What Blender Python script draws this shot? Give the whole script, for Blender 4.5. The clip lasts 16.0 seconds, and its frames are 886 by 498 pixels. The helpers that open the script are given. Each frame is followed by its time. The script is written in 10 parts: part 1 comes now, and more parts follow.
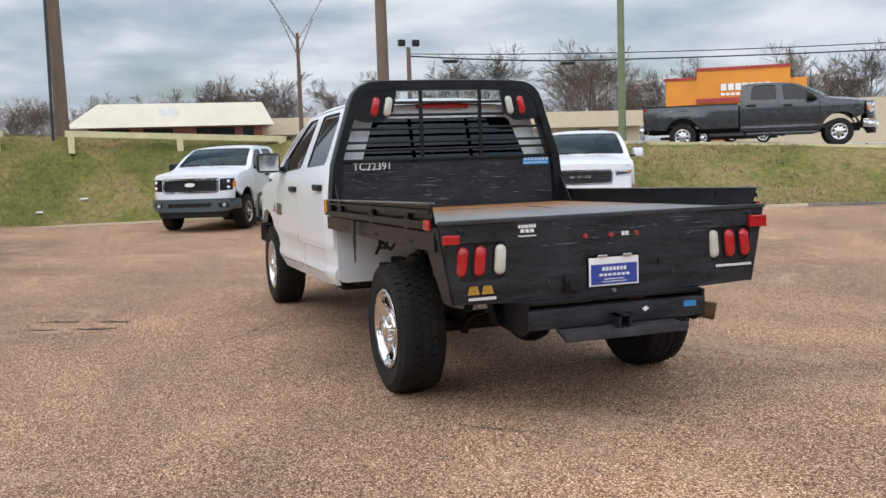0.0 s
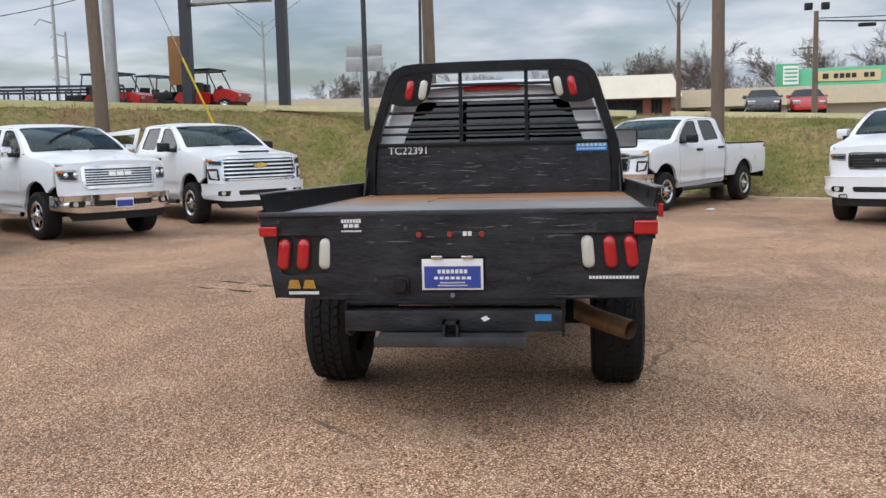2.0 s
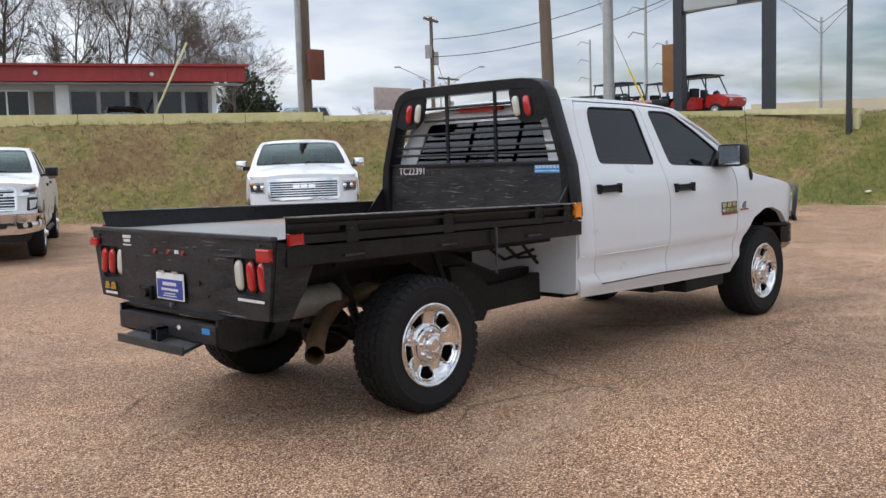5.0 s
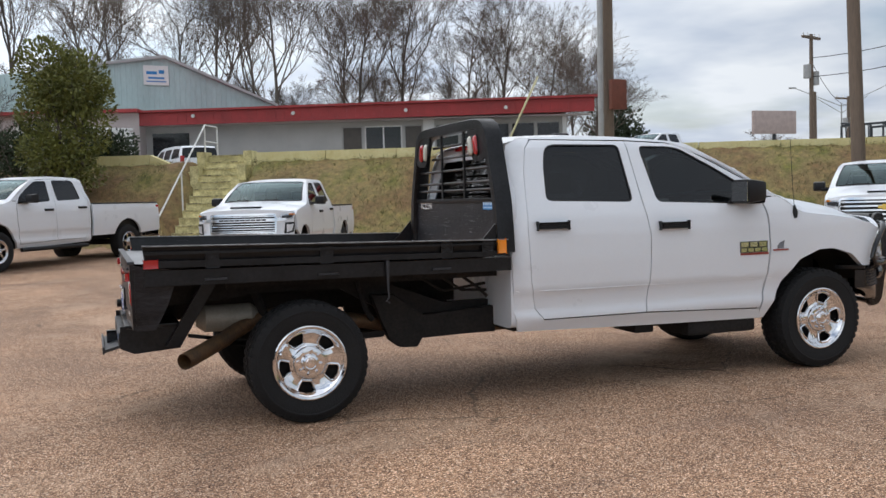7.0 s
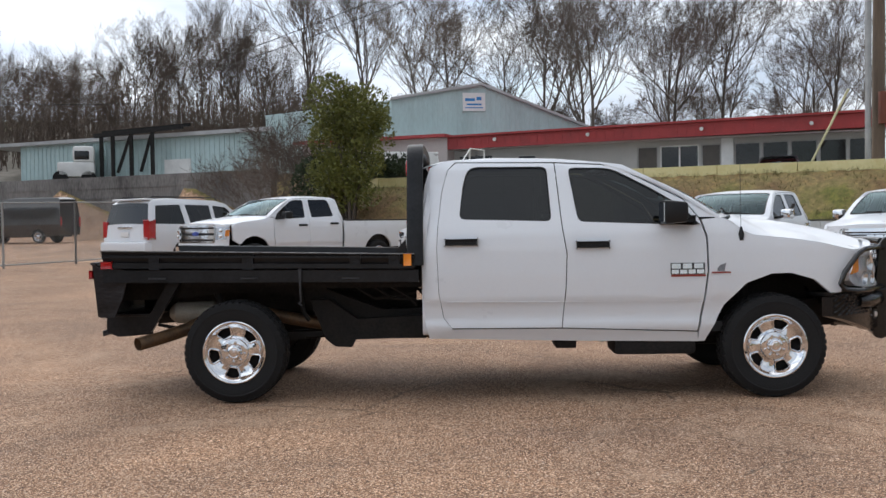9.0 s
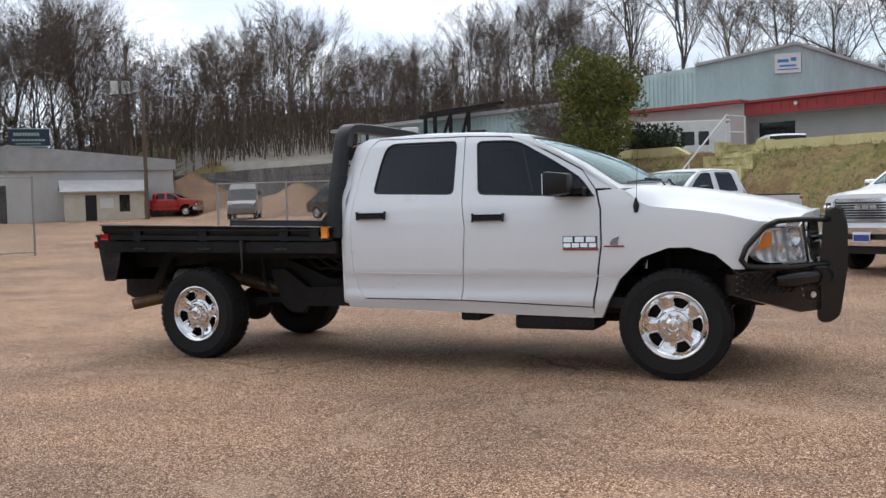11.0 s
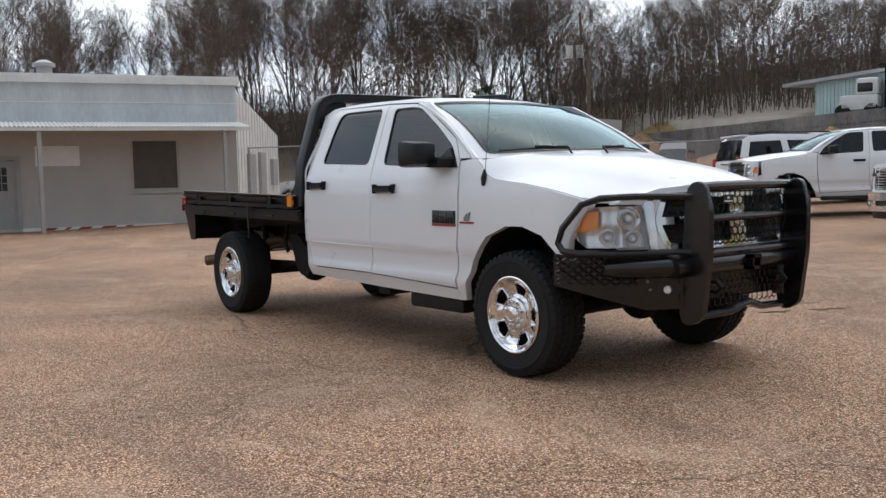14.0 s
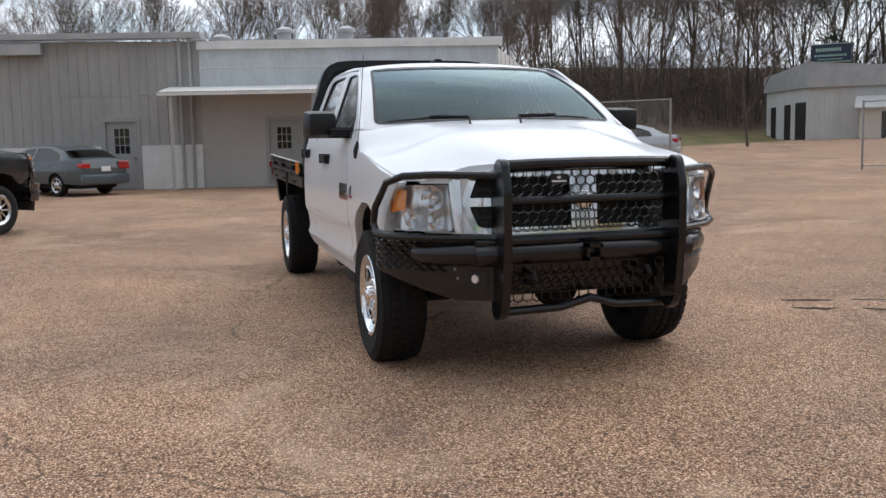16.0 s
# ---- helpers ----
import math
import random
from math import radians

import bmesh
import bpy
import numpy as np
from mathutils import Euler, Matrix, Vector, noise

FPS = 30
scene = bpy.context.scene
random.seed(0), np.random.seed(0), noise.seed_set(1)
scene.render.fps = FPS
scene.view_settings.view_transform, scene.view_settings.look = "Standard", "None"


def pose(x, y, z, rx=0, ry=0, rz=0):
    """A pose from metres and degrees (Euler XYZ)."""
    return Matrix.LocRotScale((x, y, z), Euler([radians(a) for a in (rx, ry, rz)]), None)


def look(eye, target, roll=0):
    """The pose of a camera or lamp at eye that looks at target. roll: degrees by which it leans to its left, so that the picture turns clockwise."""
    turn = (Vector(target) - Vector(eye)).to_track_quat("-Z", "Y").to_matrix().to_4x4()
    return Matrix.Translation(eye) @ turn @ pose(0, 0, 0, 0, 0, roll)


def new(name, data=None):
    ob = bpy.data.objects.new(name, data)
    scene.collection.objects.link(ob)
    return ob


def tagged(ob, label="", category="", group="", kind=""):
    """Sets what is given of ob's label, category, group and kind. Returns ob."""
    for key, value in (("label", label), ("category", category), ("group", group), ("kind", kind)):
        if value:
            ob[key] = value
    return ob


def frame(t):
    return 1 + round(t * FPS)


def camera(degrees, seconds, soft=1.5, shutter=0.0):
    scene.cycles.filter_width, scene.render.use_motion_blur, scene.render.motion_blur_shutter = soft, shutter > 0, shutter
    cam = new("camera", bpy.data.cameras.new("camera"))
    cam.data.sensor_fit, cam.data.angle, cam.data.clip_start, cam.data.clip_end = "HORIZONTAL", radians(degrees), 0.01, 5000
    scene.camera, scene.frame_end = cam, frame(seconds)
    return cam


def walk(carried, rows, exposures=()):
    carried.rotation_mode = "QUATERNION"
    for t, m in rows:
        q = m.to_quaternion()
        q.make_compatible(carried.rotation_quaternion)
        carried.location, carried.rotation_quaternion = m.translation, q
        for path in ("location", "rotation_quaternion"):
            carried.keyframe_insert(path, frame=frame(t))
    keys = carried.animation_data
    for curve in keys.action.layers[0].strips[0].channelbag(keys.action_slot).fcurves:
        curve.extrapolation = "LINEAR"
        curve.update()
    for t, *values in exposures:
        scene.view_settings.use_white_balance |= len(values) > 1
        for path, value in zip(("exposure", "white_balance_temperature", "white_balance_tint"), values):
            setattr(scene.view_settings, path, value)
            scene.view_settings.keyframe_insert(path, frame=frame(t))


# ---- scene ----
cam = camera(50.3, 16.0)
PATH = [
    (0, (-5.705, 2.61, 1.482), (-3.828, 1.946, 1.288), -1.9),
    (0.5, (-5.874, 1.783, 1.485), (-3.934, 1.363, 1.237), -2.1),
    (1, (-5.919, 0.966, 1.484), (-3.94, 0.8, 1.242), -1.8),
    (1.5, (-5.893, 0.201, 1.487), (-3.907, 0.256, 1.258), -1.5),
    (2, (-5.816, -0.575, 1.491), (-3.846, -0.312, 1.265), -1.4),
    (2.5, (-5.651, -1.357, 1.486), (-3.724, -0.864, 1.271), -1.3),
    (3, (-5.45, -2.144, 1.498), (-3.591, -1.437, 1.288), -1.2),
    (3.2, (-5.334, -2.432, 1.5), (-3.504, -1.651, 1.293), -1.3),
    (5.3, (-3.578, -5.372, 1.51), (-2.261, -3.878, 1.329), -2.0),
    (5.5, (-3.345, -5.628, 1.509), (-2.097, -4.075, 1.334), -2.2),
    (6, (-2.731, -6.203, 1.509), (-1.664, -4.518, 1.362), -2.3),
    (6.5, (-2.057, -6.723, 1.503), (-1.174, -4.932, 1.384), -2.0),
    (7, (-1.331, -7.212, 1.494), (-0.637, -5.339, 1.386), -1.6),
    (7.5, (-0.57, -7.694, 1.475), (-0.068, -5.761, 1.375), -1.4),
    (8, (0.233, -8.03, 1.463), (0.547, -6.057, 1.373), -1.2),
    (8.5, (1.047, -8.348, 1.438), (1.175, -6.353, 1.382), -0.9),
    (9, (1.88, -8.493, 1.401), (1.829, -6.494, 1.352), -0.9),
    (9.2, (2.234, -8.544, 1.392), (2.112, -6.549, 1.344), -0.9),
    (11.3, (5.930, -7.778, 1.321), (5.028, -5.997, 1.220), -1.7),
    (11.5, (6.196, -7.603, 1.312), (5.219, -5.863, 1.205), -1.8),
    (12, (6.853, -7.187, 1.295), (5.707, -5.553, 1.192), -1.8),
    (12.5, (7.436, -6.710, 1.285), (6.166, -5.169, 1.189), -1.8),
    (13, (7.993, -6.219, 1.290), (6.617, -4.772, 1.187), -1.7),
    (13.5, (8.431, -5.619, 1.287), (6.954, -4.278, 1.165), -1.6),
    (14, (8.885, -5.012, 1.308), (7.296, -3.809, 1.158), -1.4),
    (14.5, (9.230, -4.337, 1.310), (7.537, -3.288, 1.134), -1.1),
    (15, (9.563, -3.638, 1.316), (7.781, -2.751, 1.122), -1.1),
    (15.5, (9.805, -2.897, 1.303), (7.952, -2.174, 1.096), -1.1),
    (16, (9.992, -2.124, 1.346), (8.081, -1.581, 1.120), -1.2),
]
walk(cam, [(t, look(eye, target, roll)) for t, eye, target, roll in PATH],
     [(0.0, 0.56), (3.0, 0.54), (5.5, 0.50), (7.0, 0.37), (9.0, 0.33), (12.5, 0.31), (14.5, 0.24), (16.0, 0.32)])

# ---- world and light ----
SUN_AZ, SUN_EL = 112.0, 56.0      # degrees from +x towards +y, and above the horizon
world = bpy.data.worlds.new("overcast_sky")
scene.world = world
world.use_nodes = True
wt = world.node_tree
wt.nodes.clear()


def wnode(kind, **props):
    n = wt.nodes.new(kind)
    for key, value in props.items():
        if key in n.inputs:
            n.inputs[key].default_value = value
    return n


sky = wt.nodes.new("ShaderNodeTexSky")
sky.sky_type, sky.sun_disc = "NISHITA", False
sky.sun_elevation, sky.sun_rotation = radians(SUN_EL), radians(90 - SUN_AZ)
sky.air_density, sky.dust_density, sky.ozone_density = 1.0, 2.0, 1.0
tc = wt.nodes.new("ShaderNodeTexCoord")
sep = wt.nodes.new("ShaderNodeSeparateXYZ")
wt.links.new(tc.outputs["Generated"], sep.inputs[0])
up = wnode("ShaderNodeMath", **{})
up.operation = "ADD"
up.inputs[1].default_value = 0.16
wt.links.new(sep.outputs["Z"], up.inputs[0])
flat = wt.nodes.new("ShaderNodeVectorMath")
flat.operation = "DIVIDE"
comb = wt.nodes.new("ShaderNodeCombineXYZ")
for axis in "XYZ":
    wt.links.new(up.outputs[0], comb.inputs[axis])
wt.links.new(tc.outputs["Generated"], flat.inputs[0])
wt.links.new(comb.outputs[0], flat.inputs[1])
cloud = wnode("ShaderNodeTexNoise", Scale=1.2, Detail=5.0, Roughness=0.5, Distortion=0.2)
wt.links.new(flat.outputs[0], cloud.inputs["Vector"])
cover = wt.nodes.new("ShaderNodeValToRGB")
cover.color_ramp.elements[0].position, cover.color_ramp.elements[1].position = 0.30, 0.52
wt.links.new(cloud.outputs["Fac"], cover.inputs["Fac"])
tone = wnode("ShaderNodeTexNoise", Scale=1.7, Detail=4.5, Roughness=0.5)
wt.links.new(flat.outputs[0], tone.inputs["Vector"])
cloud_col = wt.nodes.new("ShaderNodeValToRGB")
cloud_col.color_ramp.elements[0].position, cloud_col.color_ramp.elements[1].position = 0.36, 0.62
cloud_col.color_ramp.elements[0].color = (4.6, 5.2, 6.2, 1)
cloud_col.color_ramp.elements[1].color = (7.1, 7.5, 8.0, 1)
wt.links.new(tone.outputs["Fac"], cloud_col.inputs["Fac"])
zenith = wt.nodes.new("ShaderNodeMapRange")       # an overcast sky is brightest overhead
zenith.inputs["From Min"].default_value, zenith.inputs["From Max"].default_value = 0.1, 0.9
zenith.inputs["To Min"].default_value, zenith.inputs["To Max"].default_value = 0.84, 1.0
wt.links.new(sep.outputs["Z"], zenith.inputs["Value"])
mixed = wt.nodes.new("ShaderNodeMix")
mixed.data_type = "RGBA"
wt.links.new(cover.outputs["Color"], mixed.inputs["Factor"])
wt.links.new(sky.outputs["Color"], mixed.inputs["A"])
wt.links.new(cloud_col.outputs["Color"], mixed.inputs["B"])
back = wnode("ShaderNodeBackground", Strength=0.112)
overall = wt.nodes.new("ShaderNodeVectorMath")
overall.operation = "SCALE"
wt.links.new(mixed.outputs["Result"], overall.inputs[0])
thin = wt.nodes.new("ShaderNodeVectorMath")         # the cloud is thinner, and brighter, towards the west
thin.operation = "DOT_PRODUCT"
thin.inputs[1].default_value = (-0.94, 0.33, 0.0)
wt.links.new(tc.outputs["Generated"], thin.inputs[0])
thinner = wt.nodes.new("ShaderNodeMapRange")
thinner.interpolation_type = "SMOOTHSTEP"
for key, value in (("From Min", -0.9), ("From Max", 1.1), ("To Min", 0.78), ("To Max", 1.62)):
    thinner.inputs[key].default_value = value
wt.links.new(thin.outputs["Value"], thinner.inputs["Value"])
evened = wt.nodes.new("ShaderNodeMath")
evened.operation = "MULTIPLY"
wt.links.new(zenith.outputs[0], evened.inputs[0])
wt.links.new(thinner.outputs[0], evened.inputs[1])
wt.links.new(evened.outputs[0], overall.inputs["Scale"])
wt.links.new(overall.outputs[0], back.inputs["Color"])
wout = wt.nodes.new("ShaderNodeOutputWorld")
wt.links.new(back.outputs[0], wout.inputs["Surface"])

sun = new("sun", bpy.data.lights.new("sun", "SUN"))
sun.data.energy, sun.data.angle, sun.data.color = 1.05, radians(120), (1.0, 0.95, 0.89)
sun.matrix_world = look((0, 0, 30), (-30 * math.cos(radians(SUN_AZ)) * math.cos(radians(SUN_EL)),
                                     -30 * math.sin(radians(SUN_AZ)) * math.cos(radians(SUN_EL)),
                                     30 - 30 * math.sin(radians(SUN_EL))))


# ---- materials ----
def mat(name, color, rough=0.5, metal=0.0, var=0.12, scale=3.0, fine=60.0, bump=0.0, coat=0.0, alt=None,
        island=0.0, rough_var=0.1, stretch=(1, 1, 1)):
    """A procedural surface: colour varied at two scales, uneven gloss and fine relief."""
    m = bpy.data.materials.new(name)
    m.use_nodes = True
    t = m.node_tree
    b = t.nodes["Principled BSDF"]
    b.inputs["Metallic"].default_value = metal
    b.inputs["Coat Weight"].default_value = coat
    b.inputs["Coat Roughness"].default_value = 0.06
    co = t.nodes.new("ShaderNodeTexCoord")
    mp = t.nodes.new("ShaderNodeMapping")
    mp.inputs["Scale"].default_value = stretch
    t.links.new(co.outputs["Object"], mp.inputs["Vector"])
    big = t.nodes.new("ShaderNodeTexNoise")
    big.inputs["Scale"].default_value, big.inputs["Detail"].default_value = scale, 5
    big.inputs["Roughness"].default_value = 0.65
    small = t.nodes.new("ShaderNodeTexNoise")
    small.inputs["Scale"].default_value, small.inputs["Detail"].default_value = fine, 3
    for n in (big, small):
        t.links.new(mp.outputs[0], n.inputs["Vector"])
    add = t.nodes.new("ShaderNodeMath")
    add.operation = "MULTIPLY_ADD"
    add.inputs[1].default_value = 0.45
    t.links.new(small.outputs["Fac"], add.inputs[0])
    t.links.new(big.outputs["Fac"], add.inputs[2])
    ramp = t.nodes.new("ShaderNodeValToRGB")
    ramp.color_ramp.elements[0].position, ramp.color_ramp.elements[1].position = 0.5, 0.95
    lo = [max(0.0, c * (1 - var)) for c in color]
    hi = list(alt) if alt else [min(1.0, c * (1 + var)) for c in color]
    ramp.color_ramp.elements[0].color = (*lo, 1)
    ramp.color_ramp.elements[1].color = (*hi, 1)
    t.links.new(add.outputs[0], ramp.inputs["Fac"])
    col = ramp.outputs["Color"]
    if island:
        info = t.nodes.new("ShaderNodeObjectInfo")
        hsv = t.nodes.new("ShaderNodeHueSaturation")
        rng = t.nodes.new("ShaderNodeMapRange")
        rng.inputs["To Min"].default_value, rng.inputs["To Max"].default_value = 1 - island, 1 + island
        t.links.new(info.outputs["Random"], rng.inputs["Value"])
        t.links.new(rng.outputs[0], hsv.inputs["Value"])
        t.links.new(col, hsv.inputs["Color"])
        col = hsv.outputs[0]
    t.links.new(col, b.inputs["Base Color"])
    rr = t.nodes.new("ShaderNodeMapRange")
    rr.inputs["From Min"].default_value, rr.inputs["From Max"].default_value = 0.35, 0.7
    rr.inputs["To Min"].default_value = max(0.02, rough - rough_var * rough)
    rr.inputs["To Max"].default_value = min(1.0, rough + rough_var * rough)
    t.links.new(big.outputs["Fac"], rr.inputs["Value"])
    t.links.new(rr.outputs[0], b.inputs["Roughness"])
    if bump:
        bp = t.nodes.new("ShaderNodeBump")
        bp.inputs["Strength"].default_value = bump
        bp.inputs["Distance"].default_value = 0.02
        t.links.new(small.outputs["Fac"], bp.inputs["Height"])
        t.links.new(bp.outputs[0], b.inputs["Normal"])
    return m


def glass(name, tint, rough=0.02, ior=1.5, sheen=(0.95, 0.97, 1.0)):
    m = bpy.data.materials.new(name)
    m.use_nodes = True
    t = m.node_tree
    t.nodes.clear()
    clear = t.nodes.new("ShaderNodeBsdfTransparent")
    clear.inputs["Color"].default_value = (*tint, 1)
    gloss = t.nodes.new("ShaderNodeBsdfGlossy")
    gloss.inputs["Roughness"].default_value = rough
    gloss.inputs["Color"].default_value = (*sheen, 1)
    fres = t.nodes.new("ShaderNodeFresnel")
    fres.inputs["IOR"].default_value = ior
    mix = t.nodes.new("ShaderNodeMixShader")
    out = t.nodes.new("ShaderNodeOutputMaterial")
    t.links.new(fres.outputs[0], mix.inputs[0])
    t.links.new(clear.outputs[0], mix.inputs[1])
    t.links.new(gloss.outputs[0], mix.inputs[2])
    t.links.new(mix.outputs[0], out.inputs["Surface"])
    return m


WHITE = mat("white_car_paint", (0.745, 0.77, 0.80), 0.30, var=0.02, scale=1.2, coat=0.3)
DARKGREY = mat("charcoal_car_paint", (0.028, 0.032, 0.038), 0.28, var=0.1, coat=0.7)
SLATE = mat("slate_blue_car_paint", (0.06, 0.08, 0.095), 0.3, var=0.08, coat=0.7)
SILVER = mat("silver_car_paint", (0.48, 0.51, 0.54), 0.3, metal=0.5, var=0.05, coat=0.5)
REDCAR = mat("red_car_paint", (0.42, 0.015, 0.012), 0.3, var=0.1, coat=0.6)
BLACKCAR = mat("black_car_paint", (0.012, 0.012, 0.014), 0.2, var=0.2, coat=0.8)
BLUECAR = mat("dark_blue_plastic", (0.02, 0.04, 0.12), 0.35, var=0.15)
RUBBER = mat("tyre_rubber", (0.014, 0.014, 0.0145), 0.8, var=0.35, scale=6, fine=90, bump=0.25)
PLASTIC = mat("black_plastic", (0.010, 0.010, 0.011), 0.45, var=0.2, fine=200, bump=0.1)
BLACKSTEEL = mat("worn_black_steel", (0.0055, 0.006, 0.0075), 0.34, var=0.4, scale=5, fine=40, bump=0.10, alt=(0.014, 0.0145, 0.0165))
SCUFFED = mat("scuffed_black_steel", (0.007, 0.008, 0.0105), 0.42, var=0.5, scale=4, fine=26, bump=0.18,
              alt=(0.034, 0.036, 0.042), stretch=(1, 1.0, 4))
GLOSSBLACK = mat("glossy_black_powder_coat", (0.0055, 0.0055, 0.0062), 0.24, var=0.25, scale=6, fine=50, bump=0.03, coat=0.1)
CHASSIS = mat("dusty_chassis_steel", (0.006, 0.006, 0.0065), 0.75, var=0.4, scale=5, fine=40, bump=0.2, alt=(0.022, 0.019, 0.017))
CHROME = mat("chrome", (0.78, 0.78, 0.79), 0.09, metal=1.0, var=0.05, rough_var=0.4)
ALLOY = mat("machined_alloy", (0.62, 0.62, 0.63), 0.22, metal=1.0, var=0.08)
WORNEDGE = mat("worn_bare_edge", (0.16, 0.165, 0.17), 0.5, metal=0.4, var=0.6, scale=9, fine=40, alt=(0.34, 0.34, 0.34))
DARKSTEEL = mat("dull_dark_steel", (0.05, 0.052, 0.058), 0.5, metal=0.4, var=0.35, scale=7, bump=0.1)
STEELGREY = mat("bare_steel", (0.22, 0.23, 0.25), 0.45, metal=0.6, var=0.3, scale=6, bump=0.1)
EXHAUST = mat("heat_stained_steel", (0.17, 0.13, 0.10), 0.55, metal=0.6, var=0.4, scale=7, alt=(0.28, 0.16, 0.08))
REDLENS = mat("red_lamp_lens", (0.42, 0.012, 0.014), 0.16, var=0.12, fine=120, coat=0.5)
AMBERLENS = mat("amber_lamp_lens", (0.85, 0.28, 0.02), 0.16, var=0.12, fine=120, coat=0.5)
CLEARLENS = mat("frosted_lamp_lens", (0.55, 0.54, 0.47), 0.2, var=0.1, fine=120, coat=0.5)
LAMPGLASS = glass("headlamp_glass", (0.93, 0.94, 0.95), 0.02, 1.22)
BOWL = mat("lamp_bowl_metal", (0.78, 0.78, 0.79), 0.34, metal=0.75, var=0.12, scale=9)
TINT = glass("tinted_window_glass", (0.10, 0.115, 0.115))
DARKTINT = glass("privacy_window_glass", (0.035, 0.038, 0.042))
SCREEN = glass("windscreen_glass", (0.28, 0.42, 0.43), 0.02, 1.42, (0.72, 0.92, 0.96))
INTERIOR = mat("grey_cabin_trim", (0.035, 0.036, 0.038), 0.8, var=0.2)
SEATCLOTH = mat("grey_seat_cloth", (0.085, 0.085, 0.088), 0.9, var=0.2, fine=200, bump=0.15)
MESHBLACK = mat("grille_black", (0.008, 0.008, 0.009), 0.5, var=0.2)
BLUESTICKER = mat("blue_sticker", (0.03, 0.22, 0.52), 0.4, var=0.15)
PLATEBLUE = mat("plate_blue", (0.03, 0.06, 0.30), 0.4, var=0.1)
PAPERWHITE = mat("white_print", (0.75, 0.75, 0.74), 0.5, var=0.06)
GOLD = mat("gold_emblem", (0.62, 0.42, 0.10), 0.25, metal=0.8, var=0.1)
BADGERED = mat("red_badge_bar", (0.28, 0.04, 0.03), 0.35, var=0.15)
YELLOWNOTE = mat("yellow_sticker", (0.7, 0.75, 0.08), 0.6, var=0.05)

for dull in (RUBBER, PLASTIC, BLACKSTEEL, SCUFFED, CHASSIS):
    dull.node_tree.nodes["Principled BSDF"].inputs["Specular IOR Level"].default_value = 0.32


# ---- mesh helpers ----
def bm_new():
    return bmesh.new()


def part(name, bm, material, parent=None, label="", sharp=35, smooth=True):
    """Links a bmesh as one mesh object, under a thing or a part."""
    me = bpy.data.meshes.new(name)
    bmesh.ops.recalc_face_normals(bm, faces=bm.faces)
    bm.to_mesh(me)
    bm.free()
    if smooth:
        me.shade_smooth()
        me.set_sharp_from_angle(angle=radians(sharp))
    if material is not None:
        me.materials.append(material)
    ob = new(name, me)
    if parent is not None:
        ob.parent = parent
    if label:
        tagged(ob, label)
    return ob


def empty(name, m=None):
    ob = new(name)
    ob.empty_display_size = 0.2
    if m is not None:
        ob.matrix_basis = m
    return ob


def box(bm, x0, x1, y0, y1, z0, z1, bevel=0.0, m=None):
    r = bmesh.ops.create_cube(bm, size=1.0)
    vs = r["verts"]
    for v in vs:
        v.co = Vector(((x0 + x1) / 2 + v.co.x * (x1 - x0), (y0 + y1) / 2 + v.co.y * (y1 - y0), (z0 + z1) / 2 + v.co.z * (z1 - z0)))
    if m is not None:
        bmesh.ops.transform(bm, matrix=m, verts=vs)
    if bevel:
        es = list({e for v in vs for e in v.link_edges})
        bmesh.ops.bevel(bm, geom=es, offset=bevel, segments=2, affect="EDGES", profile=0.6)
    return bm


def frame_along(d):
    d = Vector(d).normalized()
    a = Vector((0, 0, 1)) if abs(d.z) < 0.9 else Vector((1, 0, 0))
    u = d.cross(a).normalized()
    return u, d.cross(u).normalized()


def tube(bm, pts, r, seg=8, caps=True, radii=None, square=False):
    """A round or square bar swept along a bent line."""
    pts = [Vector(p) for p in pts]
    rings = []
    for i, p in enumerate(pts):
        a = pts[i] - pts[max(i - 1, 0)]
        b = pts[min(i + 1, len(pts) - 1)] - pts[i]
        d = (a.normalized() if a.length else Vector()) + (b.normalized() if b.length else Vector())
        if i == 0:
            u, w = frame_along(d)
        else:
            dn = d.normalized()
            u = (u - dn * u.dot(dn)).normalized()
            w = dn.cross(u)
        rr = radii[i] if radii else r
        n = 4 if square else seg
        off = math.pi / 4 if square else 0
        k = rr * (math.sqrt(2) if square else 1)
        rings.append([bm.verts.new(p + u * (k * math.cos(off + 2 * math.pi * j / n)) + w * (k * math.sin(off + 2 * math.pi * j / n))) for j in range(n)])
    for s, t in zip(rings, rings[1:]):
        n = len(s)
        for j in range(n):
            bm.faces.new((s[j], s[(j + 1) % n], t[(j + 1) % n], t[j]))
    if caps:
        bm.faces.new(rings[0][::-1])
        bm.faces.new(rings[-1])
    return bm


def cyl(bm, p0, p1, r0, r1=None, seg=16, caps=True):
    return tube(bm, [p0, p1], r0, seg, caps, [r0, r0 if r1 is None else r1])


def prism(bm, outline, fn0, fn1):
    """A plate: a flat outline carried to two faces by fn0 and fn1, closed round its rim."""
    a = [bm.verts.new(fn0(*p)) for p in outline]
    b = [bm.verts.new(fn1(*p)) for p in outline]
    bm.faces.new(a)
    bm.faces.new(b[::-1])
    n = len(a)
    for i in range(n):
        bm.faces.new((a[i], b[i], b[(i + 1) % n], a[(i + 1) % n]))
    return bm


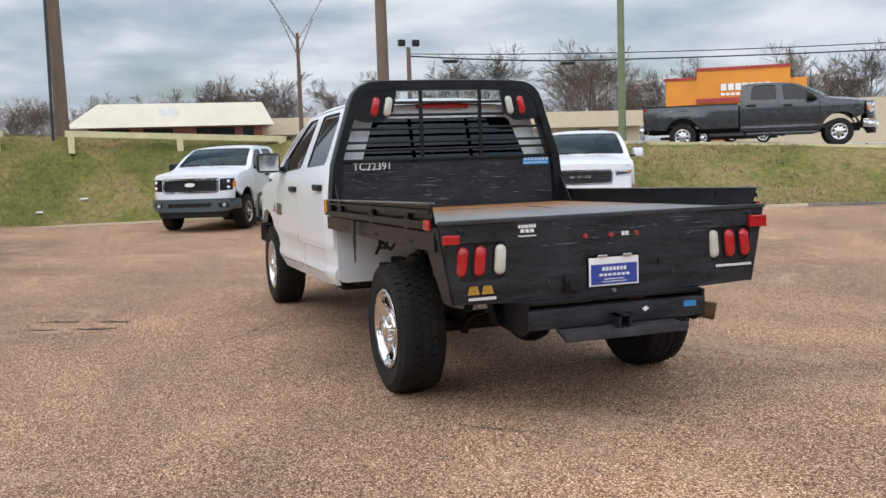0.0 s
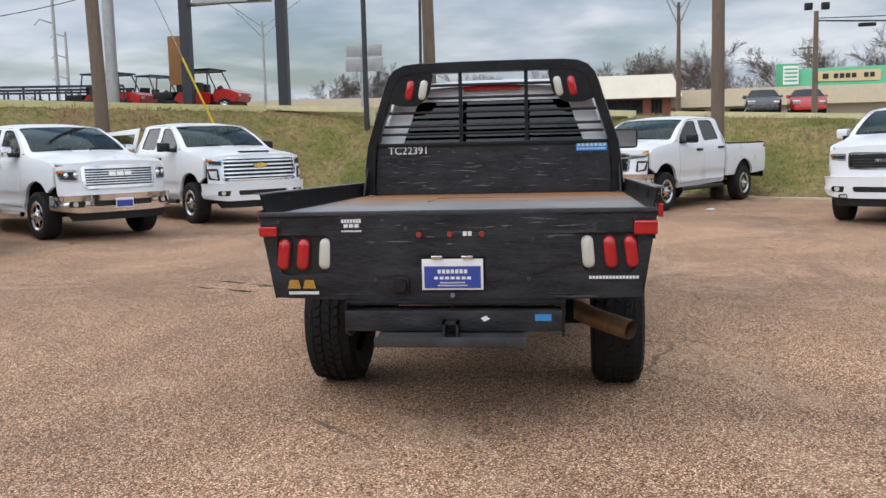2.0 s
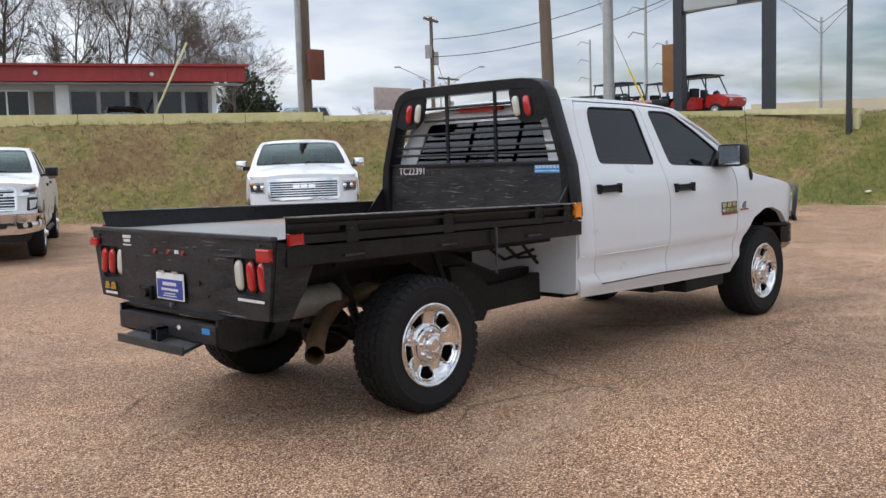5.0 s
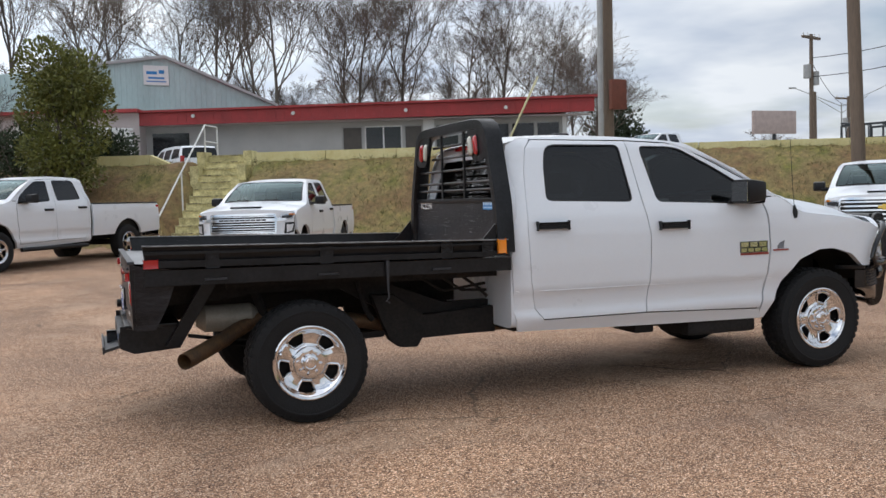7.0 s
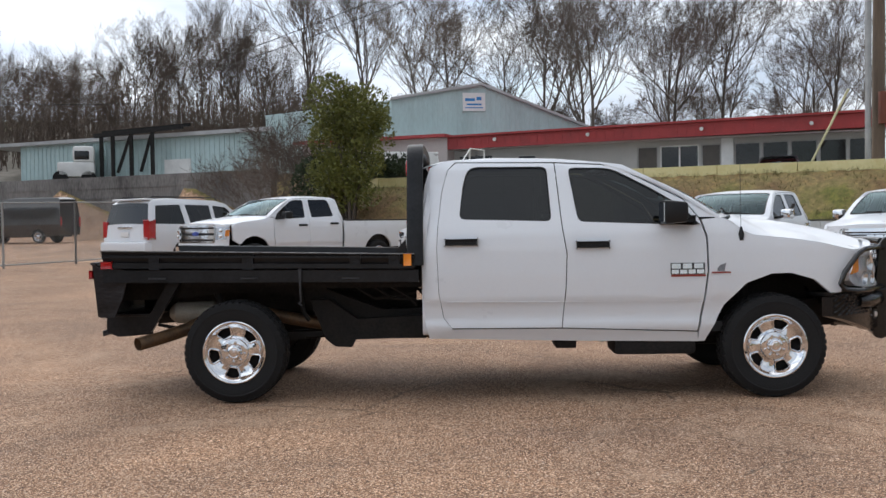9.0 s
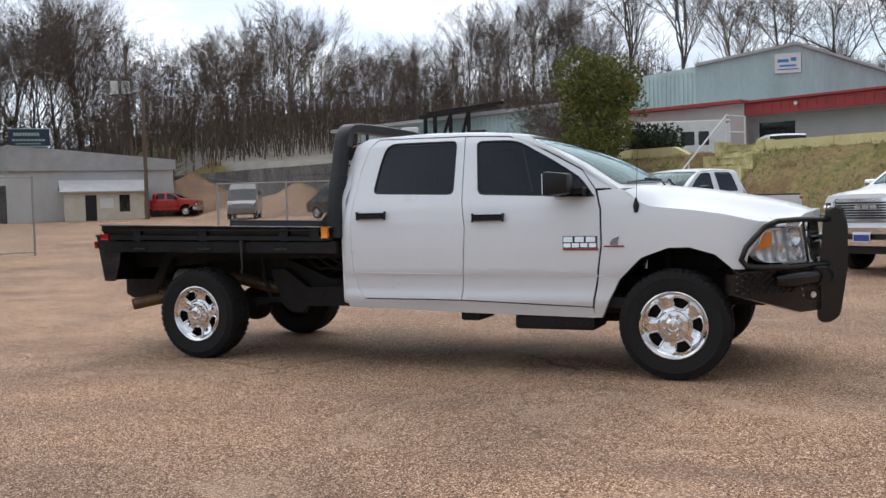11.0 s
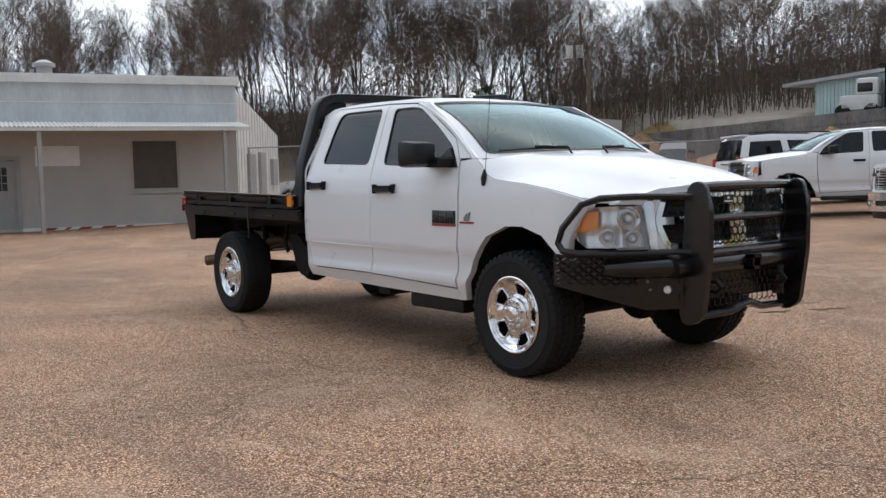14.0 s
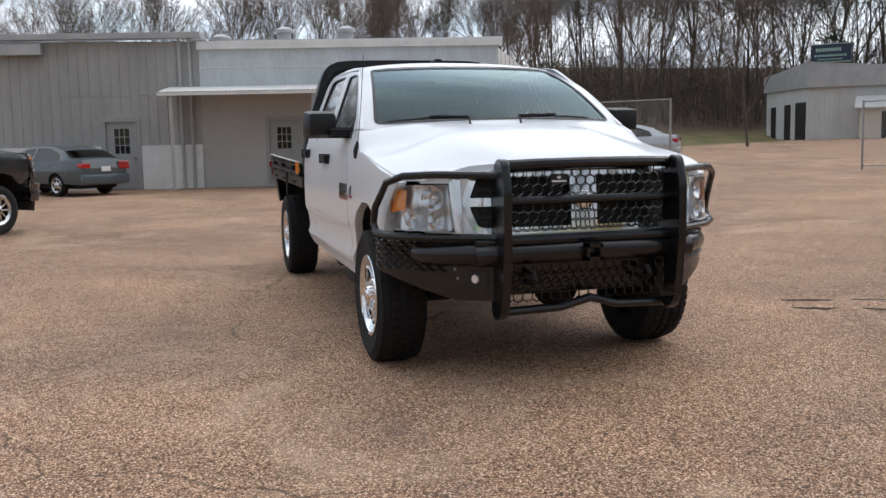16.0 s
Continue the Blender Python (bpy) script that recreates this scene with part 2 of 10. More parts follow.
def shrink(poly, d):
    """The outline moved inwards by d."""
    area = sum(p[0] * q[1] - q[0] * p[1] for p, q in zip(poly, poly[1:] + poly[:1]))
    s = 1 if area > 0 else -1
    out = []
    n = len(poly)
    for i in range(n):
        p, q, r = Vector(poly[i - 1]), Vector(poly[i]), Vector(poly[(i + 1) % n])
        e, g = (q - p).normalized(), (r - q).normalized()
        na, nb = Vector((-e.y, e.x)) * s, Vector((-g.y, g.x)) * s
        m = na + nb
        if m.length < 1e-6:
            m = na
        m.normalize()
        k = d / max(0.35, m.dot(na))
        out.append((q.x + m.x * k, q.y + m.y * k))
    return out


def rounded(poly, r, n=4):
    """The outline with its corners rounded."""
    out = []
    k = len(poly)
    for i in range(k):
        p, q, s = Vector(poly[i - 1]), Vector(poly[i]), Vector(poly[(i + 1) % k])
        a = min(r, (p - q).length * 0.45)
        b = min(r, (s - q).length * 0.45)
        u, v = q + (p - q).normalized() * a, q + (s - q).normalized() * b
        for j in range(n + 1):
            t = j / n
            w = u * (1 - t) ** 2 + q * (2 * t * (1 - t)) + v * t * t
            out.append((w.x, w.y))
    return out


def panel(bm, outline, fn, holes=(), step=(0.15, 0.08), rim=0.02, inward=None):
    """A curved sheet: an outline with holes, cut fine, carried onto a surface by fn(u, v), its edges turned in by rim along inward(u, v)."""
    from mathutils.geometry import tessellate_polygon
    loops = [[Vector((p[0], p[1], 0)) for p in loop] for loop in (outline, *holes)]
    flat_pts = [p for loop in loops for p in loop]
    tmp = bmesh.new()
    vs = [tmp.verts.new(p) for p in flat_pts]
    for tri in tessellate_polygon(loops):
        try:
            tmp.faces.new([vs[i] for i in tri])
        except ValueError:
            pass
    lo = [min(p[k] for p in flat_pts) for k in (0, 1)]
    hi = [max(p[k] for p in flat_pts) for k in (0, 1)]
    for k in (0, 1):
        c = (math.floor(lo[k] / step[k]) + 1) * step[k]
        while c < hi[k] - 1e-4:
            no = (1, 0, 0) if k == 0 else (0, 1, 0)
            co = (c, 0, 0) if k == 0 else (0, c, 0)
            bmesh.ops.bisect_plane(tmp, geom=tmp.verts[:] + tmp.edges[:] + tmp.faces[:], plane_co=co, plane_no=no, dist=1e-5)
            c += step[k]
    bmesh.ops.remove_doubles(tmp, verts=tmp.verts, dist=1e-5)
    made = {v: bm.verts.new(fn(v.co.x, v.co.y)) for v in tmp.verts}
    for f in tmp.faces:
        try:
            bm.faces.new([made[v] for v in f.verts])
        except ValueError:
            pass
    if rim:
        inner = {}
        for e in tmp.edges:
            if len(e.link_faces) == 1:
                for v in e.verts:
                    if v not in inner:
                        d = inward(v.co.x, v.co.y) if inward else Vector((0, 0, -1))
                        inner[v] = bm.verts.new(made[v].co + Vector(d) * rim)
                a, b = e.verts
                try:
                    bm.faces.new((made[a], made[b], inner[b], inner[a]))
                except ValueError:
                    pass
    tmp.free()
    return bm


def lathe(bm, prof, seg=32, m=None):
    """A turned body: (radius, along) pairs round the y axis."""
    rings = []
    for r, a in prof:
        rings.append([bm.verts.new((r * math.cos(2 * math.pi * j / seg), a, r * math.sin(2 * math.pi * j / seg))) for j in range(seg)])
    new_vs = [v for ring in rings for v in ring]
    for s, t in zip(rings, rings[1:]):
        for j in range(seg):
            bm.faces.new((s[j], s[(j + 1) % seg], t[(j + 1) % seg], t[j]))
    if m is not None:
        bmesh.ops.transform(bm, matrix=m, verts=new_vs)
    return bm


def lerp_table(table, x):
    for (a, u), (b, v) in zip(table, table[1:]):
        if x <= b:
            k = (x - a) / (b - a) if b > a else 0
            return u + (v - u) * max(0.0, k)
    return table[-1][1]

# ---- ground ----
FOOT = [(-90, 78), (-60, 65.2), (-36, 55.2), (-9.3, 43.8), (-8.0, 36), (-5.5, 25), (-3, 21.2), (0.6, 19.2), (11, 12.8), (16.5, 9.3),
        (19.8, 6.5), (20.6, 3), (20.3, -1.5), (16.6, -5.6), (14, -9.7), (13, -13.5), (10, -20), (3, -38), (-10, -80)]
TOP = [(-90, 79), (-60, 66.0), (-36, 56.0), (-9, 44.5), (-5, 36), (-3.0, 26.5), (-1, 23.6), (2.6, 21.6), (12.6, 15.9), (23.5, 8.7),
       (24.0, 4), (23.2, -2), (19.5, -11), (16.5, -15.5), (13, -21), (6, -39), (-7, -81)]
TOPZ = [4.9, 4.75, 4.7, 4.6, 2.95, 2.9, 2.82, 2.79, 2.74, 2.60, 2.45, 2.15, 1.70, 1.5, 1.2, 0.5, 0.2]


def line_dist(line, px, py):
    """Distance from each point to a bent line, and how far along it the nearest place lies."""
    best = np.full(px.shape, 1e9)
    along = np.zeros(px.shape)
    for i, ((ax, ay), (bx, by)) in enumerate(zip(line, line[1:])):
        dx, dy = bx - ax, by - ay
        t = np.clip(((px - ax) * dx + (py - ay) * dy) / (dx * dx + dy * dy), 0, 1)
        d = np.hypot(px - ax - t * dx, py - ay - t * dy)
        near = d < best
        best = np.where(near, d, best)
        along = np.where(near, i + t, along)
    return best, along


def inside(poly, px, py):
    c = np.zeros(px.shape, bool)
    n = len(poly)
    for i in range(n):
        (ax, ay), (bx, by) = poly[i], poly[(i + 1) % n]
        if ay == by:
            continue
        c ^= ((ay > py) != (by > py)) & (px < (bx - ax) * (py - ay) / (by - ay) + ax)
    return c


def heights(px, py):
    """Height of the land, and its distance into the grass and onto the upper land."""
    px, py = np.asarray(px, float), np.asarray(py, float)
    beyond_foot = inside(FOOT + [(-10, -3000), (3000, -3000), (3000, 3000), (-90, 3000)], px, py)
    beyond_top = inside(TOP + [(-7, -3000), (3000, -3000), (3000, 3000), (-90, 3000)], px, py)
    df, af = line_dist(FOOT, px, py)
    dt, at = line_dist(TOP, px, py)
    lot = 0.02 * np.clip(py - 3, 0, 50)
    tz = np.interp(at, range(len(TOPZ)), TOPZ)
    front = np.clip((at - 3.5) / 0.5, 0, 1) * np.clip((8.9 - at) / 0.6, 0, 1)      # forecourt behind the parapet
    upper = tz + 0.012 * np.clip(dt, 0, 60) * (1 - front) - 0.35 * front * np.clip((dt - 0.2) / 1.5, 0, 1)
    k = df / np.maximum(df + dt, 1e-6)
    k = k * k * (3 - 2 * k) * 0.55 + k * 0.45
    bank = lot + (tz - lot) * k
    z = np.where(beyond_top, upper, np.where(beyond_foot, bank, lot))
    # cutting for the stairs
    su, sv = (px - 1.1) * 0.464 + (py - 19.2) * 0.886, (px - 1.1) * 0.886 - (py - 19.2) * 0.464
    cut = 0.05 + 2.6 * np.clip(su, 0, 3.56) / 3.56
    z = np.where((np.abs(sv) < 1.0) & (su > -0.4) & (su < 3.7), np.minimum(z, cut), z)
    # wooded rise behind the yards
    west = np.clip((-px - 62) / 60, 0, 1.5) * 9 * np.clip((py + 40) / 40, 0, 1)
    north = np.clip((py - 66 - 0.25 * np.clip(px, -60, 80)) / 50, 0, 1.5) * 8 * np.clip((40 - px) / 40, 0, 1)
    z = z + np.maximum(west, north)
    return z, np.where(beyond_foot, df, -df), np.where(beyond_top, dt, -dt)


def ground_z(x, y):
    return float(heights(np.array([x]), np.array([y]))[0][0])


def spaced(lo, mid0, mid1, hi, fine):
    a = list(np.arange(mid0, mid1 + 1e-6, fine))
    s = fine
    while a[-1] < hi:
        s *= 1.18
        a.append(a[-1] + s)
    s = fine
    front = []
    x = mid0
    while x > lo:
        s *= 1.18
        x -= s
        front.append(x)
    return np.array(front[::-1] + a)


gx, gy = spaced(-1500, -12, 26, 1500, 0.4), spaced(-1500, -16, 27, 1500, 0.4)
GX, GY = np.meshgrid(gx, gy, indexing="ij")
GZ, GRASS, UPPER = heights(GX, GY)
bumps = np.array([noise.noise((x * 0.9, y * 0.9, 0)) + 0.5 * noise.noise((x * 2.3, y * 2.3, 4)) for x, y in zip(GX.ravel(), GY.ravel())]).reshape(GX.shape)
GZ = GZ + np.where((GRASS > 0.3) & (UPPER < -0.3), 0.06 * bumps, 0.004 * bumps * (np.hypot(GX - 2, GY) > 4))
nx_, ny_ = len(gx), len(gy)
idx = np.arange(nx_ * ny_).reshape(nx_, ny_)
quads = np.stack([idx[:-1, :-1], idx[1:, :-1], idx[1:, 1:], idx[:-1, 1:]], -1).reshape(-1, 4)
gm = bpy.data.meshes.new("ground")
gm.from_pydata(np.stack([GX, GY, GZ], -1).reshape(-1, 3).tolist(), [], quads.tolist())
for key, values in (("into_grass", GRASS), ("onto_upper", UPPER)):
    gm.attributes.new(key, "FLOAT", "POINT").data.foreach_set("value", values.ravel().astype(np.float32))
gm.shade_smooth()
ground = tagged(new("ground", gm), "tan exposed-aggregate asphalt lot with cracks and a grassy bank", "ground", kind="structure")


def ground_material():
    m = bpy.data.materials.new("lot_and_bank")
    m.use_nodes = True
    t = m.node_tree
    b = t.nodes["Principled BSDF"]
    L = t.links.new
    co = t.nodes.new("ShaderNodeTexCoord")

    def noise_node(scale, detail=4, rough=0.6, dist=0.0, vec=None):
        n = t.nodes.new("ShaderNodeTexNoise")
        n.inputs["Scale"].default_value, n.inputs["Detail"].default_value = scale, detail
        n.inputs["Roughness"].default_value, n.inputs["Distortion"].default_value = rough, dist
        L(vec or co.outputs["Object"], n.inputs["Vector"])
        return n.outputs["Fac"]

    def ramp(fac, *stops):
        r = t.nodes.new("ShaderNodeValToRGB")
        e = r.color_ramp.elements
        while len(e) < len(stops):
            e.new(0.5)
        for el, (p, c) in zip(e, stops):
            el.position = p
            el.color = (*c, 1) if len(c) == 3 else c
        L(fac, r.inputs["Fac"])
        return r.outputs["Color"]

    def mixc(fac, a, bb, blend="MIX"):
        n = t.nodes.new("ShaderNodeMix")
        n.data_type, n.blend_type = "RGBA", blend
        for sock, v in (("Factor", fac), ("A", a), ("B", bb)):
            if isinstance(v, (int, float)):
                n.inputs[sock].default_value = v
            elif isinstance(v, tuple):
                n.inputs[sock].default_value = (*v, 1)
            else:
                L(v, n.inputs[sock])
        return n.outputs["Result"]

    def math_(op, a, bb=0.0):
        n = t.nodes.new("ShaderNodeMath")
        n.operation = op
        for i, v in enumerate((a, bb)):
            if isinstance(v, (int, float)):
                n.inputs[i].default_value = v
            else:
                L(v, n.inputs[i])
        return n.outputs[0]

    def rng(v, a, c, lo=0.0, hi=1.0):
        n = t.nodes.new("ShaderNodeMapRange")
        for key, val in (("From Min", a), ("From Max", c), ("To Min", lo), ("To Max", hi)):
            n.inputs[key].default_value = val
        L(v, n.inputs["Value"])
        return n.outputs[0]

    # asphalt with exposed gravel
    pebble = t.nodes.new("ShaderNodeTexVoronoi")
    pebble.inputs["Scale"].default_value = 115.0
    L(co.outputs["Object"], pebble.inputs["Vector"])
    seps = t.nodes.new("ShaderNodeSeparateColor")
    L(pebble.outputs["Color"], seps.inputs[0])
    stone = ramp(seps.outputs[0], (0.0, (0.085, 0.049, 0.032)), (0.35, (0.385, 0.226, 0.138)), (0.7, (0.605, 0.372, 0.230)), (1.0, (0.98, 0.74, 0.54)))
    binder = ramp(pebble.outputs["Distance"], (0.0, (1.12, 1.12, 1.12)), (0.38, (1, 1, 1)), (0.62, (0.34, 0.30, 0.28)))
    stone = mixc(0.9, stone, binder, "MULTIPLY")
    chips = t.nodes.new("ShaderNodeTexVoronoi")
    chips.inputs["Scale"].default_value = 52.0
    L(co.outputs["Object"], chips.inputs["Vector"])
    sepk = t.nodes.new("ShaderNodeSeparateColor")
    L(chips.outputs["Color"], sepk.inputs[0])
    chip_here = math_("MULTIPLY", rng(chips.outputs["Distance"], 0.30, 0.38, 1.0, 0.0), rng(sepk.outputs[1], 0.62, 0.66))
    stone = mixc(math_("MULTIPLY", chip_here, 0.75), stone, ramp(sepk.outputs[0], (0.0, (0.08, 0.055, 0.045)), (0.45, (0.32, 0.19, 0.12)), (0.8, (0.66, 0.47, 0.33)), (1.0, (0.95, 0.82, 0.68))))
    patches = noise_node(0.32, 6, 0.62, 0.6)
    stone = mixc(1.0, stone, ramp(patches, (0.3, (0.62, 0.61, 0.61)), (0.48, (0.95, 0.94, 0.93)), (0.7, (1.35, 1.32, 1.28))), "MULTIPLY")
    bare = rng(noise_node(0.55, 5, 0.7, 1.2), 0.54, 0.68)
    stone = mixc(math_("MULTIPLY", bare, 0.36), stone, (0.60, 0.43, 0.30))
    streak_map = t.nodes.new("ShaderNodeMapping")
    streak_map.inputs["Scale"].default_value = (0.5, 2.2, 1)
    streak_map.inputs["Rotation"].default_value = (0, 0, 0.5)
    L(co.outputs["Object"], streak_map.inputs["Vector"])
    streaks = noise_node(0.7, 4, 0.6, 0.3, streak_map.outputs[0])
    stone = mixc(rng(streaks, 0.58, 0.74, 0, 0.5), stone, (0.16, 0.108, 0.084))
    # cracks
    warp = t.nodes.new("ShaderNodeTexNoise")
    warp.inputs["Scale"].default_value, warp.inputs["Detail"].default_value = 1.6, 4
    L(co.outputs["Object"], warp.inputs["Vector"])
    shift = t.nodes.new("ShaderNodeVectorMath")
    shift.operation = "MULTIPLY_ADD"
    shift.inputs[1].default_value = (0.55, 0.55, 0)
    L(warp.outputs["Color"], shift.inputs[0])
    L(co.outputs["Object"], shift.inputs[2])
    crack = t.nodes.new("ShaderNodeTexVoronoi")
    crack.feature = "DISTANCE_TO_EDGE"
    crack.inputs["Scale"].default_value = 0.42
    L(shift.outputs[0], crack.inputs["Vector"])
    crack_here = rng(noise_node(0.45, 3), 0.50, 0.58)
    crack_line = math_("MULTIPLY", rng(crack.outputs["Distance"], 0.002, 0.007, 1, 0), crack_here)
    stone = mixc(math_("MULTIPLY", crack_line, 0.55), stone, (0.03, 0.025, 0.02))
    # winter grass
    g1, g2, g3 = noise_node(0.55, 6, 0.65), noise_node(7.0, 5, 0.7), noise_node(45, 3)
    sepg = t.nodes.new("ShaderNodeSeparateXYZ")
    L(co.outputs["Object"], sepg.inputs[0])
    worn = rng(sepg.outputs["Y"], 5.0, 14.0, 0.0, 0.085)
    grass = ramp(math_("ADD", g1, worn), (0.32, (0.092, 0.110, 0.021)), (0.46, (0.155, 0.150, 0.042)), (0.56, (0.235, 0.182, 0.079)), (0.68, (0.19, 0.12, 0.06)))
    grass = mixc(1.0, grass, ramp(g2, (0.25, (0.45, 0.47, 0.4)), (0.5, (1, 1, 1)), (0.75, (1.55, 1.4, 1.2))), "MULTIPLY")
    grass = mixc(0.7, grass, ramp(g3, (0.3, (0.4, 0.4, 0.4)), (0.7, (1.5, 1.5, 1.4))), "MULTIPLY")
    ain = t.nodes.new("ShaderNodeAttribute")
    ain.attribute_name = "into_grass"
    aup = t.nodes.new("ShaderNodeAttribute")
    aup.attribute_name = "onto_upper"
    ragged = math_("MULTIPLY", math_("SUBTRACT", noise_node(3.5, 5), 0.5), 0.9)
    mask = rng(math_("ADD", ain.outputs["Fac"], ragged), -0.02, 0.06)
    colour = mixc(mask, stone, grass)
    pale = ramp(noise_node(0.8, 6), (0.3, (0.24, 0.215, 0.18)), (0.7, (0.36, 0.33, 0.28)))
    upper = rng(math_("ADD", aup.outputs["Fac"], ragged), 0.9, 1.2)
    colour = mixc(upper, colour, pale)
    sepw = t.nodes.new("ShaderNodeSeparateXYZ")
    L(co.outputs["Object"], sepw.inputs[0])
    west = math_("ADD", math_("MULTIPLY", sepw.outputs["X"], -1.0), math_("MULTIPLY", math_("SUBTRACT", noise_node(0.12, 4), 0.5), 14.0))
    colour = mixc(rng(west, 52.0, 57.0), colour, ramp(g1, (0.35, (0.09, 0.10, 0.03)), (0.6, (0.20, 0.165, 0.08))))
    colour = mixc(rng(west, 64.0, 70.0), colour, ramp(g2, (0.3, (0.05, 0.035, 0.022)), (0.7, (0.13, 0.088, 0.055))))
    L(colour, b.inputs["Base Color"])
    L(rng(patches, 0.3, 0.7, 0.78, 0.95), b.inputs["Roughness"])
    b.inputs["Specular IOR Level"].default_value = 0.3
    bp = t.nodes.new("ShaderNodeBump")
    bp.inputs["Strength"].default_value, bp.inputs["Distance"].default_value = 0.6, 0.006
    bh = mixc(mask, pebble.outputs["Distance"], g3)
    L(bh, bp.inputs["Height"])
    bp.invert = True
    L(bp.outputs[0], b.inputs["Normal"])
    return m


gm.materials.append(ground_material())

# ---- vehicle parts (x forward from the front axle, y left, z up from the ground) ----
CACHE = {}


def shared(key, name, build, material, parent, m=None, label="", sharp=35):
    """A part on a mesh that alike parts share."""
    if key not in CACHE:
        bm = bm_new()
        build(bm)
        me = bpy.data.meshes.new(name)
        bmesh.ops.recalc_face_normals(bm, faces=bm.faces)
        bm.to_mesh(me)
        bm.free()
        me.shade_smooth()
        me.set_sharp_from_angle(angle=radians(sharp))
        me.materials.append(material)
        CACHE[key] = me
    ob = new(name, CACHE[key])
    ob.parent = parent
    if m is not None:
        ob.matrix_basis = m
    if label:
        tagged(ob, label)
    return ob


def tyre_mesh(bm, R, rim, w, blocks):
    h = w / 2
    lathe(bm, [(rim - 0.01, -h * 0.80), (rim + 0.012, -h * 0.92), (rim + 0.03, -h * 0.94), ((R + rim) / 2, -h * 1.06), (R - 0.05, -h * 1.02),
               (R - 0.022, -h * 0.90), (R - 0.012, -h * 0.70), (R - 0.010, 0), (R - 0.012, h * 0.70), (R - 0.022, h * 0.90), (R - 0.05, h * 1.02),
               ((R + rim) / 2, h * 1.06), (rim + 0.03, h * 0.94), (rim + 0.012, h * 0.92), (rim - 0.01, h * 0.80)], 56)
    if not blocks:
        return
    n = blocks
    rows = [(-0.80, 0.30), (-0.40, 0.26), (0.0, 0.26), (0.40, 0.26), (0.80, 0.30)]
    for k, (c, ww) in enumerate(rows):
        for j in range(n):
            a = 2 * math.pi * (j + 0.5 * (k % 2)) / n
            da = 2 * math.pi / n * 0.36
            y0, y1 = h * (c - ww / 2), h * (c + ww / 2)
            top = R + 0.0 if abs(c) < 0.6 else R - 0.005
            skew = 0.35 * da * (1 if k % 2 else -1)
            vs = []
            for rr in (R - 0.03, top):
                for (aa, yy) in ((a - da - skew, y0), (a + da - skew, y0), (a + da + skew, y1), (a - da + skew, y1)):
                    rz = rr - (0.012 if (abs(yy) > h * 0.85 and rr == top) else 0)
                    vs.append(bm.verts.new((rz * math.cos(aa), yy, rz * math.sin(aa))))
            for q in ((4, 5, 6, 7), (0, 1, 5, 4), (1, 2, 6, 5), (2, 3, 7, 6), (3, 0, 4, 7)):
                bm.faces.new([vs[i] for i in q])
    # shoulder lugs and a raised ring on the sidewall
    for s in (-1, 1):
        for j in range(n):
            a = 2 * math.pi * j / n
            da = 2 * math.pi / n * 0.3
            pts = []
            for rr, yy in ((R - 0.012, 0.93), (R - 0.05, 1.04)):
                for aa in (a - da, a + da):
                    pts.append(bm.verts.new((rr * math.cos(aa), s * h * yy * 1.015, rr * math.sin(aa))))
            bm.faces.new((pts[0], pts[1], pts[3], pts[2]))
        lathe(bm, [((R + rim) / 2 + 0.03, s * h * 1.055), ((R + rim) / 2 + 0.026, s * h * 1.085), ((R + rim) / 2 + 0.016, s * h * 1.085), ((R + rim) / 2 + 0.012, s * h * 1.06)], 56)


def spoked_face(bm, r, spokes, width, cap, side=-1):
    """A wheel face with windows between its spokes, outside towards -y."""
    circle = [(r * math.cos(2 * math.pi * j / 60), r * math.sin(2 * math.pi * j / 60)) for j in range(60)]
    holes = []
    r0, r1 = cap + 0.036, r * 0.88
    for k in range(spokes):
        a = 2 * math.pi * (k + 0.5) / spokes + math.pi / 2
        half = math.pi / spokes
        w0, w1 = half - width / r0 / 2, half - width * 0.80 / r1 / 2
        raw = [(r0, -max(w0, 0.12)), (r1 * 0.93, -w1), (r1, -w1 * 0.6), (r1, 0), (r1, w1 * 0.6), (r1 * 0.93, w1), (r0, max(w0, 0.12)), (r0 * 0.97, 0)]
        holes.append([(q * math.cos(a + b), q * math.sin(a + b)) for q, b in raw])

    def fn(u, v):
        q = math.hypot(u, v)
        ang = math.atan2(v, u) - math.pi / 2
        near = abs(((ang * spokes / (2 * math.pi)) + 0.5) % 1 - 0.5) * 2
        y = lerp_table([(0, -0.035), (cap, -0.03), (cap + 0.04, -0.004), (r * 0.75, 0.0), (r * 0.92, -0.012), (r, -0.03)], q)
        y -= 0.012 * (1 - near) * max(0.0, 1 - abs(q / r - 0.6) * 2.2)
        return Vector((u, y, v))
    panel(bm, circle, fn, holes, (0.03, 0.03), 0.05, lambda u, v: Vector((0, 1, 0)))


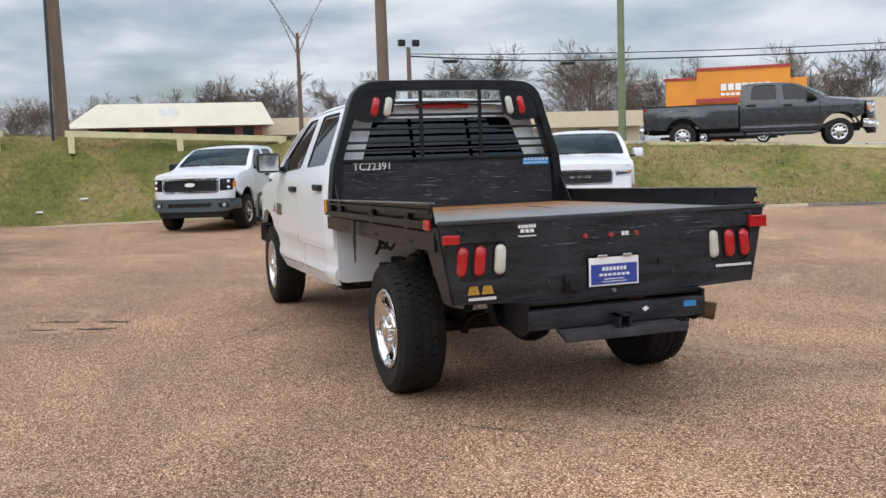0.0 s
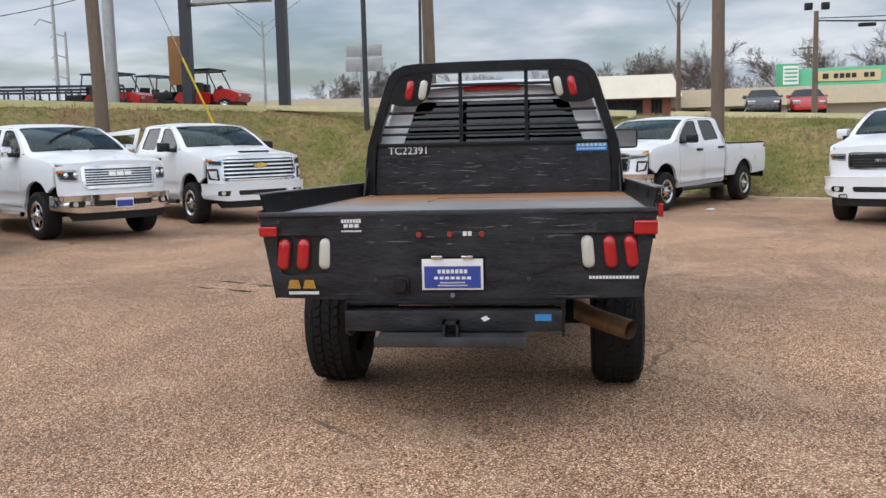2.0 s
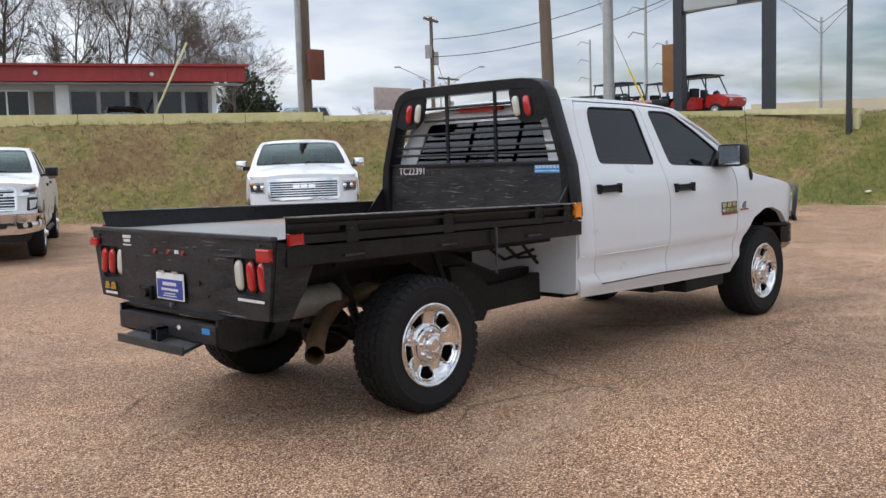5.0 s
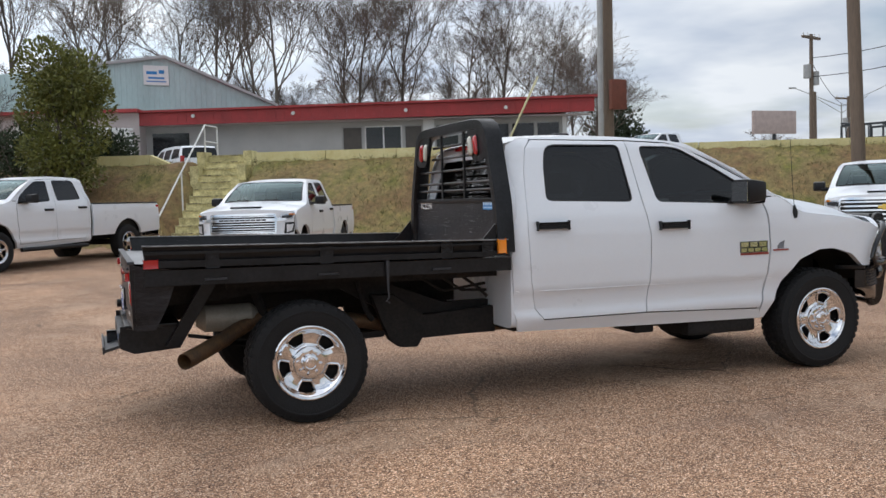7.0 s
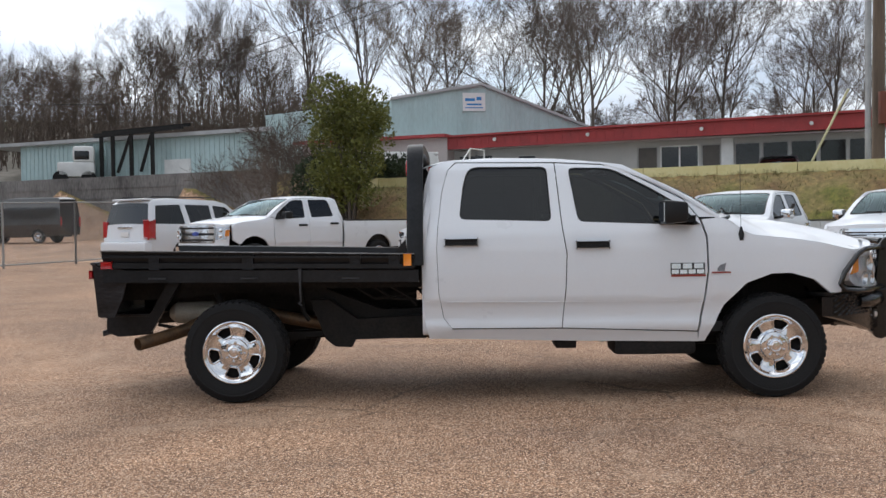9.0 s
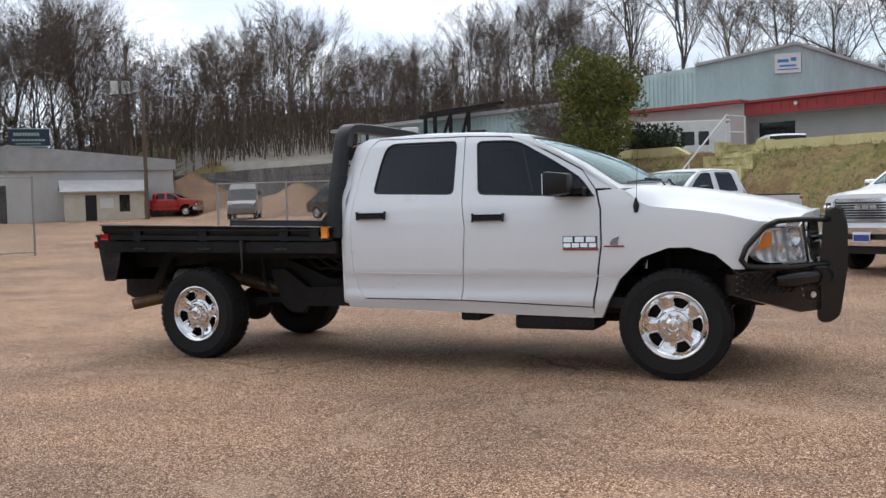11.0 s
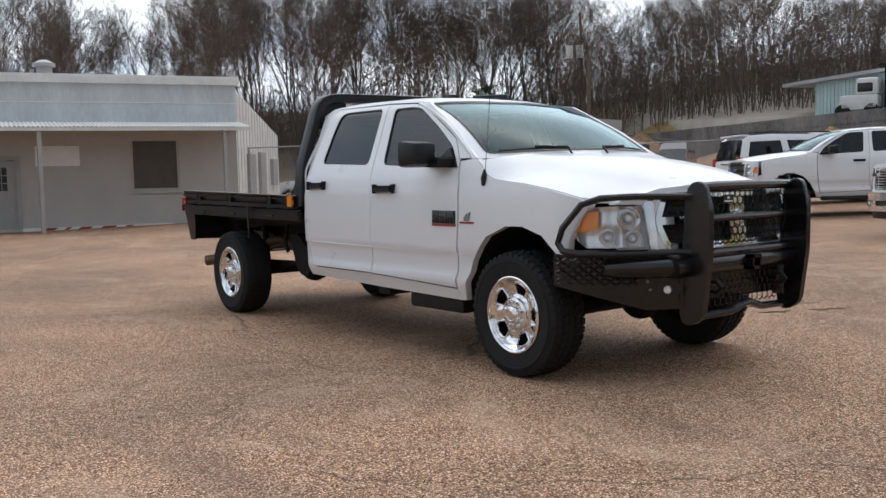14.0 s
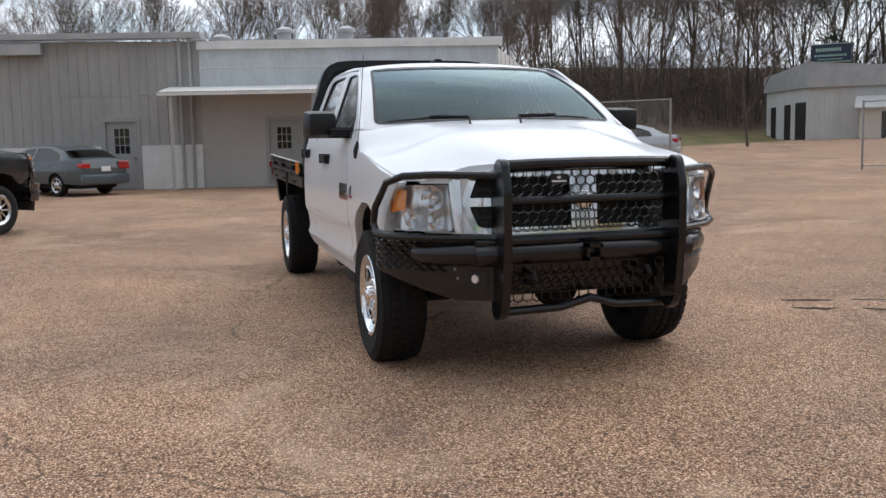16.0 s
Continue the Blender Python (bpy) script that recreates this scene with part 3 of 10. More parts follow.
def five_face(bm, r):
    """A dished chrome face with five broad spokes and five small windows with raised lips, outside towards -y."""
    circle = [(r * math.cos(2 * math.pi * j / 60), r * math.sin(2 * math.pi * j / 60)) for j in range(60)]
    holes = []
    for k in range(5):
        a = 2 * math.pi * (k + 0.5) / 5 + math.pi / 2
        raw = [(0.138, -0.22), (0.150, -0.25), (0.196, -0.285), (0.205, -0.22), (0.209, 0.0), (0.205, 0.22), (0.196, 0.285), (0.150, 0.25), (0.138, 0.22), (0.134, 0.0)]
        holes.append([(q * math.cos(a + b), q * math.sin(a + b)) for q, b in raw])

    def fn(u, v):
        q = math.hypot(u, v)
        near = abs((((math.atan2(v, u) - math.pi / 2) * 5 / (2 * math.pi)) + 0.5) % 1 - 0.5) * 2
        y = lerp_table([(0, -0.012), (0.105, -0.012), (0.125, 0.006), (0.165, 0.010), (0.198, -0.004), (r, -0.040)], q)
        return Vector((u, y - 0.010 * math.cos(near * math.pi) * max(0.0, 1 - abs(q - 0.165) / 0.05), v))
    panel(bm, circle, fn, holes, (0.02, 0.02), 0.022, lambda u, v: Vector((0, 1, 0)))
    for hole in holes:
        pts = [fn(u, v) + Vector((0, -0.004, 0)) for u, v in shrink(hole, -0.006)]
        tube(bm, pts + [pts[0]], 0.0065, 6, False)


def wheel(parent, x, side, R=0.415, rim=0.243, w=0.275, track=0.865, style="five", blocks=46, turn=0.0, steer=0.0):
    """A wheel at the given place along the car: tyre, rim face, hub cap and brake widened as dark backing. side -1:
    right.
    """
    key = (style, R, rim, w, blocks)
    m = pose(x, side * track, R - 0.004, 0, 0, (0 if side < 0 else 180) + steer) @ pose(0, 0, 0, 0, turn, 0)
    tyre = shared(("tyre", R, rim, w, blocks), "wheel", lambda bm: tyre_mesh(bm, R, rim, w, blocks), RUBBER, parent, m)
    h = w / 2
    face_y = -h * (0.66 if style == "five" else 0.78)
    face_mat = {"five": CHROME, "chrome": CHROME}.get(style, ALLOY)

    def rim_build(bm):
        n, ww, cap = {"five": (5, 0.150, 0.098), "chrome": (6, 0.07, 0.075), "alloy": (6, 0.05, 0.06), "twelve": (10, 0.03, 0.05), "steel": (8, 0.09, 0.09)}[style]
        if style == "five":
            five_face(bm, rim - 0.010)
        else:
            spoked_face(bm, rim - 0.012, n, ww, cap)
        bmesh.ops.translate(bm, vec=(0, face_y, 0), verts=bm.verts)
        lathe(bm, [(rim + 0.004, -h * 0.90), (rim + 0.010, -h * 0.97), (rim + 0.002, -h * 1.0), (rim - 0.012, -h * 0.96), (rim - 0.02, -h * 0.80), (rim - 0.035, -h * 0.3), (rim - 0.045, h * 0.5)], 56)
    rim_ob = shared(("rim", *key), "rim", rim_build, face_mat, tyre)

    def cap_build(bm):
        cap = {"five": 0.094, "chrome": 0.075, "steel": 0.09}.get(style, 0.045)
        if style == "five":
            lathe(bm, [(0.112, face_y + 0.004), (0.112, face_y - 0.012), (0.106, face_y - 0.022), (0.098, face_y - 0.025), (0.064, face_y - 0.026), (0.060, face_y - 0.040),
                       (0.054, face_y - 0.052), (0.040, face_y - 0.058), (0.034, face_y - 0.056), (0.030, face_y - 0.060), (0.001, face_y - 0.062)], 32)
            return
        lathe(bm, [(cap, face_y - 0.010), (cap, face_y - 0.035), (cap * 0.86, face_y - 0.050), (cap * 0.62, face_y - 0.054), (cap * 0.58, face_y - 0.075), (cap * 0.45, face_y - 0.085), (0.001, face_y - 0.088)], 28)
    shared(("cap", *key), "hub_cap", cap_build, face_mat, tyre)
    if style == "five":
        for k in range(8):
            a = 2 * math.pi * k / 8
            shared(("nut",), "lug_nut", lambda bm: cyl(bm, (0, 0, 0), (0, -0.026, 0), 0.0135, 0.010, 8), CHROME, tyre, Matrix.Translation((0.081 * math.cos(a), face_y - 0.024, 0.081 * math.sin(a))))

    # brake disc widened to fill the rim, its dark colour giving the windows' shade
    def brake_backing_build(bm):
        lathe(bm, [(0.001, -h * 0.1), (rim * 0.88, -h * 0.1), (rim * 0.88, h * 0.1), (rim * 0.5, h * 0.3), (rim - 0.02, h * 0.4), (rim - 0.02, h * 0.55), (0.001, h * 0.55)], 28)
    shared(("brake_backing", *key), "brake_backing", brake_backing_build, CHASSIS, tyre)
    return tyre


HW = [(0.40, 0.92), (0.50, 0.955), (0.575, 0.992), (0.60, 0.994), (0.655, 0.976), (0.74, 0.984), (0.782, 0.994), (0.79, 1.007), (0.82, 1.010), (1.0, 1.013), (1.2, 1.005), (1.32, 0.985), (1.40, 0.955),
      (1.46, 0.93), (1.85, 0.775), (1.90, 0.74), (1.94, 0.70), (1.97, 0.66)]
ROOF = [(-2.80, 1.90), (-2.74, 1.935), (-2.6, 1.967), (-2.2, 1.985), (-1.7, 1.972), (-1.35, 1.940), (-1.2, 1.905)]


def body_width(x, z, S):
    w = lerp_table(HW, z)
    x0, nx, n = S["x0"], S["nx"], S["n"]
    if x > x0:
        k = min(0.999, (x - x0) / (nx - x0))
        w *= (1 - k ** n) ** (1 / n)
    if x < -2.62:
        w -= 0.06 * ((-2.62 - x) / 0.17) ** 2
    return w


def nose_table(S):
    x0, nx, n = S["x0"], S["nx"], S["n"]
    pts = [(x0 + (nx - x0) * (1 - (y ** n)) ** (1 / n), y) for y in np.linspace(0, 0.9995, 160)]
    s, out = 0.0, [(0.0, pts[0])]
    for a, b in zip(pts, pts[1:]):
        s += math.hypot(a[0] - b[0], a[1] - b[1])
        out.append((s, b))
    return out


def nose_fn(S, push=0.0):
    """Carries (distance round the nose from its middle, height) onto the nose."""
    table = nose_table(S)
    ss = [t[0] for t in table]
    xs, ys = [t[1][0] for t in table], [t[1][1] for t in table]

    def fn(s, z):
        a = min(abs(s), ss[-1])
        x, y = float(np.interp(a, ss, xs)), float(np.interp(a, ss, ys))
        if abs(s) > ss[-1]:
            x -= abs(s) - ss[-1]
        k = math.hypot(x - S["x0"] + 0.3, y) or 1
        w = lerp_table(HW, z)
        lean = S.get("lean", 0.10) * max(0, z - 0.85)
        return Vector((x - lean + push * (x - S["x0"] + 0.3) / k, math.copysign(1, s) * (y * w + push * y / k), z))
    return fn


REAR_DOOR = [(-2.51, 1.917), (-2.578, 1.851), (-2.626, 1.673), (-2.657, 1.404), (-2.669, 1.225), (-2.657, 0.864), (-2.62, 0.661), (-2.553, 0.579),
             (-1.678, 0.575), (-1.645, 0.90), (-1.634, 1.164), (-1.667, 1.388), (-1.705, 1.903)]
FRONT_DOOR = [(-1.705, 1.903), (-1.667, 1.388), (-1.634, 1.164), (-1.645, 0.90), (-1.678, 0.575), (-0.607, 0.535), (-0.56, 0.78), (-0.528, 1.013), (-0.534, 1.281),
              (-0.577, 1.43), (-0.69, 1.585), (-0.92, 1.71), (-1.15, 1.83), (-1.33, 1.882)]
REAR_WINDOW = [(-2.487, 1.450), (-2.455, 1.721), (-2.42, 1.845), (-2.36, 1.878), (-1.77, 1.872), (-1.747, 1.424)]
FRONT_WINDOW = [(-1.60, 1.860), (-1.538, 1.418), (-0.575, 1.375), (-0.70, 1.530), (-0.93, 1.675), (-1.14, 1.790), (-1.23, 1.838), (-1.33, 1.855)]
QUARTER = [(-2.735, 0.495), (-2.77, 0.64), (-2.785, 1.05), (-2.79, 1.45), (-2.765, 1.73), (-2.72, 1.875), (-2.62, 1.925), (-2.51, 1.927), (-2.578, 1.851), (-2.626, 1.673),
           (-2.657, 1.404), (-2.669, 1.225), (-2.657, 0.864), (-2.62, 0.661), (-2.553, 0.579), (-2.553, 0.495)]
ROCKER = [(-2.553, 0.573), (-1.678, 0.569), (-0.607, 0.529), (-0.59, 0.45), (-1.6, 0.468), (-2.553, 0.495)]
RAIL = [(-2.62, 1.930), (-2.51, 1.921), (-1.705, 1.909), (-1.33, 1.888), (-1.15, 1.836), (-0.92, 1.716), (-0.69, 1.591), (-0.577, 1.44), (-0.40, 1.44), (-0.52, 1.515), (-0.70, 1.640),
        (-0.93, 1.762), (-1.16, 1.880), (-1.35, 1.905), (-1.7, 1.932), (-2.2, 1.945)]
BASE_ARCH = [(0.435, 0.821), (0.304, 0.934), (0.127, 0.986), (-0.027, 0.984), (-0.227, 0.911), (-0.397, 0.743), (-0.487, 0.565), (-0.542, 0.449)]


def truck_cab(thing, S, detail=True):
    """Cab, doors, glass, bonnet, fenders and cabin of a crew-cab pickup."""
    paint = S["paint"]
    made = {}
    for side in (-1, 1):
        def on(x, z, s=side, off=0.0):
            return Vector((x, s * (body_width(x, z, S) + off), z))

        def into(x, z, s=side):
            return Vector((0, -s, 0))

        def sheet(name, outline, holes=(), material=paint, off=0.0, rim=0.025, step=(0.16, 0.035), par=thing, label=""):
            bm = bm_new()
            panel(bm, outline, lambda x, z: on(x, z, side, off), holes, step, rim, into)
            return part(name, bm, material, par, label)

        sheet("cab_corner", QUARTER)
        sheet("rocker_panel", ROCKER)
        sheet("roof_rail", RAIL, step=(0.16, 0.03))
        for name, outline, hole, tint in (("rear_door", REAR_DOOR, REAR_WINDOW, S.get("rear_glass", DARKTINT)), ("front_door", FRONT_DOOR, FRONT_WINDOW, S.get("front_glass", TINT))):
            hole_r = rounded(hole, 0.05, 3)
            door = sheet(name, shrink(outline, 0.004), [hole_r])
            sheet("window", shrink(hole_r, 0.004), material=tint, off=-0.014, rim=0, par=door)
            seal = bm_new()
            panel(seal, shrink(hole_r, -0.002), lambda x, z: on(x, z, side, -0.006), [shrink(hole_r, 0.011)], (0.2, 0.1), 0.01, into)
            part("window_seal", seal, PLASTIC, door)
            hx = -2.47 if name == "rear_door" else -1.43
            hz = 1.268 if name == "rear_door" else 1.235
            hb = bm_new()
            y = side * body_width(hx, hz, S)
            box(hb, hx - 0.128, hx + 0.128, y - 0.004, y + side * 0.030, hz - 0.024, hz + 0.026, 0.010)
            box(hb, hx - 0.115, hx + 0.105, y - 0.004, y + side * 0.037, hz - 0.003, hz + 0.012, 0.004)
            part("door_handle", hb, S.get("handle", PLASTIC), door)
        arch = BASE_ARCH
        lamp_edge = S["lamp_edge"]
        fender = [(-0.597, 0.45), (-0.597, 0.535), (-0.552, 0.78), (-0.520, 1.013), (-0.526, 1.281), (-0.565, 1.425), (-0.40, 1.435), *S["hood_line"], *lamp_edge, *arch]
        sheet("front_fender", shrink(fender, 0.003), rim=0.05, step=(0.12, 0.06))
        if S.get("flare"):
            fl = bm_new()
            tube(fl, [on(x, z, side, 0.0) for x, z in [(0.50, 0.72)] + arch], 0.035, 8)
            part("wheel_arch_trim", fl, S["flare"], thing)
        liner = bm_new()
        ring = [(0.50 + 0.03, 0.70)] + [(x * 1.02, z + 0.012) for x, z in arch]
        prev = None
        for x, z in ring:
            a, b = liner.verts.new(on(x, z, side, -0.03)), liner.verts.new((x, side * 0.45, z))
            if prev:
                liner.faces.new((prev[0], a, b, prev[1]))
            prev = (a, b)
        part("wheel_arch_liner", liner, CHASSIS, thing)
        # mirror
        mb = bm_new()
        my = side * 0.975
        box(mb, -0.5, 0.5, -0.5, 0.5, -0.5, 0.5, 0.18, None)
        for v in mb.verts:
            k = 1 - 0.22 * (v.co.x + 0.5)
            v.co = Vector((-0.815 + 0.19 * v.co.x, side * (1.13 + 0.235 * v.co.y * k), 1.480 + 0.195 * v.co.z * k))
        mirror = part("door_mirror", mb, S.get("mirror", PLASTIC), thing)
        arm = bm_new()
        box(arm, -0.80, -0.64, side * 0.90, my + side * 0.10, 1.40, 1.44, 0.015)
        prism(arm, [(-0.575, 1.38), (-0.90, 1.385), (-0.72, 1.52)], lambda x, z: on(x, z, side, -0.012), lambda x, z: on(x, z, side, 0.012))
        part("mirror_arm", arm, PLASTIC, mirror)
        gl = bm_new()
        box(gl, -0.914, -0.909, side * 1.035, side * 1.225, 1.405, 1.555)
        part("mirror_glass", gl, CHROME, mirror)

    # roof, windscreen, bonnet, back of the cab
    def roof_fn(x, u):
        top = lerp_table(ROOF, x)
        half = lerp_table(HW, top - 0.045) * (1 if x > -2.6 else 1 - 0.06 * ((-2.6 - x) / 0.2) ** 2)
        return Vector((x, u * half, top - 0.045 * abs(u) ** 2.6))
    rb = bm_new()
    panel(rb, [(-2.78, -1), (-1.27, -1), (-1.21, -0.5), (-1.20, 0), (-1.21, 0.5), (-1.27, 1), (-2.78, 1)], roof_fn, (), (0.12, 0.1), 0.0)
    part("roof", rb, paint, thing)

    def screen_fn(u, v):
        xb, zb, yb = -0.20 - 0.20 * u * u, 1.452 + 0.02 * (1 - u * u), u * 0.855
        xt, zt, yt = -1.20 - 0.07 * u * u, 1.902 - 0.016 * u * u, u * 0.690
        bulge = 0.045 * math.sin(math.pi * v)
        return Vector((xb + (xt - xb) * v + bulge * 0.4, yb + (yt - yb) * v, zb + (zt - zb) * v + bulge))
    wb = bm_new()
    outl = rounded([(-0.985, 0.02), (0.985, 0.02), (0.985, 0.97), (-0.985, 0.97)], 0.06, 3)
    panel(wb, outl, lambda u, v: screen_fn(u, v) - Vector((0.0, 0, 0.004)), (), (0.1, 0.125), 0.0)
    windscreen = part("windscreen", wb, SCREEN, thing)
    wf = bm_new()
    panel(wf, [(-1.10, -0.03), (1.10, -0.03), (1.10, 1.0), (-1.10, 1.0)], screen_fn, [outl], (0.1, 0.125), 0.02, lambda u, v: Vector((-0.5, 0, -0.8)))
    part("windscreen_frame", wf, paint, thing)
    fb = bm_new()
    panel(fb, shrink(outl, -0.004), lambda u, v: screen_fn(u, v) + Vector((0.002, 0, 0.002)), [shrink(outl, 0.020)], (0.2, 0.2), 0.0)
    part("windscreen_seal", fb, PLASTIC, windscreen)
    for u0, u1, hub in ((-0.90, -0.28, -0.30), (0.12, 0.74, 0.10)):
        wi = bm_new()
        pts = [screen_fn(u0 + (u1 - u0) * k / 6, 0.022 + 0.012 * math.sin(math.pi * k / 6)) + Vector((0.012, 0, 0.014)) for k in range(7)]
        tube(wi, pts, 0.0065, 6)
        tube(wi, [screen_fn(hub, -0.03) + Vector((0.02, 0, 0.004)), screen_fn(hub, 0.02) + Vector((0.022, 0, 0.026)), pts[3] + Vector((0.006, 0, 0.014))], 0.008, 6)
        part("wiper", wi, PLASTIC, thing)
    cb = bm_new()
    panel(cb, [(-0.84, -0.06), (0.84, -0.06), (0.84, 0.02), (-0.84, 0.02)], lambda u, v: screen_fn(u, v) - Vector((0.0, 0, 0.022)), (), (0.2, 0.2), 0.0)
    part("cowl", cb, PLASTIC, thing)

    ze, zc, ye = S["hood_edge_z"], S["hood_mid_z"], S["hood_half"]

    def hood_fn(x, u):
        a, c, h = lerp_table(ze, x), lerp_table(zc, x), lerp_table(ye, x)
        shape = 1 - abs(u) ** 2.4
        if S.get("power_dome"):
            shape = 0.62 * shape + 0.38 * (1 / (1 + math.exp((abs(u) - 0.60) * 16)))
        rear = min(1.0, max(0.0, (-x - 0.02) / 0.22))          # flat across the back edge, under the windscreen
        shape += (max(shape, 1 - abs(u) ** 7) - shape) * rear
        return Vector((x, u * h, a + (c - a) * shape))
    hb = bm_new()
    tip = S["hood_tip"]
    hood_outline = [(-0.36, -1), (-0.30, -0.85), (-0.20, -0.4), (-0.18, 0), (-0.20, 0.4), (-0.30, 0.85), (-0.36, 1)]
    hood_outline += [(x, 1) for x, _ in ye[1:] if -0.2 < x < tip[0][0]] + [(x, u) for x, u in tip] + [(x, -u) for x, u in tip[::-1]] + [(x, -1) for x, _ in ye[::-1] if -0.2 < x < tip[0][0]]
    panel(hb, shrink(hood_outline, 0.004), hood_fn, (), (0.08, 0.08), 0.03)
    bonnet = part("bonnet", hb, paint, thing)
    made["hood_fn"] = hood_fn
    if S.get("scoop"):
        sb = bm_new()
        for k in range(2):
            box(sb, tip[-1][0] - 0.30, tip[-1][0] - 0.16, -0.30, 0.30, lerp_table(zc, tip[-1][0] - 0.22) - 0.012, lerp_table(zc, tip[-1][0] - 0.22) + 0.006 + 0.012 * k, 0.006)
        part("bonnet_scoop", sb, PLASTIC, bonnet)
    back = bm_new()
    backline = rounded([(-0.93, 0.52), (0.93, 0.52), (0.95, 1.40), (0.70, 1.90), (-0.70, 1.90), (-0.95, 1.40)], 0.06, 3)
    win = rounded([(-0.72, 1.42), (0.72, 1.42), (0.58, 1.80), (-0.58, 1.80)], 0.05, 3)
    panel(back, backline, lambda y, z: Vector((-2.79 + 0.09 * max(0, (z - 1.4) / 0.5), y, z)), [win], (0.3, 0.2), 0.05, lambda y, z: Vector((1, 0, 0)))
    backp = part("cab_back", back, paint, thing)
    bw = bm_new()
    panel(bw, win, lambda y, z: Vector((-2.78 + 0.09 * max(0, (z - 1.4) / 0.5), y, z)), (), (0.3, 0.2), 0.0)
    part("rear_window", bw, DARKTINT, backp)
    hl = bm_new()
    box(hl, -2.755, -2.69, -0.22, 0.22, 1.875, 1.925, 0.015)
    part("high_brake_lamp", hl, REDLENS, thing)
    # cabin
    inner = bm_new()
    box(inner, -2.74, -0.25, -0.86, 0.86, 0.52, 0.60)
    box(inner, -2.74, -2.70, -0.84, 0.84, 0.6, 1.40)
    for s in (-1, 1):
        box(inner, -2.70, -0.6, s * 0.90, s * 0.93, 0.6, 1.36)
    box(inner, -0.85, -0.24, -0.86, 0.86, 0.95, 1.40, 0.06)
    box(inner, -2.65, -1.3, -0.62, 0.62, 1.885, 1.90)
    part("cabin_lining", inner, INTERIOR, thing)
    for sx, sy, w in ((-1.55, -0.42, 0.27), (-1.55, 0.42, 0.27), (-2.45, -0.40, 0.32), (-2.45, 0.40, 0.32)):
        sb = bm_new()
        box(sb, sx - 0.05, sx + 0.45, sy - w, sy + w, 0.72, 0.92, 0.05)
        box(sb, sx - 0.18, sx - 0.02, sy - w, sy + w, 0.85, 1.47, 0.06, None)
        box(sb, sx - 0.19, sx - 0.06, sy - 0.13, sy + 0.13, 1.50, 1.68, 0.04)
        part("seat", sb, SEATCLOTH, thing)
    st = bm_new()
    c = Vector((-0.98, 0.42, 1.22))
    ring = [c + Vector((0.09 * math.sin(2 * math.pi * k / 20), 0.19 * math.cos(2 * math.pi * k / 20), 0.17 * math.sin(2 * math.pi * k / 20))) for k in range(21)]
    tube(st, ring, 0.016, 6)
    tube(st, [c + Vector((0, -0.18, 0)), c, c + Vector((0, 0.18, 0))], 0.02, 6)
    tube(st, [c, c + Vector((0.3, 0, -0.14))], 0.03, 8)
    part("steering_wheel", st, PLASTIC, thing)
    return made

# ---- the white flatbed pickup ----
WB = 4.305


def lettering(name, text, size, material, parent, m, label="", align="CENTER"):
    cu = bpy.data.curves.new(name, "FONT")
    cu.body, cu.size, cu.extrude, cu.align_x, cu.align_y = text, size, 0.001, align, "CENTER"
    tmp = new(name + "_curve", cu)
    me = bpy.data.meshes.new_from_object(tmp)
    bpy.data.objects.remove(tmp)
    me.materials.clear()
    me.materials.append(material)
    ob = new(name, me)
    ob.parent = parent
    ob.matrix_basis = m
    if label:
        tagged(ob, label)
    return ob


def honeycomb(bm, y0, y1, z0, z1, fn, cell=0.036, r=0.0028):
    """Wire netting with six-sided openings between two heights and widths, carried by fn(y, z)."""
    h = cell / math.sqrt(3)
    rows = int((z1 - z0) / (1.5 * h)) + 2
    cols = int((y1 - y0) / cell) + 2
    seen = set()
    for i in range(rows):
        for j in range(cols):
            cy, cz = y0 + (j + 0.5 * (i % 2)) * cell, z0 + i * 1.5 * h
            pts = [(cy + h * math.sin(math.pi / 3 * k), cz + h * math.cos(math.pi / 3 * k)) for k in range(6)]
            for a, b in zip(pts, pts[1:] + pts[:1]):
                if min(a[0], b[0]) < y0 or max(a[0], b[0]) > y1 or min(a[1], b[1]) < z0 or max(a[1], b[1]) > z1:
                    continue
                key = tuple(sorted([(round(a[0], 3), round(a[1], 3)), (round(b[0], 3), round(b[1], 3))]))
                if key in seen:
                    continue
                seen.add(key)
                tube(bm, [fn(*a), fn(*b)], r, 3, False)


HERO = dict(paint=WHITE, x0=0.30, nx=1.02, n=2.6, lean=0.10,
            hood_line=[(-0.33, 1.41), (-0.245, 1.318), (-0.165, 1.288), (0.146, 1.257), (0.368, 1.222), (0.589, 1.169)],
            lamp_edge=[(0.66, 1.13), (0.53, 0.915), (0.52, 0.83)],
            hood_edge_z=[(-0.40, 1.425), (-0.33, 1.405), (-0.245, 1.325), (-0.165, 1.292), (0.146, 1.260), (0.368, 1.225), (0.589, 1.172), (0.70, 1.155), (0.96, 1.150)],
            hood_mid_z=[(-0.40, 1.475), (-0.2, 1.462), (0.0, 1.440), (0.25, 1.405), (0.5, 1.358), (0.7, 1.312), (0.85, 1.270), (0.96, 1.222)],
            hood_half=[(-0.40, 0.945), (-0.245, 0.985), (-0.165, 0.990), (0.146, 0.994), (0.368, 0.992), (0.589, 0.955), (0.70, 0.86), (0.80, 0.78), (0.96, 0.72)],
            hood_tip=[(0.64, 1.0), (0.80, 0.93), (0.90, 0.78), (0.945, 0.45), (0.955, 0.0)], power_dome=True)

hero = tagged(empty("flatbed_pickup_truck", pose(WB, 0, 0)), "white crew-cab pickup with black steel flatbed and grille guard", "truck")
truck_cab(hero, HERO)
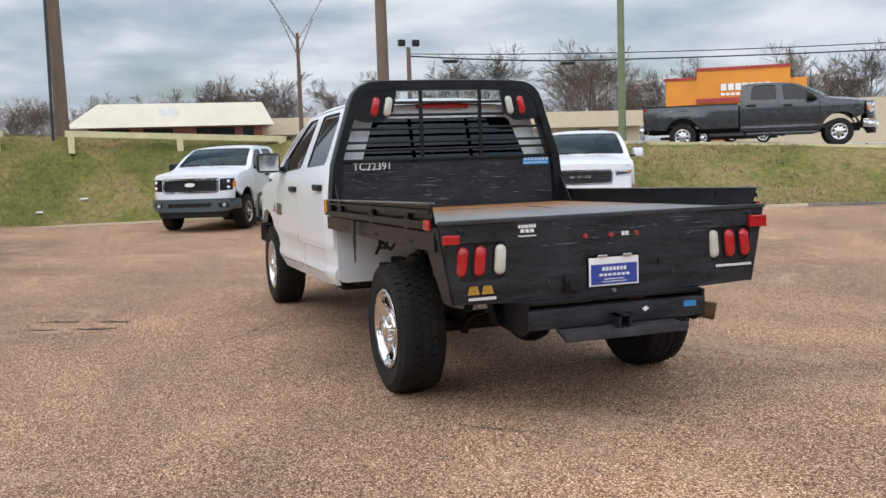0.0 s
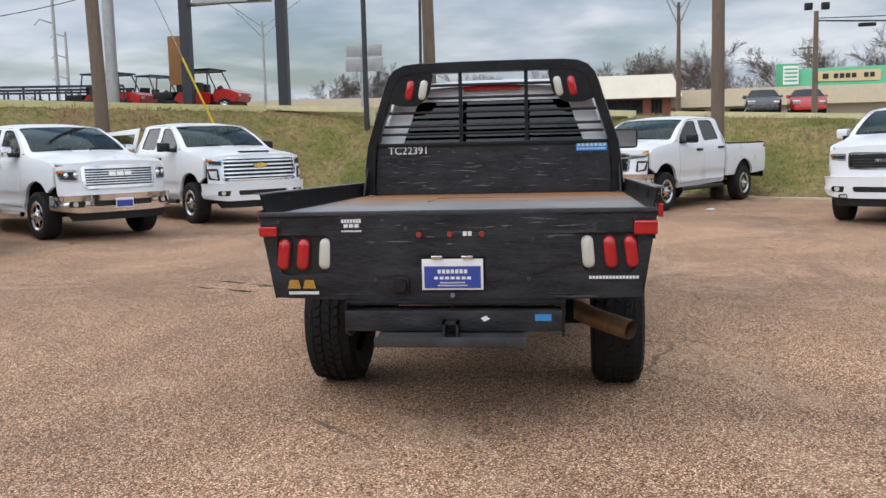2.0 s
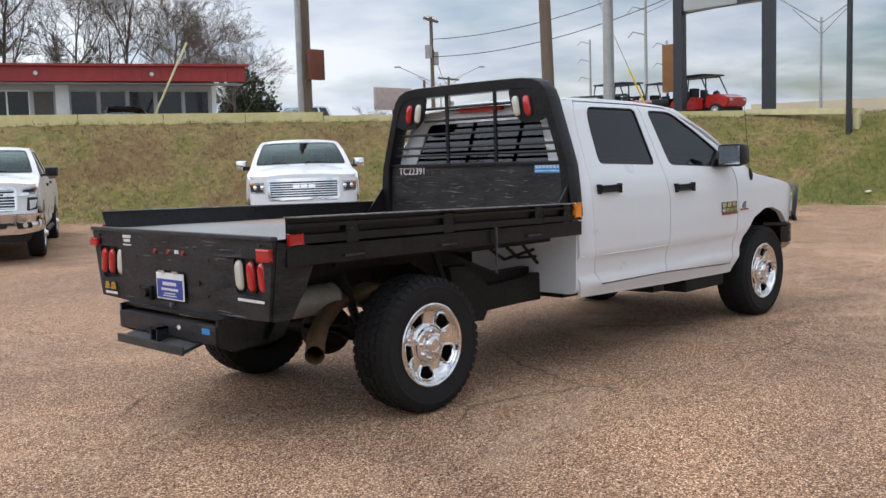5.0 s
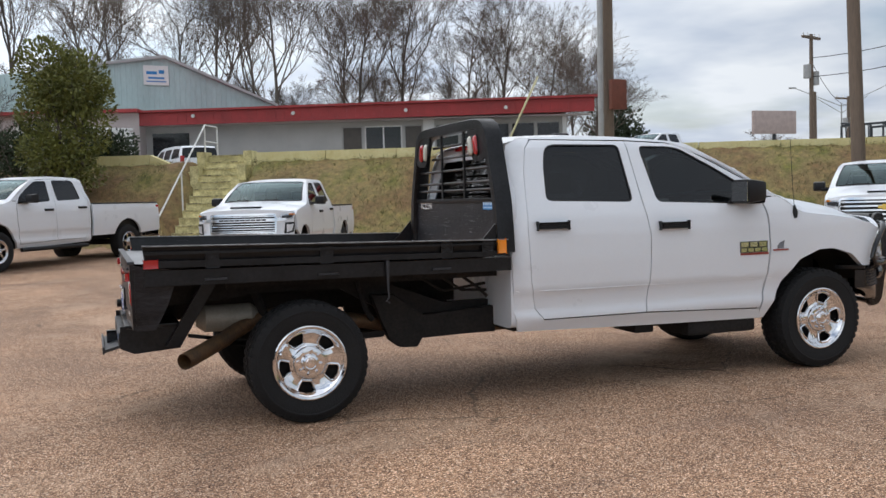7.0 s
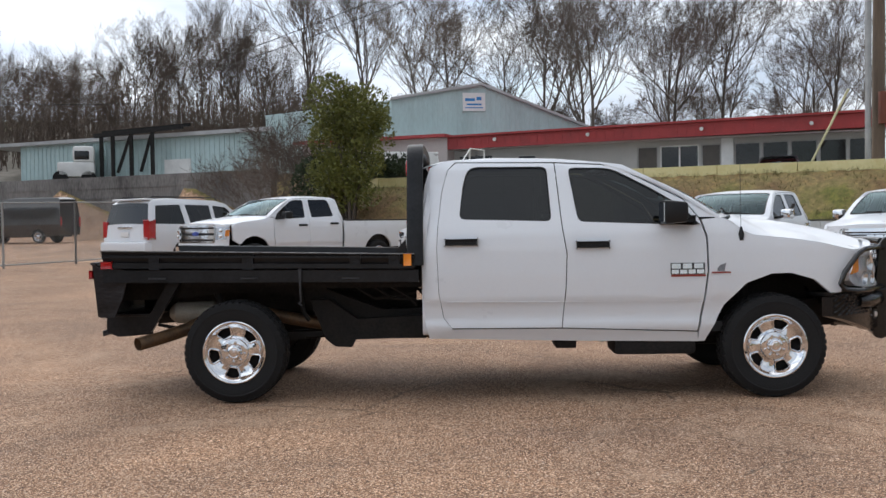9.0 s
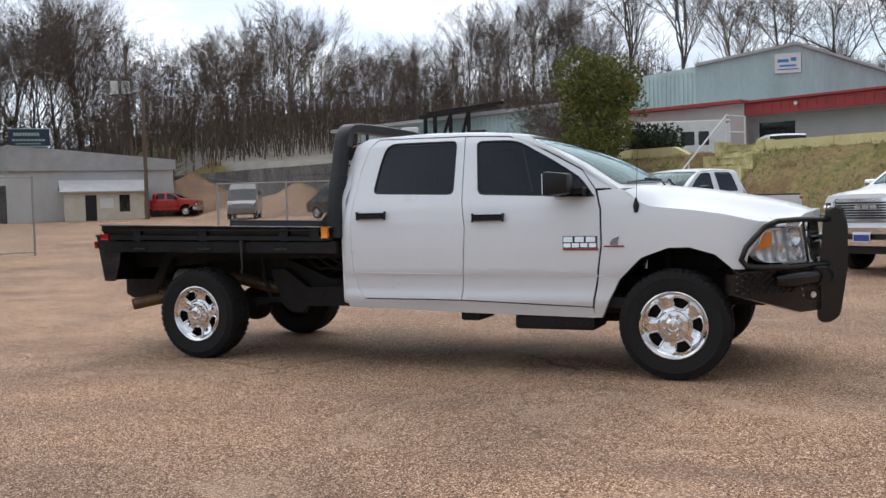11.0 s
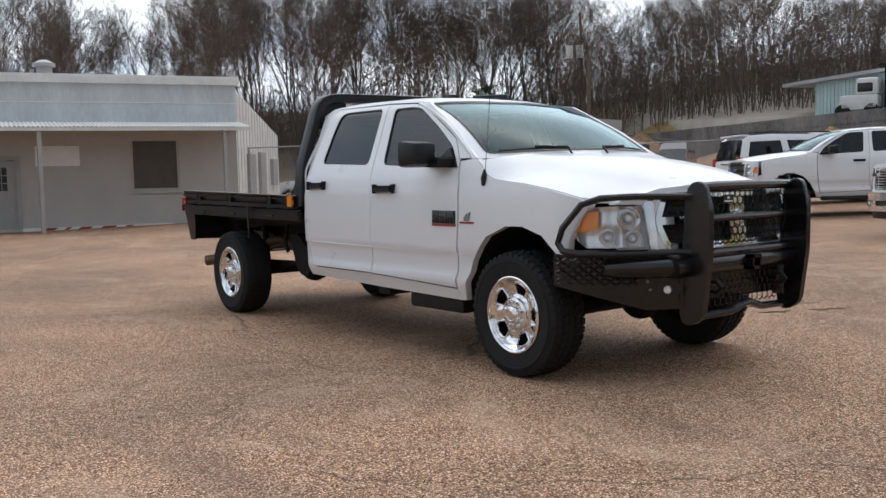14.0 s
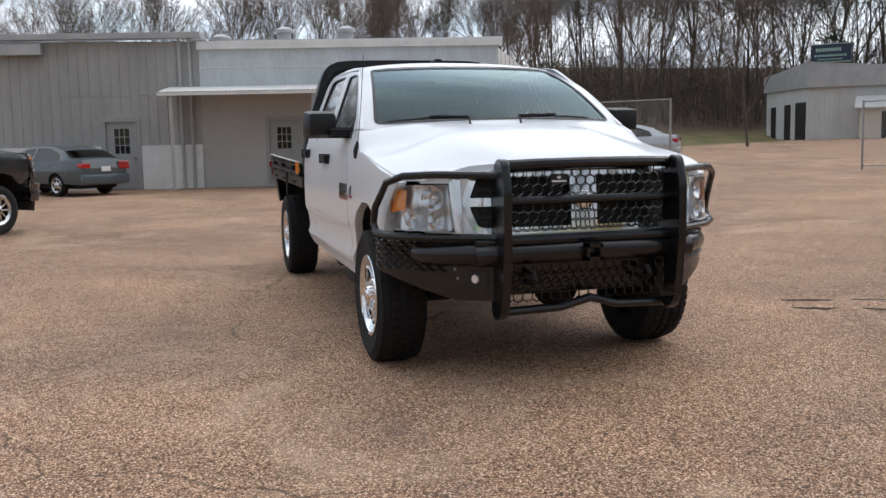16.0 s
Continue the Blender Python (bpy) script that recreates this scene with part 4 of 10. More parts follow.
for side in (-1, 1):
    wheel(hero, 0.0, side, blocks=46, turn=20 * side, track=0.862)
    wheel(hero, -WB, side, blocks=46, turn=8, track=0.862)


def rp(name, bm, material, parent=None, label="", sharp=35):
    """A part built in distances from the rear axle."""
    bmesh.ops.translate(bm, vec=(-WB, 0, 0), verts=bm.verts)
    return part(name, bm, material, hero if parent is None else parent, label, sharp)


# nose
nose = nose_fn(HERO)
nb = bm_new()
grille_hole = rounded([(-0.60, 0.855), (0.60, 0.855), (0.66, 1.02), (0.60, 1.185), (-0.60, 1.185), (-0.66, 1.02)], 0.05, 3)
face = [(-0.86, 0.82), (0.86, 0.82), (0.86, 0.866), (0.695, 0.866), (0.722, 1.124), (0.88, 1.124), (0.88, 1.14), (0.62, 1.215), (0.3, 1.238), (-0.3, 1.238), (-0.62, 1.215), (-0.88, 1.14), (-0.88, 1.124), (-0.722, 1.124), (-0.695, 0.866), (-0.86, 0.866)]
panel(nb, face, nose, [grille_hole], (0.08, 0.08), 0.06, lambda s, z: Vector((-1, 0, 0)))
part("grille_surround", nb, WHITE, hero)
gb = bm_new()
panel(gb, shrink(grille_hole, -0.02), nose_fn(HERO, -0.05), (), (0.1, 0.1), 0.0)
grille = part("grille", gb, MESHBLACK, hero, "black honeycomb grille with chrome cross bars")
gc = bm_new()
honeycomb(gc, -0.58, 0.58, 0.87, 1.17, nose_fn(HERO, -0.025), 0.042, 0.004)
part("grille_mesh", gc, MESHBLACK, grille)
gs = bm_new()
panel(gs, shrink(grille_hole, -0.004), nose_fn(HERO, 0.008), [shrink(grille_hole, 0.032)], (0.08, 0.1), 0.03, lambda s, z: Vector((-1, 0, 0)))
for (a, b, c, d) in ((-0.075, 0.075, 0.86, 1.18), (-0.63, -0.07, 1.0, 1.045), (0.07, 0.63, 1.0, 1.045)):
    panel(gs, rounded([(a, c), (b, c), (b, d), (a, d)], 0.015, 2), nose_fn(HERO, 0.004), (), (0.06, 0.06), 0.03, lambda s, z: Vector((-1, 0, 0)))
part("grille_frame", gs, CHROME, grille)
em = bm_new()
c0 = nose(0, 1.02) + Vector((0.012, 0, 0))
bmesh.ops.create_uvsphere(em, u_segments=16, v_segments=8, radius=0.055, matrix=Matrix.Translation(c0) @ Matrix.Diagonal((0.35, 1, 1, 1)))
part("emblem", em, CHROME, grille)
for side in (-1, 1):
    lamp = [(side * s, z) for s, z in ((0.70, 0.872), (1.10, 0.872), (1.165, 0.925), (1.085, 1.09), (1.02, 1.112), (0.73, 1.118))]
    lamp = rounded(lamp, 0.03, 3)
    hb = bm_new()
    panel(hb, lamp, lambda s, z: nose_fn(HERO, -0.045 + 0.008 * math.sin(abs(s) * 60) + 0.006 * math.sin(z * 45))(s, z), (), (0.02, 0.02), 0.07, lambda s, z: Vector((0.75, 0.65 * (1 if s > 0 else -1), 0)))
    headlamp = part("headlamp", hb, BOWL, hero, "clear headlamp with amber turn signal")
    gl = bm_new()
    panel(gl, lamp, nose_fn(HERO, 0.008), (), (0.025, 0.03), 0.02, lambda s, z: Vector((-1, 0, 0)))
    lens = part("lens", gl, LAMPGLASS, headlamp)
    lens.visible_shadow = False
    am = bm_new()
    panel(am, rounded([(side * s, z) for s, z in ((1.00, 0.985), (1.125, 0.96), (1.065, 1.085), (0.985, 1.09))], 0.015, 2), nose_fn(HERO, -0.008), (), (0.03, 0.03), 0.03, lambda s, z: Vector((-1, 0, 0)))
    part("turn_signal", am, AMBERLENS, headlamp)
    for s, z, r in ((0.82, 1.045, 0.06), (0.95, 0.935, 0.045), (0.80, 0.925, 0.045)):
        p = nose_fn(HERO, -0.03)(side * s, z)
        d = (nose_fn(HERO, 0.02)(side * s, z) - p).normalized()
        rb = bm_new()
        for k in range(4):
            cyl(rb, p + d * (0.009 * k), p + d * (0.009 * k + 0.008), r * (0.45 + 0.18 * k), r * (0.6 + 0.18 * k), 20, False)
        bmesh.ops.create_uvsphere(rb, u_segments=12, v_segments=8, radius=r * 0.35, matrix=Matrix.Translation(p + d * 0.012))
        part("reflector", rb, CHROME, headlamp)
    tb = bm_new()
    panel(tb, [(side * 0.655, 0.86), (side * 0.70, 0.86), (side * 0.725, 1.13), (side * 0.665, 1.17)], nose_fn(HERO, 0.010), (), (0.05, 0.05), 0.02, lambda s, z: Vector((-1, 0, 0)))
    part("lamp_trim", tb, CHROME, hero)

# grille guard and front bumper
guard = part("grille_guard", tube(bm_new(), [(1.13, -0.47, 1.215), (1.15, -0.3, 1.22), (1.155, 0, 1.222), (1.15, 0.3, 1.22), (1.13, 0.47, 1.215)], 0.03, 10), GLOSSBLACK, hero, "black steel grille guard")
for z, x, r in ((1.03, 1.15, 0.024), (0.825, 1.15, 0.028)):
    part("guard_bar", tube(bm_new(), [(x, -0.48, z), (x, 0.48, z)], r, 10), GLOSSBLACK, guard)
part("guard_bar", tube(bm_new(), [(1.10, -0.48, 0.44), (1.14, -0.16, 0.455), (1.16, 0.0, 0.50), (1.14, 0.16, 0.455), (1.10, 0.48, 0.44)], 0.024, 10), GLOSSBLACK, guard)
UPRIGHT = rounded([(1.095, 1.19), (1.135, 1.252), (1.225, 1.250), (1.262, 1.09), (1.258, 0.80), (1.205, 0.445), (1.11, 0.392), (1.045, 0.42), (1.06, 0.75)], 0.04, 3)
for side in (-1, 1):
    ub = bm_new()
    prism(ub, UPRIGHT, lambda x, z: Vector((x, side * 0.475, z)), lambda x, z: Vector((x, side * 0.520, z)))
    bmesh.ops.bevel(ub, geom=ub.edges[:], offset=0.006, segments=1, affect="EDGES")
    part("guard_upright", ub, GLOSSBLACK, guard)
    lg = bm_new()
    tube(lg, [(1.14, side * 0.50, 1.165), (0.93, side * 0.78, 1.172), (0.80, side * 0.93, 1.165), (0.72, side * 1.005, 1.13), (0.60, side * 1.045, 0.99), (0.565, side * 1.05, 0.90),
              (0.60, side * 1.045, 0.855), (0.70, side * 1.01, 0.842), (0.85, side * 0.89, 0.84), (1.13, side * 0.50, 0.84)], 0.021, 9)
    part("headlamp_guard", lg, GLOSSBLACK, guard)
mesh_b = bm_new()
honeycomb(mesh_b, -0.47, 0.47, 0.85, 1.20, lambda y, z: Vector((1.125, y, z)), 0.054, 0.0040)
part("guard_mesh", mesh_b, GLOSSBLACK, guard, "black expanded-metal mesh")
mesh_b = bm_new()
honeycomb(mesh_b, -0.47, 0.47, 0.47, 0.68, lambda y, z: Vector((1.10, y, z)), 0.054, 0.0040)
part("guard_mesh", mesh_b, GLOSSBLACK, guard, "black expanded-metal mesh")
gp = bm_new()
box(gp, 1.131, 1.135, -0.215, -0.115, 1.115, 1.165)
part("maker_badge", gp, MESHBLACK, guard)
gp = bm_new()
box(gp, 1.1355, 1.1375, -0.205, -0.125, 1.122, 1.131)
prism(gp, [(-0.165, 1.138), (-0.15, 1.147), (-0.165, 1.156), (-0.18, 1.147)], lambda y, z: Vector((1.1355, y, z)), lambda y, z: Vector((1.1375, y, z)))
part("badge_print", gp, PAPERWHITE, guard)

guard.matrix_basis = Matrix.Translation((-0.075, 0, 0))

bumper = empty("front_bumper", Matrix.Translation((-0.05, 0, 0)))
bumper.parent = hero
tagged(bumper, "black steel bumper with diamond-plate wings")
cb = bm_new()
tube(cb, [(1.06, -0.62, 0.745), (1.09, -0.45, 0.755), (1.10, 0, 0.755), (1.09, 0.45, 0.755), (1.06, 0.62, 0.745)], 0.062, 14)
box(cb, 0.82, 1.10, -0.62, 0.62, 0.80, 0.83, 0.01)
box(cb, 0.80, 1.04, -0.55, 0.55, 0.52, 0.80, 0.02)
part("bumper_beam", cb, GLOSSBLACK, bumper)
rc = bm_new()
for a, b, c, d in ((-0.045, 0.045, 0.79, 0.81), (-0.045, 0.045, 0.72, 0.74), (-0.045, -0.03, 0.72, 0.81), (0.03, 0.045, 0.72, 0.81)):
    box(rc, 1.08, 1.20, a, b, c - 0.015, d - 0.015)
part("front_receiver", rc, GLOSSBLACK, bumper)
for side in (-1, 1):
    wb_ = bm_new()
    outline = [(0.60, 0.64), (0.60, 0.79), (0.66, 0.812), (1.12, 0.815), (1.12, 0.50), (0.95, 0.495)]
    def wing(s, z, d=0.0):
        # s runs along the swept wing, from its tip to the beam
        k = (s - 0.60) / 0.52
        return Vector((0.48 + 0.60 * k ** 0.8 + d * 0.55, side * (1.03 - 0.55 * k ** 1.25 + d * 0.75), z))
    panel(wb_, outline, wing, (), (0.08, 0.08), 0.10, lambda s, z: Vector((-0.6, -side * 0.5, 0)))
    w_ob = part("bumper_wing", wb_, GLOSSBLACK, bumper)
    dp = bm_new()
    for i in range(15):
        for j in range(7):
            s, z = 0.615 + i * 0.021, 0.655 + j * 0.024
            if s > 0.92:
                continue
            d = 0.009 if (i + j) % 2 else -0.009
            p, q = wing(s - 0.010, z - d, 0.003), wing(s + 0.010, z + d, 0.003)
            tube(dp, [p, (p + q) / 2 + (q - p).cross(Vector((0, 0, 1))).normalized() * 0.0, q], 0.004, 4, True, [0.002, 0.0085, 0.002])
    part("diamond_tread", dp, GLOSSBLACK, w_ob)
    wt_ = bm_new()
    tube(wt_, [wing(0.80, 0.745, -0.02), wing(0.84, 0.745, 0.0), wing(0.93, 0.745, 0.008), wing(1.03, 0.75, 0.012), Vector((1.09, side * 0.45, 0.755))], 0.06, 14, True, [0.052, 0.060, 0.063, 0.064, 0.064])
    part("wing_tube", wt_, GLOSSBLACK, w_ob)
    st = bm_new()
    prism(st, [(0.60, 0.83), (1.10, 0.83), (1.10, 0.80), (0.60, 0.80)], lambda s, z: wing(s, z, 0.0), lambda s, z: wing(s, z, -0.25))
    part("bumper_step", st, GLOSSBLACK, w_ob)
    rcs = bm_new()
    prism(rcs, rounded([(0.99, 0.575), (1.075, 0.575), (1.075, 0.655), (0.99, 0.655)], 0.02, 3), lambda s, z: wing(s, z, 0.004), lambda s, z: wing(s, z, -0.02))
    part("lamp_recess", rcs, MESHBLACK, w_ob)
    fg = bm_new()
    p, q = wing(1.03, 0.615, 0.0), wing(1.03, 0.615, 0.014)
    cyl(fg, p, q, 0.026, 0.022, 16)
    part("fog_lamp", fg, BOWL, w_ob)
    for sb_ in (0.955, 0.965):
        part("bolt", cyl(bm_new(), wing(sb_, 0.665 - 5 * (sb_ - 0.955), 0.0), wing(sb_, 0.665 - 5 * (sb_ - 0.955), 0.008), 0.009, 0.008, 8), STEELGREY, w_ob)
    hk = bm_new()
    c = Vector((1.06, side * 0.33, 0.62))
    tube(hk, [c + Vector((0, 0, 0.03)), c + Vector((0.09, 0, 0.03)), c + Vector((0.12, 0, 0)), c + Vector((0.09, 0, -0.03)), c + Vector((0.0, 0, -0.03))], 0.014, 8)
    part("tow_hook", hk, CHASSIS, bumper)

# badges, antenna
for side in (-1, 1):
    def at_side(x, z, o):
        return Vector((x, side * (body_width(x, z, HERO) + o), z))
    bb = bm_new()
    x = -0.815
    badge = empty("door_badge")
    badge.parent = hero
    for n, w, g, z0_, z1_ in ((3, 0.072, 0.088, 1.035, 1.075), (4, 0.056, 0.066, 0.995, 1.027)):
        for k in range(n):
            q = x + k * g
            part("badge_block", prism(bm_new(), [(q, z0_), (q + w, z0_), (q + w, z1_), (q, z1_)], lambda a, b: at_side(a, b, 0.001), lambda a, b: at_side(a, b, 0.007)), CHROME, badge)
    bk_ = bm_new()
    for z0_, z1_ in ((1.030, 1.080), (0.990, 1.031)):
        prism(bk_, [(x - 0.007, z0_), (x + 0.262, z0_), (x + 0.262, z1_), (x - 0.007, z1_)], lambda a, b: at_side(a, b, 0.0005), lambda a, b: at_side(a, b, 0.003))
    part("badge_backing", bk_, MESHBLACK, badge)
    rb = bm_new()
    prism(rb, [(x - 0.004, 0.972), (x + 0.268, 0.972), (x + 0.268, 0.988), (x - 0.004, 0.988)], lambda a, b: at_side(a, b, 0.001), lambda a, b: at_side(a, b, 0.006))
    prism(rb, [(-0.50, 0.995), (-0.35, 0.995), (-0.35, 1.007), (-0.50, 1.007)], lambda a, b: at_side(a, b, 0.001), lambda a, b: at_side(a, b, 0.006))
    part("badge_bar", rb, BADGERED, badge)
    cbm = bm_new()
    prism(cbm, [(-0.455, 1.012), (-0.40, 1.012), (-0.395, 1.05), (-0.385, 1.075), (-0.43, 1.06), (-0.455, 1.035)], lambda a, b: at_side(a, b, 0.001), lambda a, b: at_side(a, b, 0.007))
    part("engine_badge", cbm, STEELGREY, hero)
    # crease along the doors
    cr = bm_new()
    tube(cr, [at_side(xx, 0.795 - 0.02 * (xx + 2.75) / 2.3, 0.0) for xx in np.linspace(-2.76, -0.52, 12)], 0.0035, 4, True)
    part("door_crease", cr, WHITE, hero)
an = bm_new()
p = Vector((-0.26, -0.985, 1.30))
tube(an, [p, p + Vector((0.005, 0.03, 0.30)), p + Vector((0.01, 0.055, 0.60))], 0.0022, 5)
ant = part("antenna", an, PLASTIC, hero)
an = bm_new()
tube(an, [p + Vector((0, -0.012, -0.05)), p + Vector((0, -0.005, 0.0)), p + Vector((0, 0.0, 0.06))], 0.02, 8, True, [0.014, 0.024, 0.006])
part("antenna_base", an, PLASTIC, ant)
fin = bm_new()
box(fin, -1.95, -1.80, -0.03, 0.03, 1.975, 2.015, 0.012)
part("roof_fin", fin, PLASTIC, hero)

# flatbed
bed = empty("flatbed")
bed.parent = hero
tagged(bed, "worn black steel flatbed with headache rack")


def deck_z(x):
    return 1.132 - 0.018 * (x + 1.13)


DECKTOP = mat("rusty_steel_deck", (0.23, 0.235, 0.24), 0.55, metal=0.15, var=0.25, scale=1.6, fine=30, bump=0.1)


def rust_deck():
    """Steel deck with rust spreading from its front end."""
    t = DECKTOP.node_tree
    b = t.nodes["Principled BSDF"]
    src = b.inputs["Base Color"].links[0].from_socket
    co = t.nodes.new("ShaderNodeTexCoord")
    sp = t.nodes.new("ShaderNodeSeparateXYZ")
    t.links.new(co.outputs["Object"], sp.inputs[0])
    n = t.nodes.new("ShaderNodeTexNoise")
    n.inputs["Scale"].default_value, n.inputs["Detail"].default_value = 2.2, 6
    t.links.new(co.outputs["Object"], n.inputs["Vector"])
    ad = t.nodes.new("ShaderNodeMath")
    ad.operation = "MULTIPLY_ADD"
    ad.inputs[1].default_value = 1.5
    t.links.new(n.outputs["Fac"], ad.inputs[0])
    t.links.new(sp.outputs["X"], ad.inputs[2])
    r = t.nodes.new("ShaderNodeMapRange")
    r.inputs["From Min"].default_value, r.inputs["From Max"].default_value = -3.85, -2.5
    t.links.new(ad.outputs[0], r.inputs["Value"])
    mx = t.nodes.new("ShaderNodeMix")
    mx.data_type = "RGBA"
    mx.inputs["B"].default_value = (0.33, 0.15, 0.055, 1)
    t.links.new(r.outputs[0], mx.inputs["Factor"])
    t.links.new(src, mx.inputs["A"])
    t.links.new(mx.outputs["Result"], b.inputs["Base Color"])


rust_deck()
db = bm_new()
panel(db, [(-1.128, -0.985), (1.40, -0.985), (1.40, 0.985), (-1.128, 0.985)], lambda x, y: Vector((x, y, deck_z(x) + 0.004 * math.sin(x * 9) * math.sin(y * 3))),
      [rounded([(0.15, -0.32), (0.75, -0.32), (0.75, 0.32), (0.15, 0.32)], 0.02, 2)], (0.2, 0.2), 0.0)
rp("deck", db, DECKTOP, bed, "steel deck plate with orange rust")
db = bm_new()
panel(db, rounded([(0.155, -0.315), (0.745, -0.315), (0.745, 0.315), (0.155, 0.315)], 0.02, 2), lambda x, y: Vector((x, y, deck_z(x) - 0.002)), (), (0.2, 0.2), 0.02)
rp("deck_hatch", db, DECKTOP, bed)
for k in range(8):
    x = -1.0 + k * 0.32
    rp("cross_member", box(bm_new(), x, x + 0.05, -0.97, 0.97, 0.985, 1.075, 0.004), CHASSIS, bed)
for y in (-0.38, 0.38):
    rp("bed_beam_and_filler", box(bm_new(), -1.09, 1.42, y - 0.03, y + 0.03, 0.90, 1.06, 0.004), CHASSIS, bed)
# thin dark centre plate, added to block the bright view through under the bed
rp("bed_beam_and_filler", box(bm_new(), -1.05, 1.42, -0.015, 0.015, 0.66, 1.06, 0.004), CHASSIS, bed)

# tail board with light pockets
tb = bm_new()
pocket = {s: rounded([(s * 0.635, 1.025), (s * 0.915, 1.03), (s * 0.915, 0.87), (s * 0.885, 0.82), (s * 0.655, 0.83), (s * 0.64, 0.87)], 0.03, 3) for s in (-1, 1)}
skirt = [(1.010, 1.146), (0.932, 0.706), (0.60, 0.694), (-0.60, 0.694), (-0.932, 0.706), (-1.010, 1.146)]
panel(tb, skirt, lambda y, z: Vector((-1.13 + (0.012 if abs(y) > 0.60 else 0) - 0.02 * (z - 0.7), y, z)), [pocket[-1], pocket[1], rounded([(0.165, 0.915), (-0.165, 0.915), (-0.165, 0.735), (0.165, 0.735)], 0.01, 2)], (0.12, 0.08), 0.03, lambda y, z: Vector((1, 0, 0)))
tail_board = rp("tail_board", tb, SCUFFED, bed, "scratched black steel tail board")
eb = bm_new()
box(eb, -1.14, -1.10, -1.01, 1.01, 1.128, 1.150, 0.004)
rp("tail_edge", eb, DARKSTEEL, bed)
for s in (-1, 1):
    pb = bm_new()
    panel(pb, shrink(pocket[s], -0.008), lambda y, z: Vector((-1.098, y, z)), (), (0.2, 0.2), 0.0)
    rp("light_pocket", pb, MESHBLACK, bed)
rp("plate_recess", box(bm_new(), -1.12, -1.112, -0.18, 0.18, 0.72, 0.93), MESHBLACK, bed)


def capsule(y, z, h, w, tilt=0.0):
    pts = []
    for k in range(9):
        a = math.pi * k / 8
        pts.append((w / 2 * math.cos(a), h / 2 - w / 2 + w / 2 * math.sin(a)))
    for k in range(9):
        a = math.pi + math.pi * k / 8
        pts.append((w / 2 * math.cos(a), -h / 2 + w / 2 + w / 2 * math.sin(a)))
    return [(y + a * math.cos(tilt) - b * math.sin(tilt), z + a * math.sin(tilt) + b * math.cos(tilt)) for a, b in pts]


def oval_lamp(x, y, z, h, w, tilt, material, parent, name):
    lb = bm_new()
    for sc, d in ((1.0, 0.0), (0.97, -0.014), (0.75, -0.022)):
        ring = [lb.verts.new((x + d, yy, zz)) for yy, zz in capsule(y, z, h * sc, w * sc, tilt)]
        if sc < 1.0:
            for i in range(len(ring)):
                lb.faces.new((prev[i], prev[(i + 1) % len(ring)], ring[(i + 1) % len(ring)], ring[i]))
        prev = ring
    lb.faces.new(prev)
    ob = rp(name, lb, material, parent, sharp=60)
    rb = bm_new()
    prism(rb, capsule(y, z, h * 1.10, w * 1.22, tilt), lambda a, b: Vector((x + 0.02, a, b)), lambda a, b: Vector((x - 0.004, a, b)))
    rp("lamp_ring", rb, MESHBLACK, ob)
    return ob


for s in (-1, 1):
    oval_lamp(-1.105, s * 0.665 if s > 0 else -0.672, 0.932, 0.165, 0.062, s * 0.08, CLEARLENS, bed, "reversing_lamp")
    oval_lamp(-1.105, s * 0.782, 0.930, 0.165, 0.062, s * 0.10, REDLENS, bed, "tail_lamp")
    oval_lamp(-1.105, s * 0.885, 0.930, 0.165, 0.062, s * 0.12, REDLENS, bed, "tail_lamp")
    mb = bm_new()
    box(mb, -1.155, -1.13, s * 0.905, s * 1.0, 1.027, 1.078, 0.008)
    rp("marker_lamp", mb, REDLENS, bed)
    mb = bm_new()
    box(mb, -1.045, -0.955, s * 1.026, s * 1.040, 1.10, 1.155, 0.005)
    rp("marker_lamp", mb, REDLENS, bed)
    mb = bm_new()
    box(mb, 1.375, 1.438, s * 1.026, s * 1.044, 1.09, 1.185, 0.006)
    rp("marker_lamp", mb, AMBERLENS, bed, "amber side marker lamp")
for y in (-0.147, 0.013, 0.17):
    cb = bm_new()
    cyl(cb, (-1.138, y, 1.027), (-1.150, y, 1.027), 0.016, 0.012, 14)
    rp("clearance_lamp", cb, BADGERED, bed)

# sticker shapes on the tail board
for x_, rows_ in ((-1.1395, ((0.465, 0.570, 1.092, 1.110, 7), (0.475, 0.560, 1.068, 1.086, 3), (0.465, 0.570, 1.046, 1.054, 9))), (-1.1305, ((0.70, 0.86, 0.724, 0.740, 14),)),
                  (-1.1305, ((-0.92, -0.675, 0.798, 0.813, 15),)), (-1.1395, ((-0.10, -0.05, 1.02, 1.042, 2),))):
    st = bm_new()
    for a, b, c, d, n in rows_:
        w = (b - a) / n
        for k in range(n):
            box(st, x_ - 0.002, x_, a + k * w + w * 0.12, a + (k + 1) * w - w * 0.12, c, d)
    rp("sticker", st, PAPERWHITE, bed, "white maker sticker")
st = bm_new()
for a, b in ((0.715, 0.785), (0.795, 0.865)):
    prism(st, [(a, 0.755), (b, 0.755), (b - 0.012, 0.80), (a + 0.012, 0.80)], lambda y, z: Vector((-1.1335, y, z)), lambda y, z: Vector((-1.129, y, z)))
rp("maker_mark", st, GOLD, bed)
pl = bm_new()
box(pl, -1.150, -1.146, -0.152, 0.158, 0.748, 0.905, 0.001)
plate = rp("licence_plate", pl, PAPERWHITE, bed, "white and blue dealer plate")
pl = bm_new()
box(pl, -1.1525, -1.1505, -0.140, 0.146, 0.757, 0.868)
rp("plate_field", pl, PLATEBLUE, plate)
pl = bm_new()
